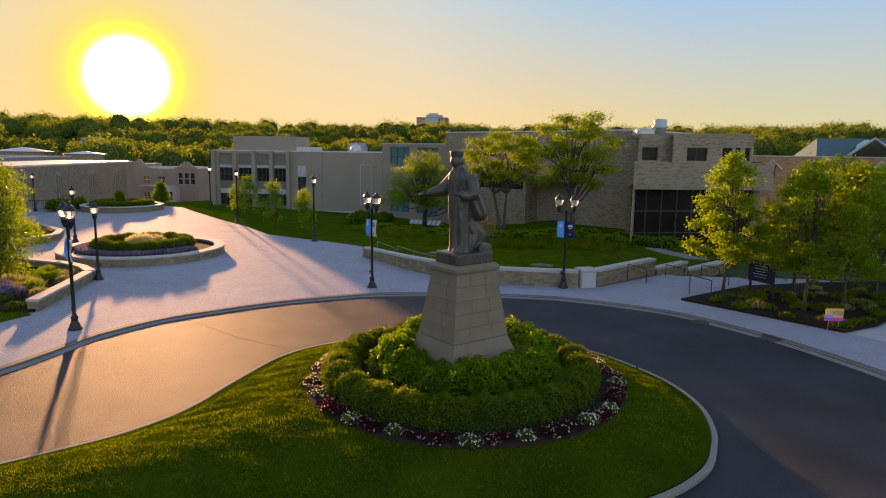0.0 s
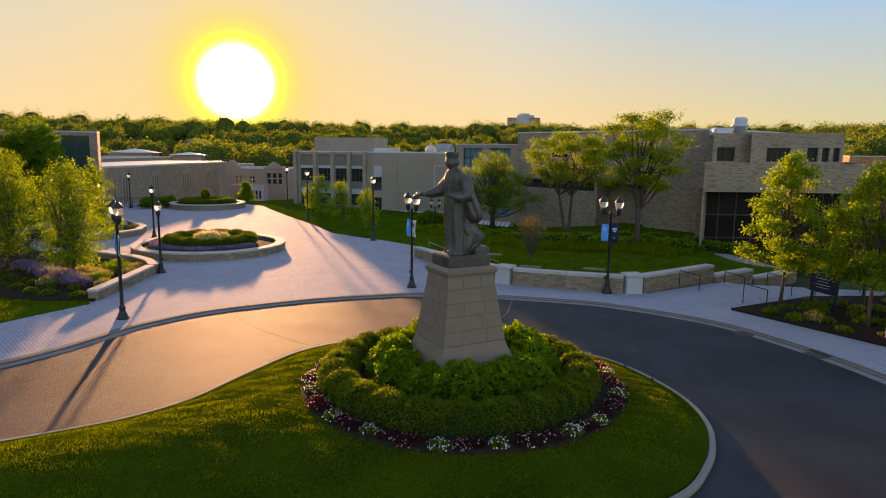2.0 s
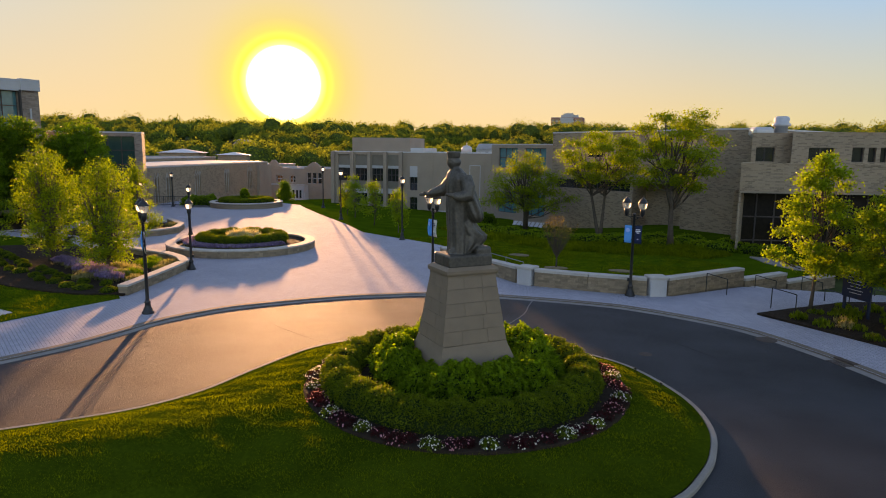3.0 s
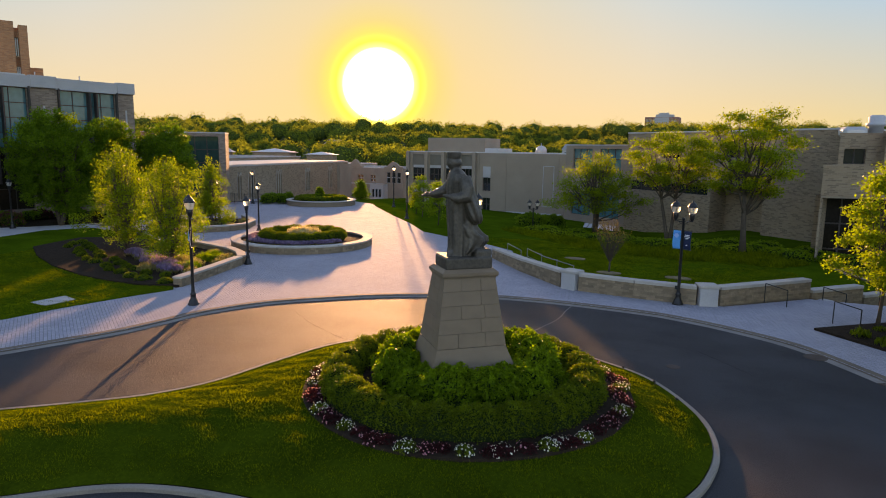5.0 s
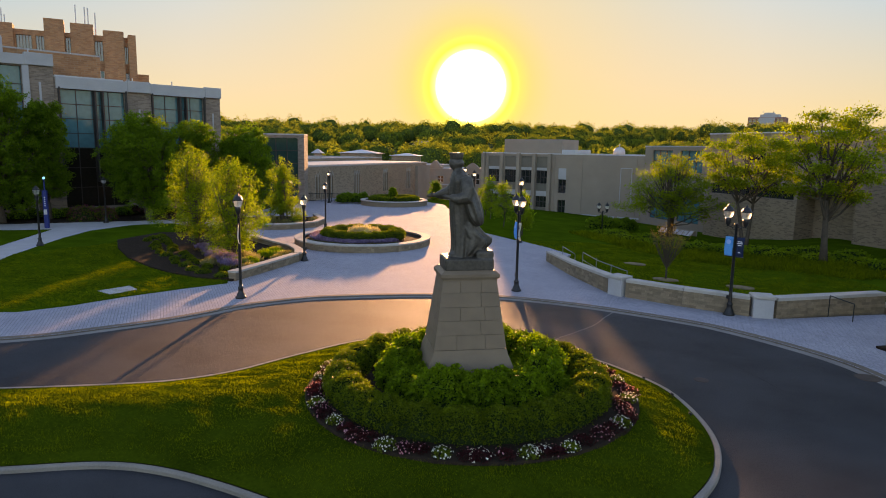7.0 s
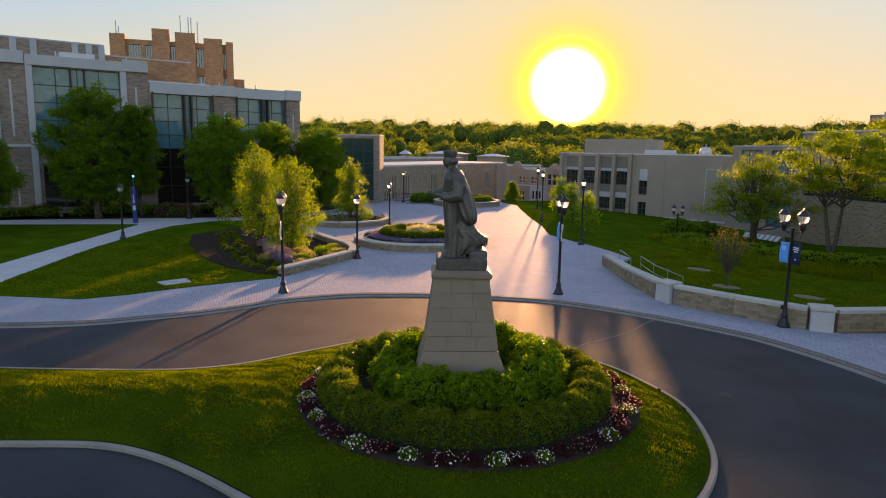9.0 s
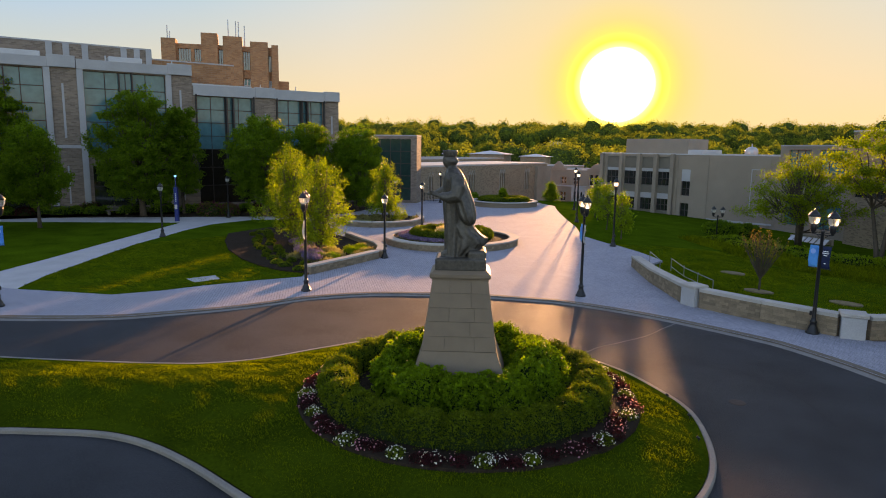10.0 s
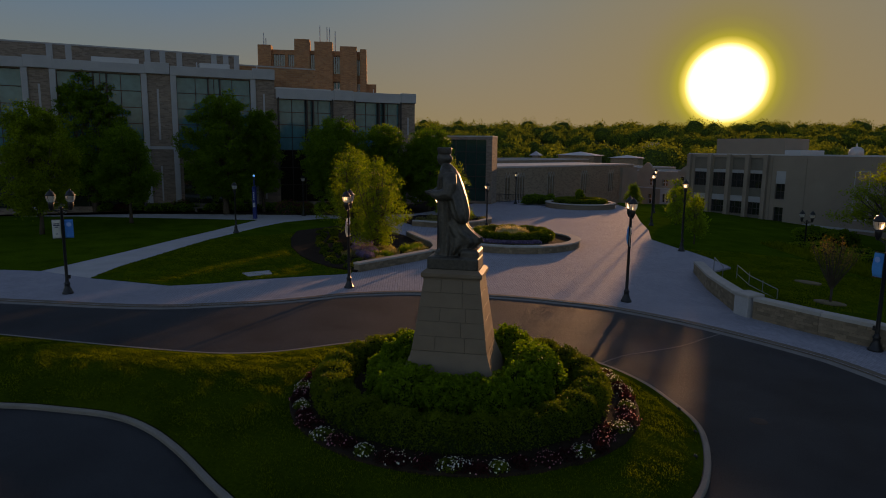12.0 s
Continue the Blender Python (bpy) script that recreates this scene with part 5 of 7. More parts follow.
def leaders(seed, h, r, n):
    """Several narrow spires of different heights, side by side."""
    rng = np.random.default_rng(seed)
    out = []
    for k in range(n):
        a, d = 2.4 * k + rng.uniform(-0.3, 0.3), (0.0 if k == 0 else r * rng.uniform(0.4, 0.68))
        top = h * (1.0 if k == 0 else rng.uniform(0.6, 0.92))
        for b in spire(seed + k, 0.8 + 0.5 * rng.random(), top, r * (0.5 if k == 0 else 0.42), 8):
            out.append((b[0] + d * math.cos(a) * (0.5 + 0.5 * b[2] / h), b[1] + d * math.sin(a) * (0.5 + 0.5 * b[2] / h), *b[2:]))
    return out


def tiers(seed, h0, h1, r, n, flat=0.42):
    """Flat sprays of foliage, one above another, shorter towards the top."""
    rng = np.random.default_rng(seed)
    out = []
    for k in range(n):
        f = (k + 0.5) / n
        a = 2.4 * k + rng.uniform(-0.4, 0.4)
        w = r * (1.0 - 0.85 * f ** 1.7) * (0.65 + 0.35 * math.sin(math.pi * min(0.5, f * 2 + 0.1)))
        d = w * rng.uniform(0.35, 1.0)
        s = r * rng.uniform(0.22, 0.4) * (1 - 0.35 * f)
        out.append((d * math.cos(a), d * math.sin(a), h0 + (h1 - h0) * f + rng.uniform(-0.15, 0.15), s, s, s * flat))
    return out


YT = "young multi-stemmed tree with bright spring leaves in the bed"
tree("tree", (-28.0, 29.9, 0.08), 6.6, tiers(1, 0.9, 6.2, 2.6, 34, 0.8) + leaders(1, 6.6, 1.7, 4), 18000, 0.105, LEAF_SPRING, YT, group="young trees in the corner beds", seed=1, trunk=0.07, stems=4, clump=24, spread=0.15)
tree("tree", (-22.6, 28.8, 0.08), 6.0, tiers(20, 0.8, 5.6, 2.3, 34, 0.8) + leaders(20, 6.0, 1.6, 4), 17000, 0.1, LEAF_SPRING, YT, group="young trees in the corner beds", seed=2, trunk=0.07, stems=4, clump=24, spread=0.15)
tree("tree", (-34.6, 43.4, 0.1), 5.4, tiers(40, 0.8, 5.0, 2.1, 26, 0.8) + leaders(40, 5.4, 1.4, 3), 13000, 0.115, LEAF_SPRING, YT, group="young trees in the corner beds", seed=3, trunk=0.07, stems=4, clump=24, spread=0.15)
DT = "broad dark green tree before the long building"
DG = "trees before the long building"
tree("tree", (-51.3, 27.6, 0.03), 11.6, crown(4, 2.2, 10.6, 4.5, 38, 0.34), 60000, 0.17, LEAF_TREE, DT, group=DG, seed=4, trunk=0.2, stems=3, clump=42, spread=0.17, shell=0.45)
tree("tree", (-51.5, 31.6, 0.03), 10.4, crown(5, 2.6, 9.8, 2.2, 20, 0.42), 28000, 0.17, LEAF_TREE, DT, group=DG, seed=5, trunk=0.16, clump=42, spread=0.17, shell=0.45)
tree("tree", (-45.0, 36.6, 0.03), 9.0, crown(6, 1.8, 8.6, 4.1, 36, 0.34), 54000, 0.16, LEAF_TREE, DT, group=DG, seed=6, trunk=0.18, stems=2, clump=42, spread=0.17, shell=0.45)
tree("tree", (-46.2, 43.0, 0.03), 8.4, crown(7, 1.8, 8.2, 3.9, 34, 0.34), 48000, 0.16, LEAF_TREE, DT, group=DG, seed=7, trunk=0.16, clump=42, spread=0.17, shell=0.45)
tree("tree", (-44.3, 47.2, 0.03), 8.2, crown(8, 1.2, 8.0, 4.0, 36, 0.34), 50000, 0.16, LEAF_TREE, DT, group=DG, seed=8, trunk=0.18, clump=42, spread=0.17, shell=0.45)
tree("tree", (-47.2, 18.4, 0.03), 7.9, crown(9, 2.2, 7.5, 2.6, 24, 0.38), 34000, 0.15, LEAF_TREE, "small round-headed dark green tree on the lawn", group=DG, seed=9, trunk=0.14, clump=42, spread=0.17, shell=0.45)
tree("tree", (-58.4, 17.0, 0.03), 12.6, crown(10, 2.4, 12.0, 5.0, 34, 0.34), 54000, 0.2, LEAF_TREE, DT, group=DG, seed=10, trunk=0.22, stems=2, clump=42, spread=0.17, shell=0.45)
tree("tree", (-42.6, 11.6, 0.03), 8.9, crown(11, 2.2, 8.7, 3.3, 26, 0.38), 40000, 0.16, LEAF_LOCUST, "yellow-green lawn tree catching the low sun", group=DG, seed=11, trunk=0.16, clump=42, spread=0.17, shell=0.45)
for k in range(22):
    f = k / 21
    x, y = -57.3 + 10.5 * f + (0.8 if k % 2 else 0), 18 + 27 * f
    sh = thing("shrub", (x - 0.8, y, 0.03), "low dark shrub along the foot of the long building", "shrub", "shrubs along the long building")
    lump_shrub(sh, 0, 0, 0.3, 0.8, 0.8, 0.55, 600 + k, (LEAF_TREE, LEAF_RED, LEAF_TREE)[k % 3] if k % 5 == 1 else LEAF_TREE, 500, 0.16)

# the two open-crowned trees and the wide one on the lower lawn
def open_crown(seed, h0, h1, r, n):
    rng = np.random.default_rng(seed)
    out = []
    for k in range(n):
        f = (k + 0.5) / n
        a = 2.4 * k + rng.uniform(-0.3, 0.3)
        d = r * (0.35 + 0.65 * math.sin(math.pi * (0.2 + 0.65 * f))) * rng.uniform(0.5, 1.0)
        out.append((d * math.cos(a), d * math.sin(a), h0 + (h1 - h0) * f, r * rng.uniform(0.26, 0.44), r * rng.uniform(0.26, 0.44), r * rng.uniform(0.07, 0.13)))
    return out


LT = "open-crowned tree with layered yellow-green foliage on the lower lawn"
tree("tree", (0.67, 58.6, low_z(0.67, 58.6)), 10.2, open_crown(21, 5.0, 8.9, 3.3, 21), 15000, 0.16, LEAF_LOCUST, LT, group="open trees on the lower lawn", seed=21, trunk=0.17, fork=0.5, stems=2, twigs=2, clump=13, spread=0.24, shell=0.8)
tree("tree", (6.3, 53.0, low_z(6.3, 53.0)), 10.6, open_crown(22, 4.4, 9.9, 2.9, 22), 15000, 0.16, LEAF_LOCUST, LT, group="open trees on the lower lawn", seed=22, trunk=0.24, fork=0.45, stems=1, twigs=2, clump=13, spread=0.24, shell=0.8)
tree("tree", (-8.0, 69.0, low_z(-8.0, 69.0)), 9.4, tiers(23, 2.2, 7.8, 5.2, 44, 0.3), 16000, 0.16, LEAF_LOCUST, "wide spreading tree with yellow-green leaves by the skylight", group="open trees on the lower lawn", seed=23, trunk=0.2, stems=3, clump=20, spread=0.22, shell=0.9)
tree("tree", (-44.4, 80.9, low_z(-44.4, 80.9)), 2.7, spire(27, 0.3, 2.3, 1.3, 14), 8000, 0.13, LEAF_TREE, "small dark rounded evergreen at the end of the plaza", seed=27, trunk=0.08, clump=20, spread=0.15)
for k, (x, y, h) in enumerate(((-19.6, 56.4, 3.9), (-15.2, 51.6, 3.5), (-24.6, 62.6, 4.3), (-27.2, 66.0, 3.6))):
    tree("tree", (x, y, low_z(x, y)), h, tiers(30 + k, 0.9, h, 1.15, 14, 0.9), 2300, 0.14, LEAF_SPRING, "slender young tree on the lawn beside the plaza", group="young trees on the lower lawn", seed=30 + k, trunk=0.05, spread=0.18)
def twig_tree(x, y):
    """A small vase of bare upright twigs with a few tawny buds."""
    rng = np.random.default_rng(41)
    root = thing("tree", (x, y, low_z(x, y)), "small nearly bare twiggy tree in a mulch ring", "tree")
    part("trunk", tube(bmesh.new(), [(0, 0, -0.05), (0.02, 0.01, 0.4), (0.0, 0.02, 0.8)], [0.06, 0.05, 0.045], 8), BARK, root, smooth=True)
    bm, tips = bmesh.new(), []
    for k in range(46):
        a, lean = 2.4 * k, rng.uniform(0.1, 0.62)
        h = rng.uniform(1.8, 2.65) * (1 - 0.35 * lean)
        line = [Vector((0, 0, rng.uniform(0.6, 0.8)))]
        for u in (0.35, 0.7, 1.0):
            d = lean * h * u ** 0.8
            line.append(Vector((d * math.cos(a) + rng.normal() * 0.03, d * math.sin(a) + rng.normal() * 0.03, 0.75 + h * u)))
        tube(bm, line, [0.022, 0.017, 0.012, 0.006], 5)
        tips += [line[2].lerp(line[3], u) for u in (0.0, 0.35, 0.7, 1.0)]
    part("limb_work", bm, BARK, root)
    p = np.repeat(np.array([t[:] for t in tips]), 5, axis=0)
    leaf_mesh("crown", p + rng.normal(size=p.shape) * 0.07, 0.08, rng, LEAF_TAWNY, root)


twig_tree(-0.3, 40.0)
for k, (x, y) in enumerate(((-0.3, 40.0), (-3.5, 44.6), (3.4, 40.6))):
    ring = part("mulch_ring", lathe(bmesh.new(), [(0.75, -0.2), (0.7, 0.02), (0.45, 0.05), (0.1, 0.06)], 20, squash=0.6), material("dry_straw_soil", (0.2, 0.145, 0.075), 0.95, 0.3, 4.0, 30.0, 0.6, 0.02))
    ring.matrix_world = pose(x, y, low_z(x, y) + 0.04)
    tagged(ring, "round patch of bare soil in the lawn", "soil patch", "soil patches in the lawn")

# young trees in the bed by the steps
RT = "young tree with layered bright green leaves by the steps"
RG = "young trees by the steps"
for k, (x, y, h, r, n) in enumerate(((11.7, 32.8, 6.6, 1.7, 13), (14.15, 29.8, 6.2, 1.9, 13), (16.2, 30.8, 6.2, 2.0, 13), (19.3, 34.2, 6.0, 2.1, 12), (15.2, 33.5, 6.0, 1.9, 12), (18.4, 36.6, 6.6, 2.1, 12), (21.8, 36.8, 6.2, 2.2, 11), (24.5, 34.5, 5.8, 2.2, 11), (27.0, 39.0, 6.4, 2.4, 11))):
    tree("tree", (x, y, 0.07 if x < 23 else -0.0), h, tiers(50 + k, 1.7, h, r * 1.2, 30), 14000 if k < 5 else 9000, 0.125, LEAF_LOCUST if k % 3 else LEAF_SPRING, RT, group=RG, seed=50 + k, trunk=0.075, fork=0.35, clump=15, spread=0.15, shell=0.9)

# planting along the buildings on the low side
for k in range(30):
    f = k / 29
    x, y = -12 + 25 * f, 62 - 9.5 * f + 1.2 * math.sin(k * 1.7)
    sh = thing("shrub", (x, y, low_z(x, y)), "leafy green shrub along the foot of the brick building", "shrub", "shrubs along the brick building")
    lump_shrub(sh, 0, 0, 0.12, 1.25, 0.9, 0.4 + 0.12 * (k % 3), 700 + k, LEAF_HEDGE if k % 3 else LEAF_SPRING, 700, 0.15)
for k, (x, y, s) in enumerate(((-14.5, 68.5, 1.7), (-12.4, 69.0, 1.3))):
    sh = thing("shrub", (x, y, low_z(x, y)), "large rounded dark green bush on the lower lawn", "shrub", "large bushes on the lower lawn")
    lump_shrub(sh, 0, 0, 0.3, s, s * 0.9, 1.0, 740 + k, LEAF_TREE, 2200, 0.2)
for k, (x, y, s) in enumerate(((-45.5, 62.6, 0.9), (-44.4, 63.8, 0.8), (-46.6, 64.6, 1.0), (-44.9, 65.6, 0.7))):
    sh = thing("shrub", (x, y, 0.0), "leafy green shrub by the hall fence", "shrub", "shrubs by the hall")
    lump_shrub(sh, 0, 0, 0.4, s, s, 0.8, 760 + k, LEAF_TREE, 900, 0.16)


def far_woods():
    """Wooded hills behind the town: many crowns, each of loose clumps of leaves."""
    rng = np.random.default_rng(77)
    pts = []
    core_v, core_f = [], []
    ico = bmesh.new()
    bmesh.ops.create_icosphere(ico, subdivisions=2, radius=1.0)
    iv = np.array([v.co[:] for v in ico.verts])
    itri = [[v.index for v in f.verts] for f in ico.faces]
    ico.free()
    n = 1500
    ridge = 170
    for k in range(n + ridge):
        a = rng.uniform(radians(38), radians(178))
        r = 170 + 480 * rng.random() ** 0.8
        if k >= n:
            a, r = radians(38 + 140 * (k - n + rng.random() * 0.7) / ridge), rng.uniform(500, 620)
        x, y = r * math.cos(a), 20 + r * math.sin(a)
        if r < 200 and not (radians(45) < a < radians(86)):
            continue
        h = rng.uniform(9, 15) * (0.75 + 0.45 * noise.noise(Vector((x * 0.012, y * 0.012, 1.0)))) * (1.0 if r < 450 else 1.25)
        h = min(h, 15.5) if k < n else 7.5 + 9.0 * rng.random() ** 1.6 + 5.0 * noise.noise(Vector((x * 0.03, y * 0.03, 4.0)))
        w = h * rng.uniform(0.42, 0.62)
        z = far_height(x, y) - 0.8
        # a solid core, its darker colour in place of shade between the leaves
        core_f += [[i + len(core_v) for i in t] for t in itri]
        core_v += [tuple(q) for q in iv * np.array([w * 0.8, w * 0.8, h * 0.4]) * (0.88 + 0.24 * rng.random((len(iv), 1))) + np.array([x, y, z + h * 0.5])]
        m = int(620 if r < 330 else 430)
        d = unit(rng, m)
        d[:, 2] = np.where(d[:, 2] < -0.2, -d[:, 2], d[:, 2])
        lump = 1 + 0.3 * np.sin(d[:, 0] * 5 + k) * np.sin(d[:, 1] * 6 + 2 * k) + rng.normal(size=m) * 0.06
        pts.append(np.array([x, y, z + h * 0.5]) + d * lump[:, None] * np.array([w, w, h * 0.5]))
    p = np.concatenate(pts)
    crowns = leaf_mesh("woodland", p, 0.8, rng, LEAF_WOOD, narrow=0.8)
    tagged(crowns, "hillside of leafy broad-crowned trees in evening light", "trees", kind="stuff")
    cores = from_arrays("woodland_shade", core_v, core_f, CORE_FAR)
    tagged(cores, "darker solid cores standing for shade inside the hillside crowns", "trees", kind="stuff")


far_woods()
# ---- buildings ----
def facade(bm, x0, x1, z0, z1, holes, recess=0.3):
    """A wall face at y = 0 with openings cut through it and their reveals."""
    xs = sorted({x0, x1, *[h[0] for h in holes], *[h[1] for h in holes]})
    zs = sorted({z0, z1, *[h[2] for h in holes], *[h[3] for h in holes]})
    grid = {}
    def vert(x, y, z):
        key = (round(x, 4), round(y, 4), round(z, 4))
        if key not in grid:
            grid[key] = bm.verts.new((x, y, z))
        return grid[key]
    for a, b in zip(xs, xs[1:]):
        for c, d in zip(zs, zs[1:]):
            mx, mz = (a + b) / 2, (c + d) / 2
            if any(h[0] < mx < h[1] and h[2] < mz < h[3] for h in holes):
                continue
            bm.faces.new((vert(a, 0, c), vert(b, 0, c), vert(b, 0, d), vert(a, 0, d)))
    for a, b, c, d in holes:
        q = [(a, c), (b, c), (b, d), (a, d)]
        for i in range(4):
            (xa, za), (xb, zb) = q[i], q[(i + 1) % 4]
            bm.faces.new([bm.verts.new(v) for v in ((xa, 0, za), (xa, recess, za), (xb, recess, zb), (xb, 0, zb))])
    return bm


def shell(bm, x0, x1, z0, z1, depth, skew=0.0):
    """The two ends and the back of a block, its ends slanting by skew."""
    k = skew * depth
    for q in (((x0, 0), (x0 + k, depth)), ((x0 + k, depth), (x1 + k, depth)), ((x1 + k, depth), (x1, 0))):
        (xa, ya), (xb, yb) = q
        bm.faces.new([bm.verts.new(v) for v in ((xa, ya, z0), (xa, ya, z1), (xb, yb, z1), (xb, yb, z0))])
    return bm


def bar_grid(x0, x1, z0, z1, ya, yb, nx, nz, bar):
    """One connected lattice of window bars."""
    bm, grid = bmesh.new(), {}
    def cuts(a, b, n):
        out = [a]
        for i in range(n):
            out += [a + (b - a) * i / n + bar / 2, a + (b - a) * (i + 1) / n - bar / 2]
        return out + [b]
    xs, zs = cuts(x0, x1, nx), cuts(z0, z1, nz)
    def vert(i, y, k):
        if (i, y, k) not in grid:
            grid[i, y, k] = bm.verts.new((xs[i], y, zs[k]))
        return grid[i, y, k]
    solid = lambda i, k: 0 <= i < len(xs) - 1 and 0 <= k < len(zs) - 1 and not (i % 2 and k % 2)
    for i in range(len(xs) - 1):
        for k in range(len(zs) - 1):
            if not solid(i, k):
                continue
            bm.faces.new((vert(i, ya, k), vert(i + 1, ya, k), vert(i + 1, ya, k + 1), vert(i, ya, k + 1)))
            bm.faces.new((vert(i, yb, k), vert(i, yb, k + 1), vert(i + 1, yb, k + 1), vert(i + 1, yb, k)))
            for di, dk, a, b in ((-1, 0, (i, k), (i, k + 1)), (1, 0, (i + 1, k + 1), (i + 1, k)), (0, -1, (i + 1, k), (i, k)), (0, 1, (i, k + 1), (i + 1, k + 1))):
                if not solid(i + di, k + dk):
                    bm.faces.new((vert(a[0], ya, a[1]), vert(b[0], ya, b[1]), vert(b[0], yb, b[1]), vert(a[0], yb, a[1])))
    return bm


def window(parent, x0, x1, z0, z1, y, nx, nz, glass=None, bar=0.06, frame=None, label="dark framed window", blind=0.0):
    """A window: a frame of bars, and every pane by itself."""
    bm = bar_grid(x0, x1, z0, z1, y - 0.05, y + 0.03, nx, nz, bar)
    w = part("window", bm, frame or FRAME_METAL, parent, label)
    for i in range(nx):
        for k in range(nz):
            box_part("pane", (x0 + (x1 - x0) * i / nx + bar / 2, y + 0.0, z0 + (z1 - z0) * k / nz + bar / 2, x0 + (x1 - x0) * (i + 1) / nx - bar / 2, y + 0.02, z0 + (z1 - z0) * (k + 1) / nz - bar / 2), glass or GLASS, w)
    if blind:
        box_part("blind", (x0 + 0.05, y + 0.06, z1 - blind * (z1 - z0), x1 - 0.05, y + 0.08, z1 - 0.03), PALE_STONE, w, label="pale lowered blind")
    return w


def block(root, x0, x1, z0, z1, depth, mat, holes=(), coping=None, recess=0.3, y=0.0, name="wall", label="", skew=0.0):
    """A block of a building: its walls, a roof plate and a coping round the edge."""
    bm = bmesh.new()
    facade(bm, x0, x1, z0, z1, list(holes), recess)
    shell(bm, x0, x1, z0, z1, depth, skew)
    bmesh.ops.remove_doubles(bm, verts=bm.verts, dist=0.001)
    bmesh.ops.translate(bm, verts=bm.verts, vec=(0, y, 0))
    w = part(name, bm, mat, root, label)
    k = skew * depth
    part("roof", slab([(x0 + 0.2, y + 0.2), (x1 - 0.2, y + 0.2), (x1 - 0.2 + k, y + depth - 0.2), (x0 + 0.2 + k, y + depth - 0.2)], z1 - 0.4, z1 - 0.25), ROOFING, root)
    if coping:
        bm = sweep([Vector((x0, y)), Vector((x1, y)), Vector((x1 + k, y + depth)), Vector((x0 + k, y + depth))], [(0.06, z1 - 0.02), (0.06, z1 + 0.12), (-0.3, z1 + 0.12), (-0.3, z1 - 0.3), (-0.25, z1 - 0.3), (-0.25, z1 - 0.02)], closed=True)
        part("coping", bm, coping, root, "pale coping along the roof edge")
    return w


def place(name, label, p, q, category="building"):
    turn = math.degrees(math.atan2(q[1] - p[1], q[0] - p[0]))
    return thing(name, (p[0], p[1], 0), label, category, turn=turn)


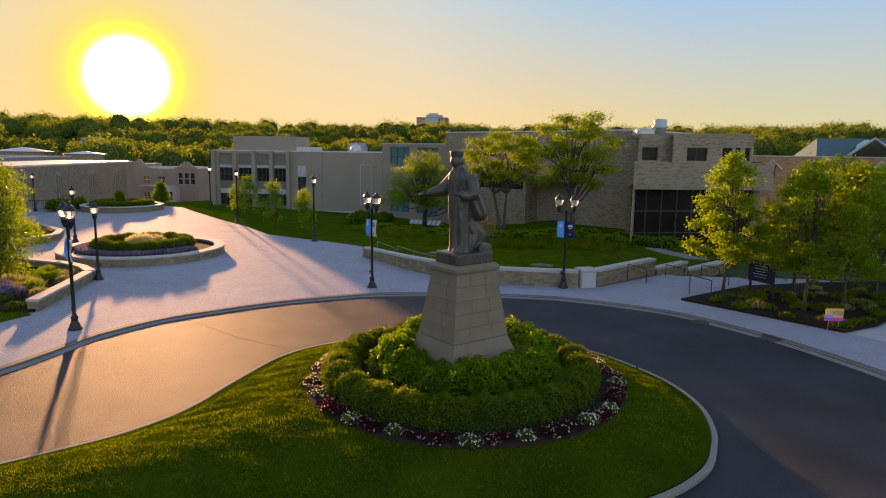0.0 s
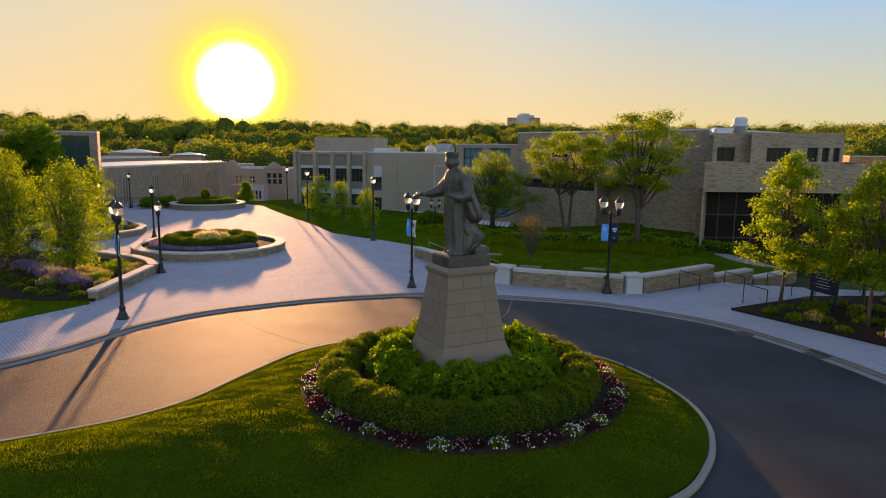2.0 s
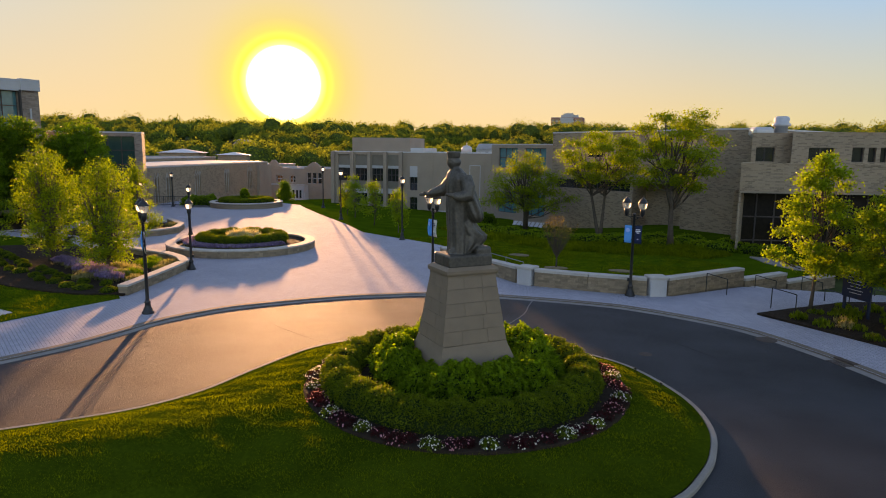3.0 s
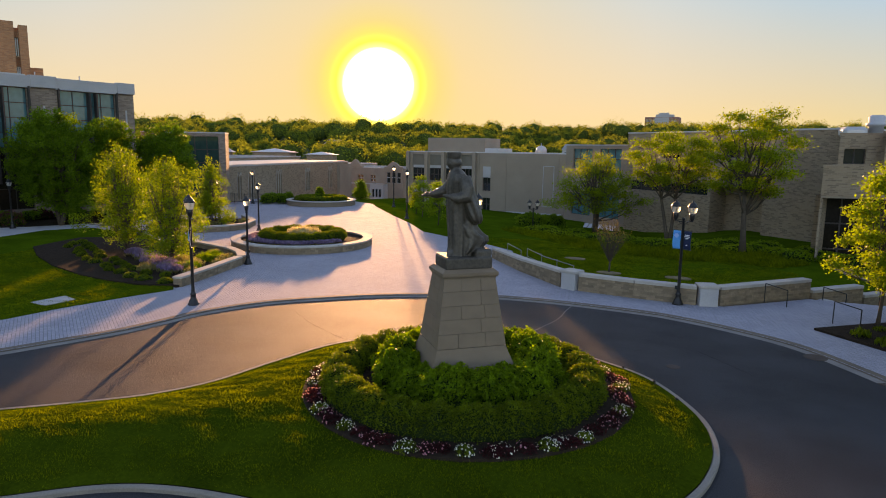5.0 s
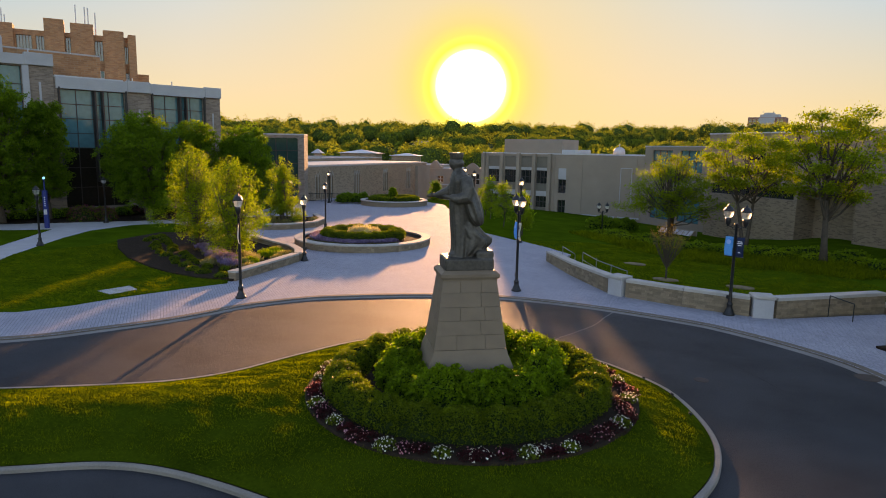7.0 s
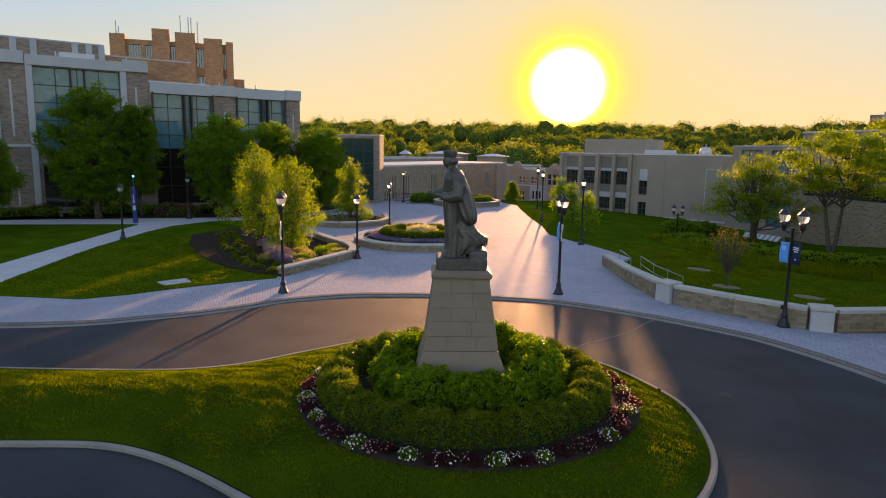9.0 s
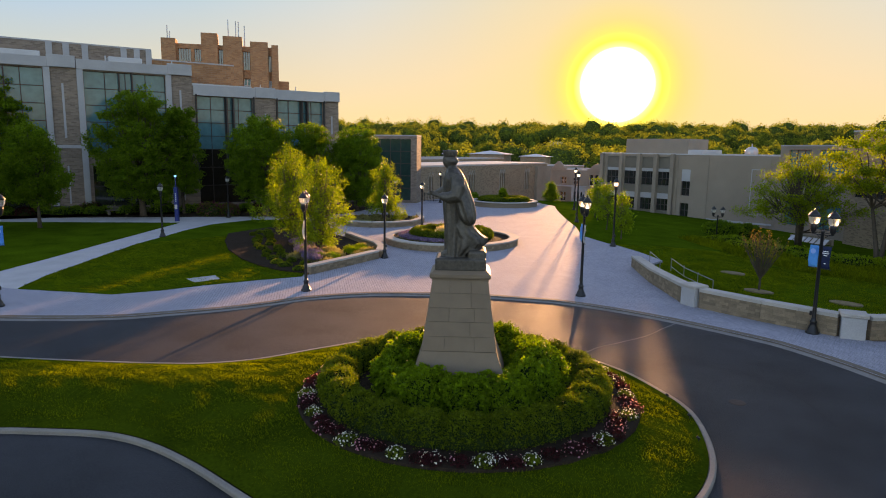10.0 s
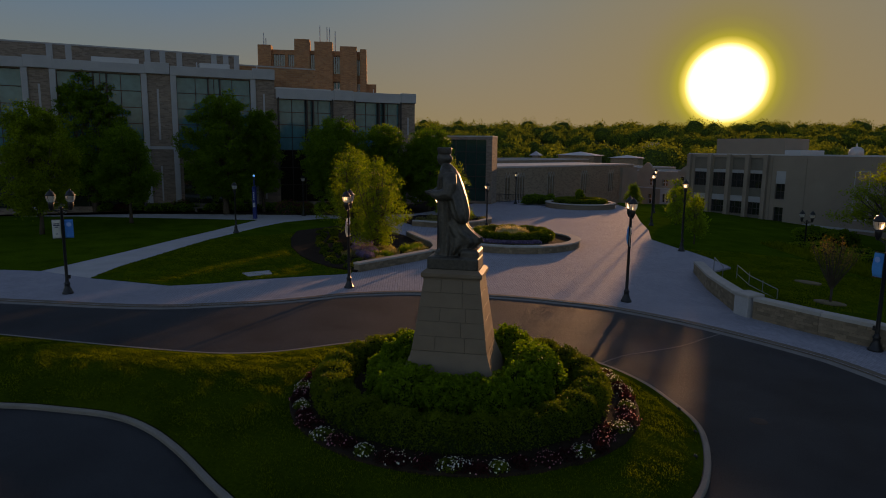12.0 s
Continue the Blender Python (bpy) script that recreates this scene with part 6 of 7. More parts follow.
# long building of brick piers and green glass bays
def long_building():
    P, Q = (-62.0, -3.0), (-52.5, 50.5)
    L = math.hypot(Q[0] - P[0], Q[1] - P[1])
    X = lambda y: (y + 3.0) / 53.5 * L
    root = place("academic_building", "long building of grey-brown brick piers and tall green glass bays", P, Q)
    bays_hi = [(X(-5), X(1.9)), (X(4.6), X(11.8)), (X(14.6), X(21.7)), (X(24.9), X(32.0))]
    bays_lo = [(X(34.9), X(40.6)), (X(43.3), X(48.6))]
    holes = []
    for a, b in bays_hi[1:]:
        holes += [(a, b, 5.6, 13.5), (a + 0.3, b - 0.3, 0.6, 4.6)]
    block(root, X(2.0), X(34.5), -0.5, 14.5, 16, GREY_BRICK, holes, recess=0.35)
    holes = []
    for a, b in bays_lo:
        holes += [(a, b, 0.6, 11.75)]
    block(root, X(34.52), L, -0.5, 12.75, 16, GREY_BRICK, holes, recess=0.35, name="wall")
    block(root, X(-3), X(31.4), 13.0, 16.3, 10, GREY_BRICK, (), PALE_STONE, y=3.4, name="upper_wall", label="set-back upper storey of brick with pale strips")
    block(root, X(31.5), 43.5, 11.0, 15.45, 8, RED_BRICK, (), PALE_STONE, y=4.0, name="upper_wall", label="set-back reddish brick block on the roof")
    for a, b in bays_hi[1:]:
        window(root, a, b, 5.6, 13.5, 0.32, 4, 5, GREEN_GLASS, 0.07, label="tall green glass bay with dark mullions")
        window(root, a + 0.3, b - 0.3, 0.6, 4.6, 0.32, 4, 2, GLASS, 0.08, label="dark ground-floor glazing")
        box_part("pilaster", (a - 0.55, -0.22, -0.3, a - 0.02, 0.1, 13.6), PALE_STONE, root, 0.02, "pale limestone pilaster")
        box_part("pilaster", (b + 0.02, -0.22, -0.3, b + 0.55, 0.1, 13.6), PALE_STONE, root, 0.02, "pale limestone pilaster")
        box_part("lintel", (a - 0.55, -0.24, 13.604, b + 0.55, 0.1, 14.52), PALE_STONE, root, 0.02, "pale limestone band over the bay")
        for k in range(2):
            xm = a + (b - a) * (0.42 + 0.16 * k)
            box_part("mullion_fin", (xm - 0.06, -0.12, 5.6, xm + 0.06, 0.27, 13.5), FRAME_METAL, root, 0.0, "dark projecting fin")
    for y0 in (2.2, 12.1, 22.1, 32.3):
        a, b = X(y0), X(y0 + 2.15)
        box_part("pier_cap", (a - 0.05, -0.3, 13.65, b + 0.05, 0.2, 14.75), PALE_STONE, root, 0.03, "pale limestone cap of the brick pier")
        m = (a + b) / 2
        box_part("inset_strip", (m - 0.09, -0.05, 7.2, m + 0.09, 0.02, 12.2), PALE_STONE, root, 0.0, "narrow pale stone strip")
        box_part("inset_strip", (m - 0.07, -0.05, 1.0, m + 0.07, 0.02, 4.6), PALE_STONE, root, 0.0, "narrow pale stone strip")
        box_part("band", (a - 0.3, -0.08, 6.25, b + 0.3, 0.02, 6.55), PALE_STONE, root, 0.0, "pale stone string course")
    for a, b in bays_lo:
        window(root, a, b, 6.3, 11.75, 0.32, 4, 4, GREEN_GLASS, 0.07, label="tall green glass bay with dark mullions")
        # the lower panes get a darker glass in place of reflected trees
        window(root, a, b, 0.6, 6.298, 0.32, 4, 3, DARK_GLASS, 0.07, label="lower glazing of the bay, darkened for reflected trees")
        box_part("lintel", (a - 0.3, -0.2, 11.77, b + 0.3, 0.1, 12.85), PALE_STONE, root, 0.02, "pale limestone band over the bay")
        for k in range(2):
            xm = a + (b - a) * (0.52 + 0.12 * k)
            box_part("mullion_fin", (xm - 0.07, -0.3, 3.0, xm + 0.07, 0.27, 11.7), FRAME_METAL, root, 0.0, "dark projecting fin")
        for xm in (a - 0.08, b + 0.08):
            box_part("mullion_fin", (xm - 0.07, -0.3, 3.0, xm + 0.07, 0.0, 11.9), FRAME_METAL, root, 0.0, "dark projecting fin")
    for a, b in ((X(40.9), X(43.0)), (X(48.8), L)):
        box_part("pier_cap", (a - 0.05, -0.3, 11.85, b + 0.05, 0.3, 12.95), PALE_STONE, root, 0.03, "pale limestone cap of the brick pier")
        m = (a + b) / 2
        box_part("inset_strip", (m - 0.08, -0.05, 8.2, m + 0.08, 0.02, 10.2), PALE_STONE, root, 0.0, "narrow pale stone strip")
    box_part("parapet", (X(34.55), -0.16, 12.752, X(40.5), 0.2, 12.96), PALE_METAL, root, 0.02, "pale metal parapet")
    for y0 in (13.6, 15.2, 22.2, 23.6, 25.2, 28.6, 29.8, 30.9):
        box_part("stripe", (X(y0), 3.33, 13.4, X(y0) + 0.55, 3.41, 16.29), PALE_STONE, root, 0.0, "pale stone strip on the upper storey")
    for y0, w in ((17.5, 4.2), (27.2, 3.0)):
        box_part("roof_unit", (X(y0), 0.9, 14.4, X(y0) + w, 2.8, 15.1), PALE_METAL, root, 0.05, "pale metal air handler on the roof")
    for y0 in (27.0, 30.0, 33.0, 46.0, 42.0):
        bm = lathe(bmesh.new(), [(0.06, 12.6), (0.06, 15.2 if y0 < 34 else 13.4)], 8, (X(y0), 1.6, 0))
        part("vent_pipe", bm, PALE_METAL, root)


long_building()


def brick_tower():
    P, Q = (-113.8, 53.3), (-103.8, 71.6)
    L = math.hypot(Q[0] - P[0], Q[1] - P[1])
    root = place("brick_tower", "orange brick tower block with vertical window slots", P, Q)
    k = L / 20.85
    slots = [(2.8 * k, 5.0 * k, 22.2, 24.5), (5.6 * k, 6.8 * k, 22.2, 24.5), (9.95 * k, 10.7 * k, 21.8, 24.6), (14.35 * k, 15.6 * k, 21.0, 24.4), (14.35 * k, 15.6 * k, 15.5, 19.4), (19.0 * k, 19.55 * k, 20.8, 23.8), (19.0 * k, 19.55 * k, 15.5, 19.2)]
    block(root, 0, L, -2, 25.35, 16, RED_BRICK, slots, recess=0.6)
    for a, b, top in ((0.0, 2.5, 26.1), (6.95, 9.85, 27.35), (10.8, 14.25, 26.95), (15.7, 18.95, 26.2), (19.6, 20.85, 25.75)):
        box_part("pier", (a * k, -0.9, -2, b * k, 2.0, top), RED_BRICK, root, 0.0, "projecting brick pier")
    box_part("annexe", (L, 0.5, -2, L + 1.9, 8, 19.2), RED_BRICK, root, 0.0, "lower brick annexe")
    for n, (a, b, c, d) in enumerate(slots):
        window(root, a, b, c, d, 0.5, (5, 3, 2, 3, 2, 2, 2)[n], 1 if c > 18 else 3, GLASS if c > 18 else GREEN_GLASS, 0.12 if c > 18 else 0.2, PLAIN_STONE if c > 18 else PALE_METAL, "narrow window slots between brick piers")
    for n, (x, h) in enumerate(((11.6, 30.6), (13.0, 30.4), (13.5, 30.3), (14.6, 29.6), (1.3, 27.6), (0.9, 28.6))):
        part("aerial", tube(bmesh.new(), [(x * k, 3 if n < 4 else 1, 22), (x * k, 3 if n < 4 else 1, h)], 0.1, 6), PALE_METAL, root, "pale aerial mast")


brick_tower()


def hall():
    P, Q = (-50.4, 61.2), (-59.3, 99.2)
    L = math.hypot(Q[0] - P[0], Q[1] - P[1])
    root = place("hall", "long low hall of buff brick with grouped stone slots", P, Q)
    X = lambda y: (y - 61.2) / 38.0 * L
    slots = []
    for y0 in (64.2, 66.8, 74.0, 83.0, 91.4):
        for k in (-1, 0, 1):
            if y0 < 65 and k == 1:
                continue
            x = X(y0) + k * 0.62
            slots.append((x - 0.19, x + 0.19, 0.2, 3.0))
    block(root, 0, L, -4.5, 4.3, 26, BUFF_BRICK, slots, PALE_STONE, recess=0.35)
    for a, b, c, d in slots:
        box_part("slot_glass", (a, 0.3, c, b, 0.34, d), GLASS, root)
        bm = bmesh.new()
        tube(bm, [(a - 0.06, -0.02, 0.1), (a - 0.06, -0.02, 3.05), ((a + b) / 2, -0.02, 3.6), (b + 0.06, -0.02, 3.05)], [0.03, 0.04, 0.05, 0.03], 6)
        part("slot_moulding", bm, STONE, root, "pointed stone moulding")
    box_part("roof_edge", (0.3, 0.4, 4.425, L - 0.3, 25, 4.5), PALE_METAL, root, 0.0, "pale metal roof edge catching the sun")
    block(root, 8, L + 6, 3.0, 4.95, 14, BUFF_BRICK, (), PALE_STONE, y=12, name="upper_wall")
    block(root, L - 5, L + 0.4, -4.5, 3.9, 3, PLAIN_STONE, (), None, y=-0.5, name="end_pier", label="plain projecting end bay")
    # dark glazed stair box at the end
    P2, Q2 = (-55.4, 53.5), (-48.2, 58.9)
    L2 = math.hypot(Q2[0] - P2[0], Q2[1] - P2[1])
    r2 = place("stair_tower", "dark glazed stair tower with a brick corner", P2, Q2)
    block(r2, 0, L2, -0.5, 8.15, 2.6, GREY_BRICK, [(0.4, L2 - 0.75, 0.3, 7.8)], PALE_STONE)
    window(r2, 0.4, L2 - 0.75, 0.3, 7.8, 0.25, 6, 5, STAIR_GLASS, 0.09, label="dark glazed stair wall")
    # fence
    f = thing("fence", (-51.6, 60.1, 0), "black metal railing before the hall", "fence", turn=36)
    part("rail", tube(bmesh.new(), [(0, 0, 1.05), (6.0, 0, 1.05)], 0.03, 6), DARK_METAL, f)
    part("lower_rail", tube(bmesh.new(), [(0, 0, 0.15), (6.0, 0, 0.15)], 0.03, 6), DARK_METAL, f)
    for k in range(31):
        part("post" if k % 6 == 0 else "bar", tube(bmesh.new(), [(0.2 * k, 0, 0.0 if k % 6 == 0 else 0.15), (0.2 * k, 0, 1.12 if k % 6 == 0 else 1.05)], 0.035 if k % 6 == 0 else 0.013, 5), DARK_METAL, f)


hall()


SPANDREL = material("grey_green_spandrel", (0.17, 0.15, 0.115), 0.4, 0.15, 1.0, 10.0, 0.0, spec=0.5)


def flat_block_building():
    """The pale block with a bay of windows and a blank wall."""
    P, Q = (-39.6, 86.0), (-16.0, 86.0)
    root = place("classroom_building", "buff classroom building with window bays and a blank wall", P, Q)
    X = lambda x: x + 39.6
    cols = [(-38.7, -36.75), (-36.0, -34.0), (-33.4, -31.5), (-31.0, -29.3)]
    holes = []
    for a, b in cols:
        holes += [(X(a), X(b), -4.3, 6.0)]
    holes += [(X(-27.65), X(-26.5), 1.15, 4.5), (X(-27.65), X(-26.5), -1.6, 0.2)]
    block(root, 0, X(-16.0), -5, 6.35, 22, PLAIN_STONE, holes, PALE_METAL, recess=0.35)
    for k, (a, b) in enumerate(cols):
        for c, d in ((4.5, 6.0), (1.27, 2.28), (-2.0, -1.0)):
            box_part("spandrel", (X(a), 0.2, c, X(b), 0.34, d), SPANDREL, root, 0.0, "grey-green spandrel panel")
        for c, d in ((4.1, 4.48), (0.57, 1.25), (-2.4, -2.02)):
            box_part("lintel", (X(a), 0.14, c, X(b), 0.34, d), PALE_STONE, root, 0.0, "pale lintel panel over the window")
        for c, d in ((2.3, 4.08), (-0.98, 0.55), (-4.3, -2.42)):
            window(root, X(a), X(b), c, d, 0.25, 3, 2, GLASS, 0.1, label="dark classroom window with bronze mullions")
    for x in (-39.4, -36.37, -33.7, -31.25, -28.9):
        box_part("pilaster", (X(x) - 0.25, -0.45, -5, X(x) + 0.25, -0.002, 6.4), PLAIN_STONE, root, 0.03)
    window(root, X(-27.65), X(-26.5), 1.15, 3.0, 0.3, 2, 2, GLASS, 0.08, label="stair window")
    box_part("panel", (X(-27.65), 0.05, 3.0, X(-26.5), 0.2, 4.5), PALE_STONE, root, 0.0, "pale panel over the stair window")
    window(root, X(-27.65), X(-26.5), -1.6, 0.2, 0.3, 2, 2, GLASS, 0.08, label="stair window")
    for x in (-28.3, -24.3, -17.0):
        box_part("rib", (X(x) - 0.12, -0.1, -5, X(x) + 0.12, -0.002, 6.1), PLAIN_STONE, root)
    for a, b, c, d in ((-24.0, -19.5, -1.7, -1.5), (-19.1, -16.3, -1.7, -1.5)):
        box_part("ledge", (X(a), -0.14, c, X(b), -0.002, d), PALE_STONE, root, 0.0, "pale ledge on the wall")
    for zz in (4.7, -0.6):
        box_part("panel_joint", (X(-19.0), -0.06, zz, X(-17.5), -0.002, zz + 0.08), PALE_STONE, root)
    for x in (-19.0, -17.56):
        box_part("panel_joint", (X(x), -0.06, -0.6, X(x) + 0.08, -0.002, 4.78), PALE_STONE, root)
    for x, w, h, mat, name in ((-38.9, 9.4, 8.45, PLAIN_STONE, "roof_house"), (-29.5, 2.0, 7.0, PALE_METAL, "roof_unit")):
        box_part(name, (X(x), 5, 6.0, X(x) + w, 11, h), mat, root, 0.05)
    dome = lathe(bmesh.new(), [(0.75, 6.2), (0.75, 6.9), (0.66, 7.15), (0.4, 7.35), (0.06, 7.45), (0.05, 7.8)], 16, (X(-20.2), 2.5, 0))
    part("roof_vent", dome, PALE_METAL, root, "pale domed roof vent", True)
    P2, Q2 = (-16.0, 86.0), (-6.6, 79.7)
    L2 = math.hypot(Q2[0] - P2[0], Q2[1] - P2[1])
    r2 = place("link_building", "link block with large dark windows between the buildings", P2, Q2)
    wins = [(1.4, 4.9, 4.6, 7.1), (6.2, 9.8, 4.6, 7.1), (1.4, 4.9, -1.2, 1.5), (6.2, 9.8, -1.2, 1.5)]
    block(r2, 0.02, L2, -5, 7.5, 14, PLAIN_STONE, wins, PALE_STONE)
    for a, b, c, d in wins:
        window(r2, a, b, c, d, 0.25, 3, 2, GREEN_GLASS, 0.09, label="large dark window")
    # gothic entrance block seen past the plaza
    P3, Q3 = (-69.0, 112.0), (-46.0, 112.0)
    r3 = place("gothic_building", "older stone building with a gabled window bay", P3, Q3)
    lights = [(3.2, 4.6, 0.2, 1.5), (6.2, 7.4, 0.2, 1.5), (3.2, 4.6, -3.2, -1.4)]
    block(r3, -1, 14, -5, 2.9, 12, PLAIN_STONE, lights, PALE_STONE)
    for a, b, c, d in lights:
        window(r3, a, b, c, d, 0.25, 2, 2, GLASS, 0.12, PALE_STONE, "dark window in a pale stone frame")
    bay = [(10.3, 11.2, 0.1, 2.2), (11.45, 12.35, 0.1, 2.2), (12.6, 13.5, 0.1, 2.2)]
    block(r3, 9.8, 13.96, -5, 2.95, 3, PLAIN_STONE, bay, None, y=-0.6, name="bay", label="projecting stone bay with three tall lights")
    for a, b, c, d in bay:
        window(r3, a, b, c, d, -0.35, 1, 2, GLASS, 0.12, PALE_STONE, "tall light in a pale stone frame")
    porch = [(8.0, 8.5, -2.6, -1.1), (8.75, 9.25, -2.6, -1.1), (9.5, 10.0, -2.6, -1.1)]
    block(r3, 7.5, 10.6, -5, -0.2, 3, PALE_STONE, porch, STONE, y=-2.2, name="porch", label="low pale stone porch")
    for a, b, c, d in porch:
        window(r3, a, b, c, d, -1.95, 1, 2, GLASS, 0.08, label="narrow dark porch window")
    box_part("band", (-1, -0.12, -0.35, 9.78, -0.002, -0.1), PALE_STONE, r3, 0.0, "pale stone band")
    for x0, x1, top, y0 in ((0.9, 4.5, 4.5, -0.15), (9.9, 13.9, 4.2, -0.75)):
        # shaped gable: shoulders, a curve and a flat head
        xm, w = (x0 + x1) / 2, (x1 - x0) / 2
        line = [(-1.0, 2.9), (-1.0, 3.25), (-0.7, 3.3), (-0.45, 0.55 * top + 1.5), (-0.22, top - 0.15), (-0.12, top), (0.12, top), (0.22, top - 0.15), (0.45, 0.55 * top + 1.5), (0.7, 3.3), (1.0, 3.25), (1.0, 2.9)]
        bm = bmesh.new()
        fronts = [bm.verts.new((xm + w * u, y0, z)) for u, z in line]
        backs = [bm.verts.new((xm + w * u, y0 + 0.5, z)) for u, z in line]
        bm.faces.new(fronts[::-1])
        bm.faces.new(backs)
        for k in range(len(line)):
            m = (k + 1) % len(line)
            bm.faces.new((fronts[k], fronts[m], backs[m], backs[k]))
        part("gable", bm, PLAIN_STONE, r3, "shaped stone gable")
    block(r3, -14, -1.02, -5, 3.4, 12, PLAIN_STONE, (), PALE_STONE, y=2.0, name="wing")


flat_block_building()


def brick_building():
    """The large buff brick building on the low side: slanting wall, deep recess, overhanging storey."""
    P, Q = (-6.6, 77.4), (12.8, 63.1)
    L = math.hypot(Q[0] - P[0], Q[1] - P[1])
    root = place("brick_building", "large buff brick building with a deep recess and band windows", P, Q)
    s = lambda x: (x + 6.6) / 19.4 * L
    block(root, 0, L + 0.02, -4, 8.8, 18, BUFF_BRICK, [(0.6, s(2.45), 2.7, 3.7), (s(2.75), s(7.35), -2.2, 3.7), (s(-2.5), s(-0.5), 6.2, 7.4), (s(4.0), s(5.2), 6.4, 7.4)], PALE_METAL, recess=2.2)
    window(root, 0.6, s(2.45), 2.7, 3.7, 0.35, 7, 1, GLASS, 0.08, label="dark band of windows")
    window(root, s(-2.5), s(-0.5), 6.2, 7.4, 0.35, 2, 1, GLASS, 0.08, label="dark window")
    window(root, s(4.0), s(5.2), 6.4, 7.4, 0.35, 2, 1, GLASS, 0.08, label="dark window")
    box_part("recess_wall", (s(2.75) - 0.2, 2.2, -2.5, s(7.35) + 0.2, 2.4, 3.8), BUFF_BRICK, root, 0.0, "brick back wall of the recess")
    box_part("recess_sill", (s(2.75) + 0.01, 0.1, -2.2, s(7.35) - 0.01, 2.1, -1.5), PLAIN_STONE, root, 0.05, "sloping stone sill of the recess")
    P2, Q2 = (10.7, 52.5), (22.0, 55.2)
    L2 = math.hypot(Q2[0] - P2[0], Q2[1] - P2[1])
    r2 = place("brick_wing", "buff brick wing with an overhanging storey over dark glazing", P2, Q2)
    block(r2, 0, L2, 4.1, 5.98, 14, BUFF_BRICK, (), BUFF_BRICK, name="overhang", label="overhanging brick storey", skew=0.5)
    part("soffit", slab([(0.05, 0.05), (L2 - 0.05, 0.05), (L2 + 4.9, 9.9), (5.0, 9.9)], 3.96, 4.098), PLAIN_STONE, r2, "plain soffit under the overhang")
    block(r2, 0.2, L2, -2.5, 4.0, 10, BUFF_BRICK, [(0.6, L2 - 0.6, -1.4, 3.9)], None, y=1.6, name="glazed_wall", label="dark recessed glazed front", skew=0.5)
    window(r2, 0.6, L2 - 0.6, -1.4, 3.9, 1.75, 8, 3, DARK_GLASS, 0.1, label="tall dark glazing under the overhang")
    part("end_wall", slab([(0.05, 0.2), (0.19, 0.2), (5.2, 10.0), (5.05, 10.0)], -2.5, 3.955), BUFF_BRICK, r2, "brick end wall")
    P3, Q3 = (12.2, 57.0), (21.6, 59.0)
    L3 = math.hypot(Q3[0] - P3[0], Q3[1] - P3[1])
    r3 = place("upper_storey", "set-back brick upper storey with dark windows", P3, Q3)
    fit3 = [(0.35, 1.75, 6.15, 7.25), (3.75, 5.55, 6.15, 7.25), (6.85, 7.7, 6.2, 7.3), (8.0, 8.55, 6.2, 7.3), (8.85, 9.35, 6.2, 7.3)]
    block(r3, 0, 3.4, 5.0, 8.25, 8, BUFF_BRICK, fit3[:1], BUFF_BRICK, recess=0.3, y=1.2, skew=0.5)
    block(r3, 2.5, L3, 5.0, 8.3, 10, BUFF_BRICK, fit3[1:], BUFF_BRICK, recess=0.3, skew=0.5)
    for a, b, c, d in fit3:
        window(r3, a, b, c, d, 0.25 if a > 1 else 1.45, 2 if b - a > 1 else 1, 1, GLASS, 0.08, label="dark upper window")
    part("roof_vent", lathe(bmesh.new(), [(0.5, 8.3), (0.5, 9.0), (0.72, 9.05), (0.72, 9.25), (0.55, 9.3), (0.6, 9.7), (0.45, 9.85)], 16, (3.7, 5.5, 0)), PALE_METAL, r3, "pale round roof fan", True)
    box_part("roof_unit", (1.2, 4.5, 8.1, 2.9, 6.0, 8.95), PALE_METAL, r3, 0.25, "pale roof unit")
    # sloping skylight by the lower walk
    sk = thing("skylight", (-10.8, 72.6, low_z(-10.8, 72.6) - 1.05), "low sloping skylight with pale glazing strips", "skylight", turn=-16)
    box_part("kerb", (-0.1, -0.1, -0.6, 4.1, 2.2, 0.1), PLAIN_STONE, sk, 0.03)
    for k in range(7):
        bm = bmesh.new()
        x0, x1 = 0.1 + 0.55 * k, 0.1 + 0.55 * k + 0.42
        v = [bm.verts.new(c) for c in ((x0, 0, 0.12), (x1, 0, 0.12), (x1, 1.9, 1.35), (x0, 1.9, 1.35), (x0, 0, 0.06), (x1, 0, 0.06), (x1, 1.9, 1.29), (x0, 1.9, 1.29))]
        for q in ((0, 1, 2, 3), (7, 6, 5, 4), (0, 4, 5, 1), (1, 5, 6, 2), (2, 6, 7, 3), (3, 7, 4, 0)):
            bm.faces.new([v[i] for i in q])
        part("glazing_strip", bm, PALE_METAL, sk)
    box_part("back_wall", (-0.1, 1.9, -0.6, 4.1, 2.15, 1.4), PLAIN_STONE, sk, 0.02)


brick_building()


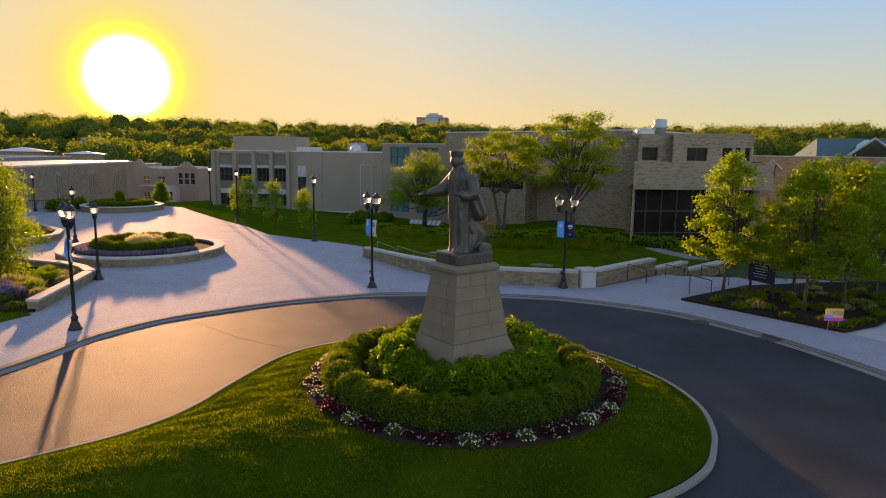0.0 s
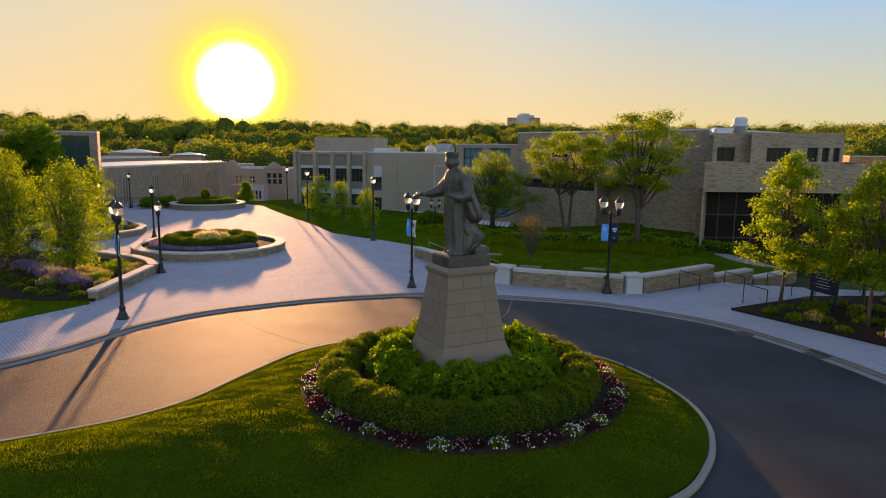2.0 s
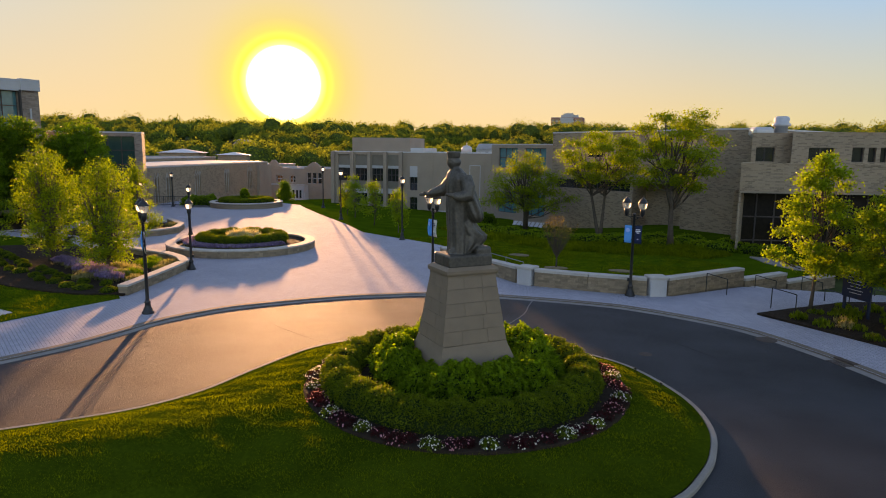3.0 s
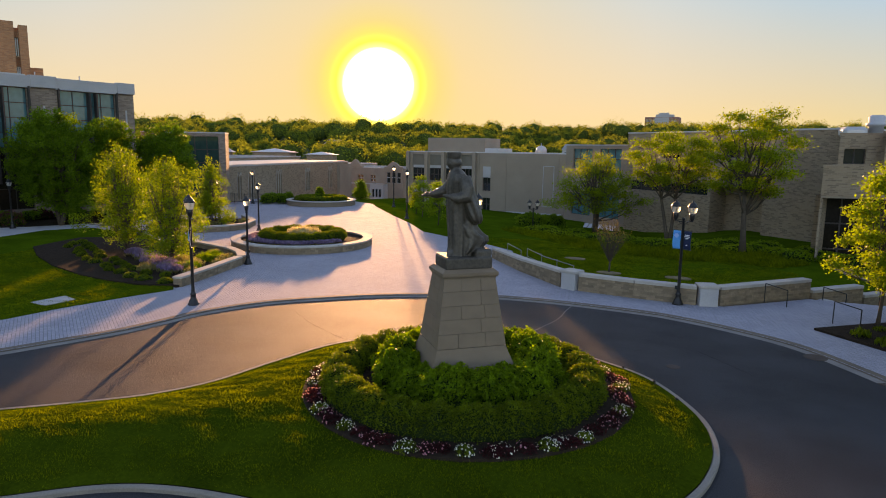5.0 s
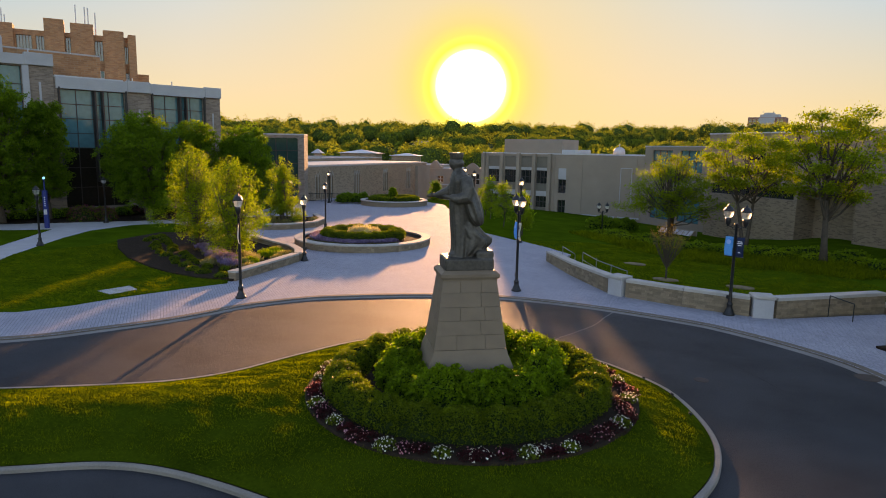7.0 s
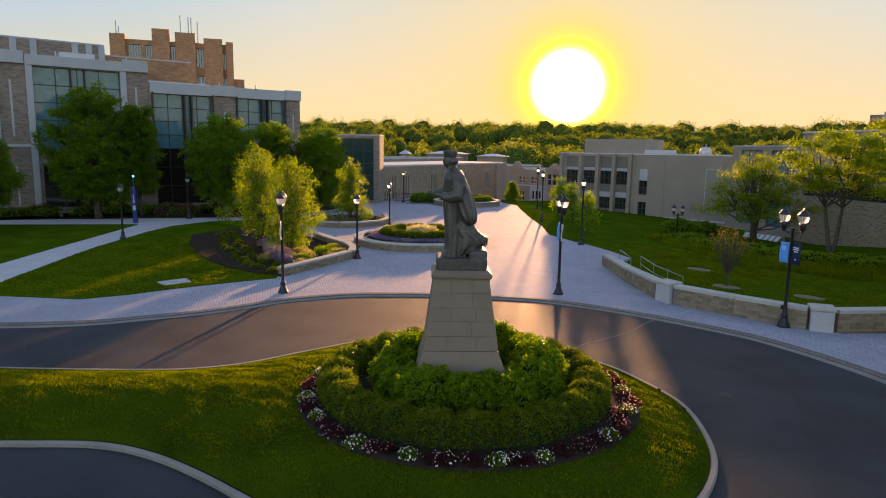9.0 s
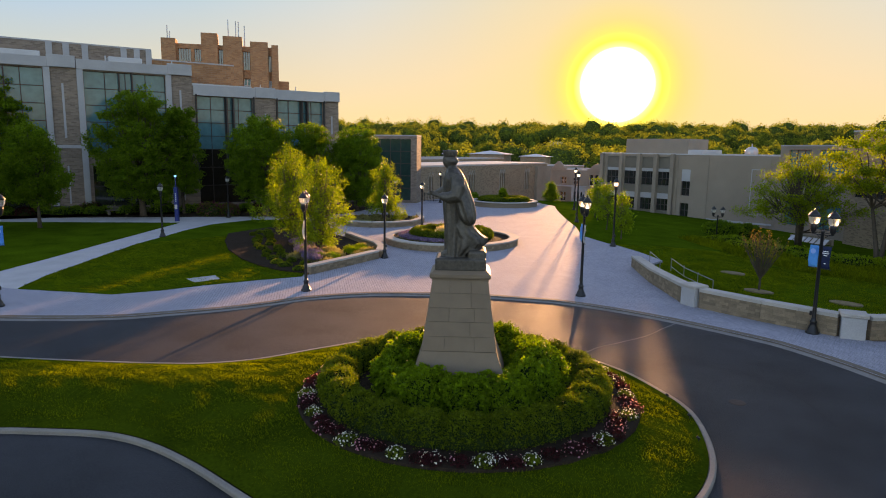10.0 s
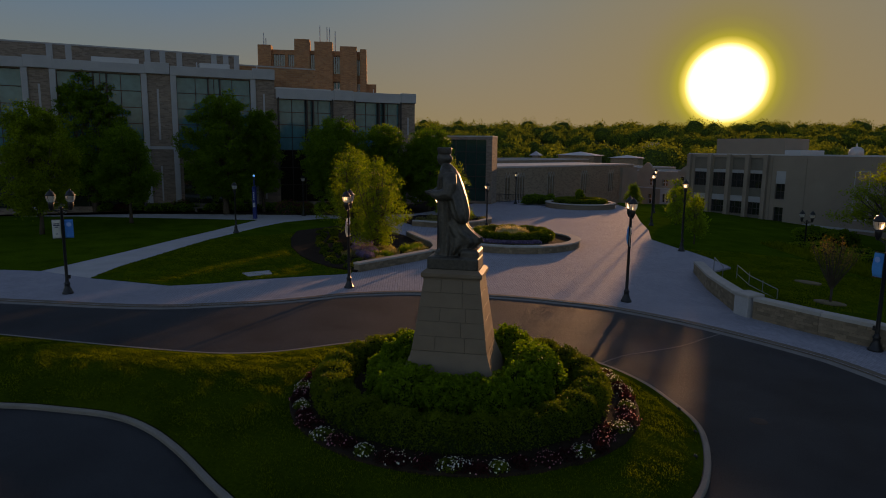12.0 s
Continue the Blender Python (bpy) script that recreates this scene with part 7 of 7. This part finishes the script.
def distant_buildings():
    # gabled brick building beyond the young trees
    P, Q = (33.5, 95.4), (58.0, 91.8)
    L = math.hypot(Q[0] - P[0], Q[1] - P[1])
    root = place("gabled_building", "brick building with pale parapet and a dark green gabled roof", P, Q)
    block(root, 0, L, -4, 6.6, 16, RED_BRICK, [(2.5, 3.6, 3.6, 5.4), (7.6, 9.0, 3.6, 5.2), (11.6, 13.0, 3.6, 5.2), (15.6, 17.0, 3.6, 5.2), (19.6, 21, 3.6, 5.2)], PALE_STONE)
    for a in (2.5, 7.6, 11.6, 15.6, 19.6):
        window(root, a, a + (1.1 if a < 3 else 1.4), 3.6, 5.4 if a < 3 else 5.2, 0.2, 1, 1, GLASS, 0.1, label="dark arched-headed window")
        chev = bmesh.new()
        tube(chev, [(a - 0.5, -0.05, 4.9), (a + 0.65, -0.05, 6.1), (a + 1.8, -0.05, 4.9)], 0.16, 5)
        part("chevron_moulding", chev, PALE_STONE, root, "pale chevron moulding over the window")
    roof = bmesh.new()
    v = [roof.verts.new(c) for c in ((9, 2, 6.7), (L, 2, 6.7), (L, 14, 6.7), (9, 14, 6.7), (10.5, 8, 9.3), (L, 8, 9.3))]
    for q in ((0, 1, 5, 4), (2, 3, 4, 5), (3, 0, 4), (1, 2, 5), (3, 2, 1, 0)):
        roof.faces.new([v[i] for i in q])
    part("roof", roof, material("green_metal_roof", (0.03, 0.09, 0.09), 0.5, 0.15, 0.4, 5.0, 0.1), root, "dark green metal roof")
    g = bmesh.new()
    v = [g.verts.new(c) for c in ((12.6, 1.2, 6.75), (18.6, 1.2, 6.75), (15.6, 1.2, 9.0), (12.6, 5, 6.75), (18.6, 5, 6.75), (15.6, 5, 9.0))]
    for q in ((0, 1, 2), (3, 5, 4), (0, 3, 4, 1), (1, 4, 5, 2), (2, 5, 3, 0)):
        g.faces.new([v[i] for i in q])
    part("gable", g, GLASS, root, "glazed gable end")
    trim = bmesh.new()
    tube(trim, [(12.4, 1.1, 6.75), (15.6, 1.1, 9.15), (18.8, 1.1, 6.75)], 0.2, 5)
    part("gable_trim", trim, PALE_STONE, root, "pale gable trim")
    # far apartment slab on the ridge
    t = place("apartment_tower", "far brick and white apartment tower above the woods", (-106.8, 700), (-74.2, 700))
    # red brick with the distance haze put in as a lighter base colour
    block(t, 0, 32.6, 0, 42.6, 22, material("haze_lightened_red_brick", (0.36, 0.17, 0.13), 0.85, 0.15, 0.5, 6.0, 0.0), (), PALE_STONE)
    for r in range(5):
        for k in range(9):
            z = 26.4 + 3.2 * r
            box_part("window", (1.5 + 3.4 * k, -0.6, z, 3.5 + 3.4 * k, -0.002, z + 1.7), GLASS, t)
            if r > 2:
                box_part("spandrel", (1.3 + 3.4 * k, -0.8, z - 1.1, 3.7 + 3.4 * k, -0.002, z - 0.004), PALE_STONE, t)
    box_part("balcony_bay", (9.6, -1.4, 36.0, 23.6, -0.802, 42.2), PALE_STONE, t, 0.0, "pale balcony bay in the middle")
    box_part("roof_house", (10, 3, 42.5, 27, 14, 45.4), PALE_STONE, t, 0.0, "pale roof house")
    box_part("tank_room", (13, 5, 45.4, 22, 12, 47.2), PALE_STONE, t, 0.0, "upper roof house")
    for x in (12, 17, 21):
        box_part("mast", (x - 0.15, 7, 47.2 if x > 13 else 45.4, x + 0.15, 7.3, 48.6), PALE_METAL, t, 0.0)
    # pavilions with hipped roofs beyond the hall
    for k, (p, q, z1, top) in enumerate((((-126.0, 147.0), (-115.8, 152.2), 5.2, 6.3), ((-133.4, 143.3), (-131.0, 144.5), 5.0, 6.3), ((-112, 153.9), (-104.4, 157.8), 4.7, 5.5))):
        L = math.hypot(q[0] - p[0], q[1] - p[1])
        r = place("pavilion", "small stone pavilion with a pale hipped roof", p, q)
        block(r, 0.4, L - 0.4, -4, z1, L * 0.8, BUFF_BRICK, (), None)
        bm = bmesh.new()
        d = L * 0.8
        v = [bm.verts.new(c) for c in ((-0.4, -0.4, z1), (L + 0.4, -0.4, z1), (L + 0.4, d + 0.4, z1), (-0.4, d + 0.4, z1), (L / 2, d / 2, top))]
        for i in range(4):
            bm.faces.new((v[i], v[(i + 1) % 4], v[4]))
        bm.faces.new(v[:4][::-1])
        part("roof", bm, PALE_METAL, r, "pale hipped roof")
    # small houses among the trees
    rng = random.Random(12)
    for k in range(16):
        a = radians(rng.uniform(70, 128))
        d = rng.uniform(190, 330)
        x, y = d * math.cos(a), 20 + d * math.sin(a)
        z = far_height(x, y)
        h = thing("house", (x, y, z), "small pale house among the hillside trees", "house", "houses on the hillside", turn=rng.uniform(-30, 30))
        w, dp, hh = rng.uniform(6, 9), rng.uniform(5, 7), rng.uniform(6.5, 9.5)
        box_part("wall", (-w / 2, -dp / 2, -1, w / 2, dp / 2, hh), PALE_STONE, h)
        bm = bmesh.new()
        v = [bm.verts.new(c) for c in ((-w / 2 - 0.3, -dp / 2 - 0.3, hh), (w / 2 + 0.3, -dp / 2 - 0.3, hh), (w / 2 + 0.3, dp / 2 + 0.3, hh), (-w / 2 - 0.3, dp / 2 + 0.3, hh), (-w / 2 - 0.3, 0, hh + 2.4), (w / 2 + 0.3, 0, hh + 2.4))]
        for q in ((0, 1, 5, 4), (2, 3, 4, 5), (3, 0, 4), (1, 2, 5), (3, 2, 1, 0)):
            bm.faces.new([v[i] for i in q])
        part("roof", bm, ROOFING, h, "grey pitched roof")
        for i in range(2):
            box_part("window", (-w / 4 + i * w / 2 - 0.5, -dp / 2 - 0.06, hh - 2.6, -w / 4 + i * w / 2 + 0.5, -dp / 2 - 0.002, hh - 1.0), GLASS, h)


distant_buildings()
# ---- small things ----
SIGN_BLUE = material("dark_blue_sign_face", (0.012, 0.02, 0.045), 0.45, 0.1, 2.0, 20.0, 0.0)
SIGN_PRINT = material("pale_sign_lettering", (0.5, 0.52, 0.55), 0.6, 0.05, 2.0, 20.0, 0.0)
PHONE_BLUE = material("deep_blue_paint", (0.01, 0.03, 0.16), 0.4, 0.1, 2.0, 20.0, 0.0)
ORANGE = material("orange_card", (0.85, 0.42, 0.1), 0.6, 0.05, 2.0, 20.0, 0.0)
MAGENTA = material("magenta_card", (0.75, 0.05, 0.5), 0.6, 0.05, 2.0, 20.0, 0.0)
CYAN = material("blue_card", (0.05, 0.35, 0.75), 0.6, 0.05, 2.0, 20.0, 0.0)
TAR = material("tar_seam", (0.014, 0.013, 0.013), 0.7, 0.2, 3.0, 40.0, 0.2)
PALE_SEAM = material("pale_crack_fill", (0.16, 0.15, 0.14), 0.9, 0.2, 3.0, 40.0, 0.2)
IRON = material("rusty_cast_iron", (0.06, 0.04, 0.03), 0.75, 0.4, 5.0, 50.0, 0.5, 0.01)


def letters(text, size, mat, parent, at, name="lettering"):
    cu = bpy.data.curves.new(name, "FONT")
    cu.body, cu.size, cu.align_x, cu.align_y, cu.extrude = text, size, "CENTER", "CENTER", 0.002
    tmp = bpy.data.objects.new(name, cu)
    me = bpy.data.meshes.new_from_object(tmp)
    bpy.data.objects.remove(tmp)
    me.materials.append(mat)
    ob = new(name, me)
    ob.parent = parent
    ob.matrix_local = at
    return ob


def info_sign():
    root = thing("campus_sign", (13.3, 32.45, 0.05), "dark blue campus direction sign on two posts", "sign", turn=-60)
    for x in (-0.62, 0.62):
        box_part("post", (x - 0.05, -0.05, -0.1, x + 0.05, 0.05, 1.95), SIGN_BLUE, root, 0.01)
    box_part("panel", (-0.72, -0.09, 0.75, 0.72, -0.052, 1.95), SIGN_BLUE, root, 0.01, "dark blue sign panel")
    for k in range(6):
        w = (0.5, 0.36, 0.42, 0.3, 0.44, 0.34)[k]
        box_part("text_bar", (-w, -0.1, 1.62 - 0.13 * k, w * 0.8, -0.092, 1.645 - 0.13 * k), SIGN_PRINT, root, 0.0, "line of pale unreadable lettering")
    box_part("heading_bar", (-0.4, -0.1, 1.76, 0.4, -0.092, 1.85), CYAN, root, 0.0, "blue heading line")


info_sign()


def yard_sign():
    root = thing("yard_sign", (14.1, 27.12, 0.08), "small orange, blue and magenta card sign on wire legs", "sign", turn=8)
    for x in (-0.2, 0.2):
        part("leg", tube(bmesh.new(), [(x, 0, -0.05), (x, 0, 0.5)], 0.006, 6), PALE_METAL, root)
    box_part("card", (-0.36, -0.008, 0.3, 0.36, 0.008, 0.78), ORANGE, root, 0.0, "orange printed card")
    box_part("stripe", (-0.36, -0.014, 0.3, 0.36, -0.0085, 0.42), MAGENTA, root, 0.0, "magenta stripe")
    box_part("stripe", (-0.36, -0.014, 0.424, -0.06, -0.0085, 0.54), CYAN, root, 0.0, "blue patch")
    letters("YOU", 0.2, PHONE_BLUE, root, pose(0.12, -0.016, 0.6, 90), "lettering")


yard_sign()


def phone_post():
    root = thing("emergency_phone", (-45.7, 28.7, 0.0), "deep blue emergency phone post with a blue lamp", "phone post", turn=50)
    box_part("column", (-0.16, -0.16, 0.0, 0.16, 0.16, 3.0), PHONE_BLUE, root, 0.02)
    box_part("panel", (-0.11, -0.175, 1.1, 0.11, -0.162, 1.5), PALE_METAL, root, 0.01, "pale speaker panel")
    for k in range(5):
        box_part("text_bar", (-0.05, -0.172, 2.4 - 0.16 * k, 0.05, -0.162, 2.5 - 0.16 * k), SIGN_PRINT, root, 0.0, "pale upright lettering")
    part("mast", tube(bmesh.new(), [(0, 0, 3.0), (0, 0, 3.9)], 0.05, 8), PHONE_BLUE, root)
    lamp = bpy.data.materials.new("blue_beacon")
    lamp.use_nodes = True
    b = lamp.node_tree.nodes["Principled BSDF"]
    b.inputs["Base Color"].default_value = (0.1, 0.5, 1, 1)
    b.inputs["Emission Color"].default_value = (0.1, 0.55, 1, 1)
    b.inputs["Emission Strength"].default_value = 0.5
    part("beacon", lathe(bmesh.new(), [(0.07, 3.9), (0.09, 3.93), (0.09, 4.03), (0.04, 4.08)], 12), lamp, root, "glowing blue beacon", True)


phone_post()


WEATHERED = material("weathered_wood", (0.1, 0.088, 0.075), 0.85, 0.3, 3.0, 40.0, 0.3, 0.004)


def bench(x, y, turn):
    root = thing("bench", (x, y, 0.03), "plain grey weathered bench by the path", "bench", "benches along the footpath", turn=turn)
    box_part("seat", (-1.0, -0.25, 0.38, 1.0, 0.25, 0.5), WEATHERED, root, 0.02)
    for s in (-0.75, 0.75):
        box_part("support", (s - 0.12, -0.22, -0.05, s + 0.12, 0.22, 0.379), WEATHERED, root, 0.01)
    box_part("back", (-1.0, 0.2, 0.502, 1.0, 0.28, 0.85), WEATHERED, root, 0.02)


bench(-56.6, 22.2, 62)
bench(-54.0, 26.3, 62)
AZALEA = leaf_material("azalea_flower", (0.16, 0.03, 0.07), 0.35, (0.24, 0.06, 0.11), 0.7)
for x, y, w, h in ((-49.0, 33.2, 1.5, 0.95), (-47.9, 34.6, 1.1, 0.8), (-57.6, 24.6, 1.3, 0.9)):
    bush = thing("azalea", (x, y, 0.03), "rounded azalea in muted magenta flower by the wall", "shrub", "azaleas before the bays")
    lump_shrub(bush, 0, 0, 0.25, w, w * 0.8, h, int(900 - x), LEAF_YEW, 1500, 0.11)
    lump_shrub(bush, 0, 0, 0.29, w * 1.02, w * 0.82, h * 1.02, int(920 - x), AZALEA, 1300, 0.1, "blossom")


def drain(line, label):
    root = thing("storm_drain", (line[0][0], line[0][1], -KERB), label, "drain")
    a, b = Vector(line[0]), Vector(line[1])
    d = b - a
    root.matrix_world = pose(a.x, a.y, 0, 0, 0, math.degrees(math.atan2(d.y, d.x)))
    box_part("hood", (0, -0.16, -0.1, d.length, 0.05, 0.03), IRON, root, 0.02, "rusty cast kerb hood")
    for k in range(9):
        x = 0.05 + (d.length - 0.1) * k / 9
        box_part("bar", (x, 0.06, -0.16, x + 0.05, 0.4, -KERB + 0.012), IRON, root)


drain([(11.55, 25.35), (11.1, 26.05)], "rusty kerb inlet and grate in the gutter")


def seam(pts, width, mat, label, z):
    line = smooth_line([Vector((p[0] + 0.05 * math.sin(5 * i), p[1] + 0.05 * math.cos(7 * i))) for i, p in enumerate(pts)], 5)
    line = [Vector((p[0] + random.uniform(-0.02, 0.02), p[1] + random.uniform(-0.02, 0.02))) for p in line]
    ob = part("seam", sweep(line, [(-width, z - 0.02), (-width, z), (width, z), (width, z - 0.02)]), mat)
    tagged(ob, label, "crack", "cracks in the asphalt")


Z_ROAD = -KERB + 0.004
seam([(-11.1, 24.8), (-9.9, 24.0), (-8.6, 23.1), (-7.3, 22.4), (-5.9, 21.8)], 0.022, TAR, "dark tarred crack across the drive", Z_ROAD)
seam([(-0.1, 24.3), (-0.2, 25.5), (-0.05, 26.8), (0.1, 28.2), (0.0, 29.6), (0.0, 31.0)], 0.028, PALE_SEAM, "pale filled crack across the drive", Z_ROAD)
seam([(5.6, 26.5), (6.2, 26.0), (6.8, 25.4), (7.4, 24.7)], 0.018, TAR, "dark crack in the asphalt", Z_ROAD)
seam([(3.2, 10.6), (5.0, 9.8), (7.2, 9.9), (9.4, 9.2)], 0.018, TAR, "dark crack in the asphalt", Z_ROAD)
for x, y, r, mat, label in ((5.1, 24.35, 0.16, IRON, "small iron cover in the asphalt"), (9.3, 27.75, 0.32, IRON, "round iron manhole cover in the asphalt"), (-23.0, 44.6, 0.2, WALK, "small pale cover in the paving")):
    ob = part("manhole_cover", lathe(bmesh.new(), [(r + 0.06, -0.05), (r + 0.06, 0.004), (r, 0.012), (r * 0.6, 0.008), (0.02, 0.014)], 20), mat)
    ob.matrix_world = pose(x, y, -KERB if y < 40 else 0.0)
    tagged(ob, label, "manhole cover", "covers in the ground")


def spotlight(x, y):
    """A small ground light on a stake in the grass."""
    a = math.degrees(math.atan2(CENTRE.y - y, CENTRE.x - x))
    root = thing("ground_spotlight", (x, y, float(island_top([x], [y])[0])), "small black spotlight on a stake in the grass", "spotlight", "spotlights round the island", turn=a)
    part("stake", tube(bmesh.new(), [(0, 0, -0.1), (0, 0, 0.08)], 0.01, 6), DARK_METAL, root)
    part("head", tube(bmesh.new(), [(-0.03, 0, 0.085), (0.0, 0, 0.1), (0.05, 0, 0.125)], [0.02, 0.03, 0.033], 10), DARK_METAL, root, smooth=True)


for x, y in ((3.8, 22.9), (4.85, 22.05), (5.6, 20.95), (-3.2, 22.6)):
    spotlight(x, y)


# ---- blades over the nearer lawns ----
grass_blades("lawn_grass", LAWN_CORNER, 130000, 0.075, lambda x, y: np.full(len(x), 0.028), 15, "short blades of mown grass on the corner lawn",
             keep=lambda x, y: ~inside_many(BED, x, y) & (x > -34))
LOW_PART = [(-14, 47.9), (-7.7, 44.2), (-7.0, 41.4), (-1.0, 35.0), (5.2, 34.4), (9.4, 38.9), (9.5, 46), (2, 53), (-6, 58)]
grass_blades("lawn_grass", LOW_PART, 110000, 0.09, lambda x, y: np.array([low_z(a, b) for a, b in zip(x, y)]) - 0.01, 16, "short blades of grass on the lower lawn")


# tall ground cover between the lower lawn and the brick building
COVER_BED = [(-14.6, 59.8), (-7.2, 54.0), (-1.9, 50.6), (3.0, 48.8), (8.6, 47.6), (10.4, 50.4), (6.9, 54.6), (2.6, 56.5), (-5.7, 63.4), (-10, 65)]
grass_blades("ground_cover", COVER_BED, 30000, 0.4, lambda x, y: np.array([low_z(a, b) for a, b in zip(x, y)]) - 0.02, 17, "tall green ground cover along the brick building")


# ---- single paving blocks in front of the retaining wall ----
def build_pavers():
    """Blocks laid in half bond, a little proud of their bed, on the stretch of pavement before the wall."""
    block_mat = material("paving_block", (0.305, 0.303, 0.34), 0.85, 0.12, 0.6, 30.0, 0.4, 0.004, by_object=0.09)
    me = bpy.data.meshes.new("paver")
    bm = box(bmesh.new(), -0.1155, -0.0555, -0.03, 0.1155, 0.0555, 0.004)
    bm.to_mesh(me)
    bm.free()
    me.materials.append(block_mat)
    c, s = math.cos(radians(32)), math.sin(radians(32))
    strip = [(-0.3, 31.75), (3.6, 31.6), (3.6, 33.35), (-0.3, 33.55)]
    made = 0
    for m in range(190, 320):
        for n in range(-120, 40):
            u, v = (n + 0.5) * 0.24 + (0.12 if m % 2 else 0.0), (m + 0.5) * 0.12
            x, y = c * u + s * v, -s * u + c * v
            if inside(strip, x, y) and made < 300:
                ob = new("paver", me)
                ob.parent = plaza
                ob.matrix_local = pose(x, y, 0.0, 0, 0, -32)
                made += 1


build_pavers()
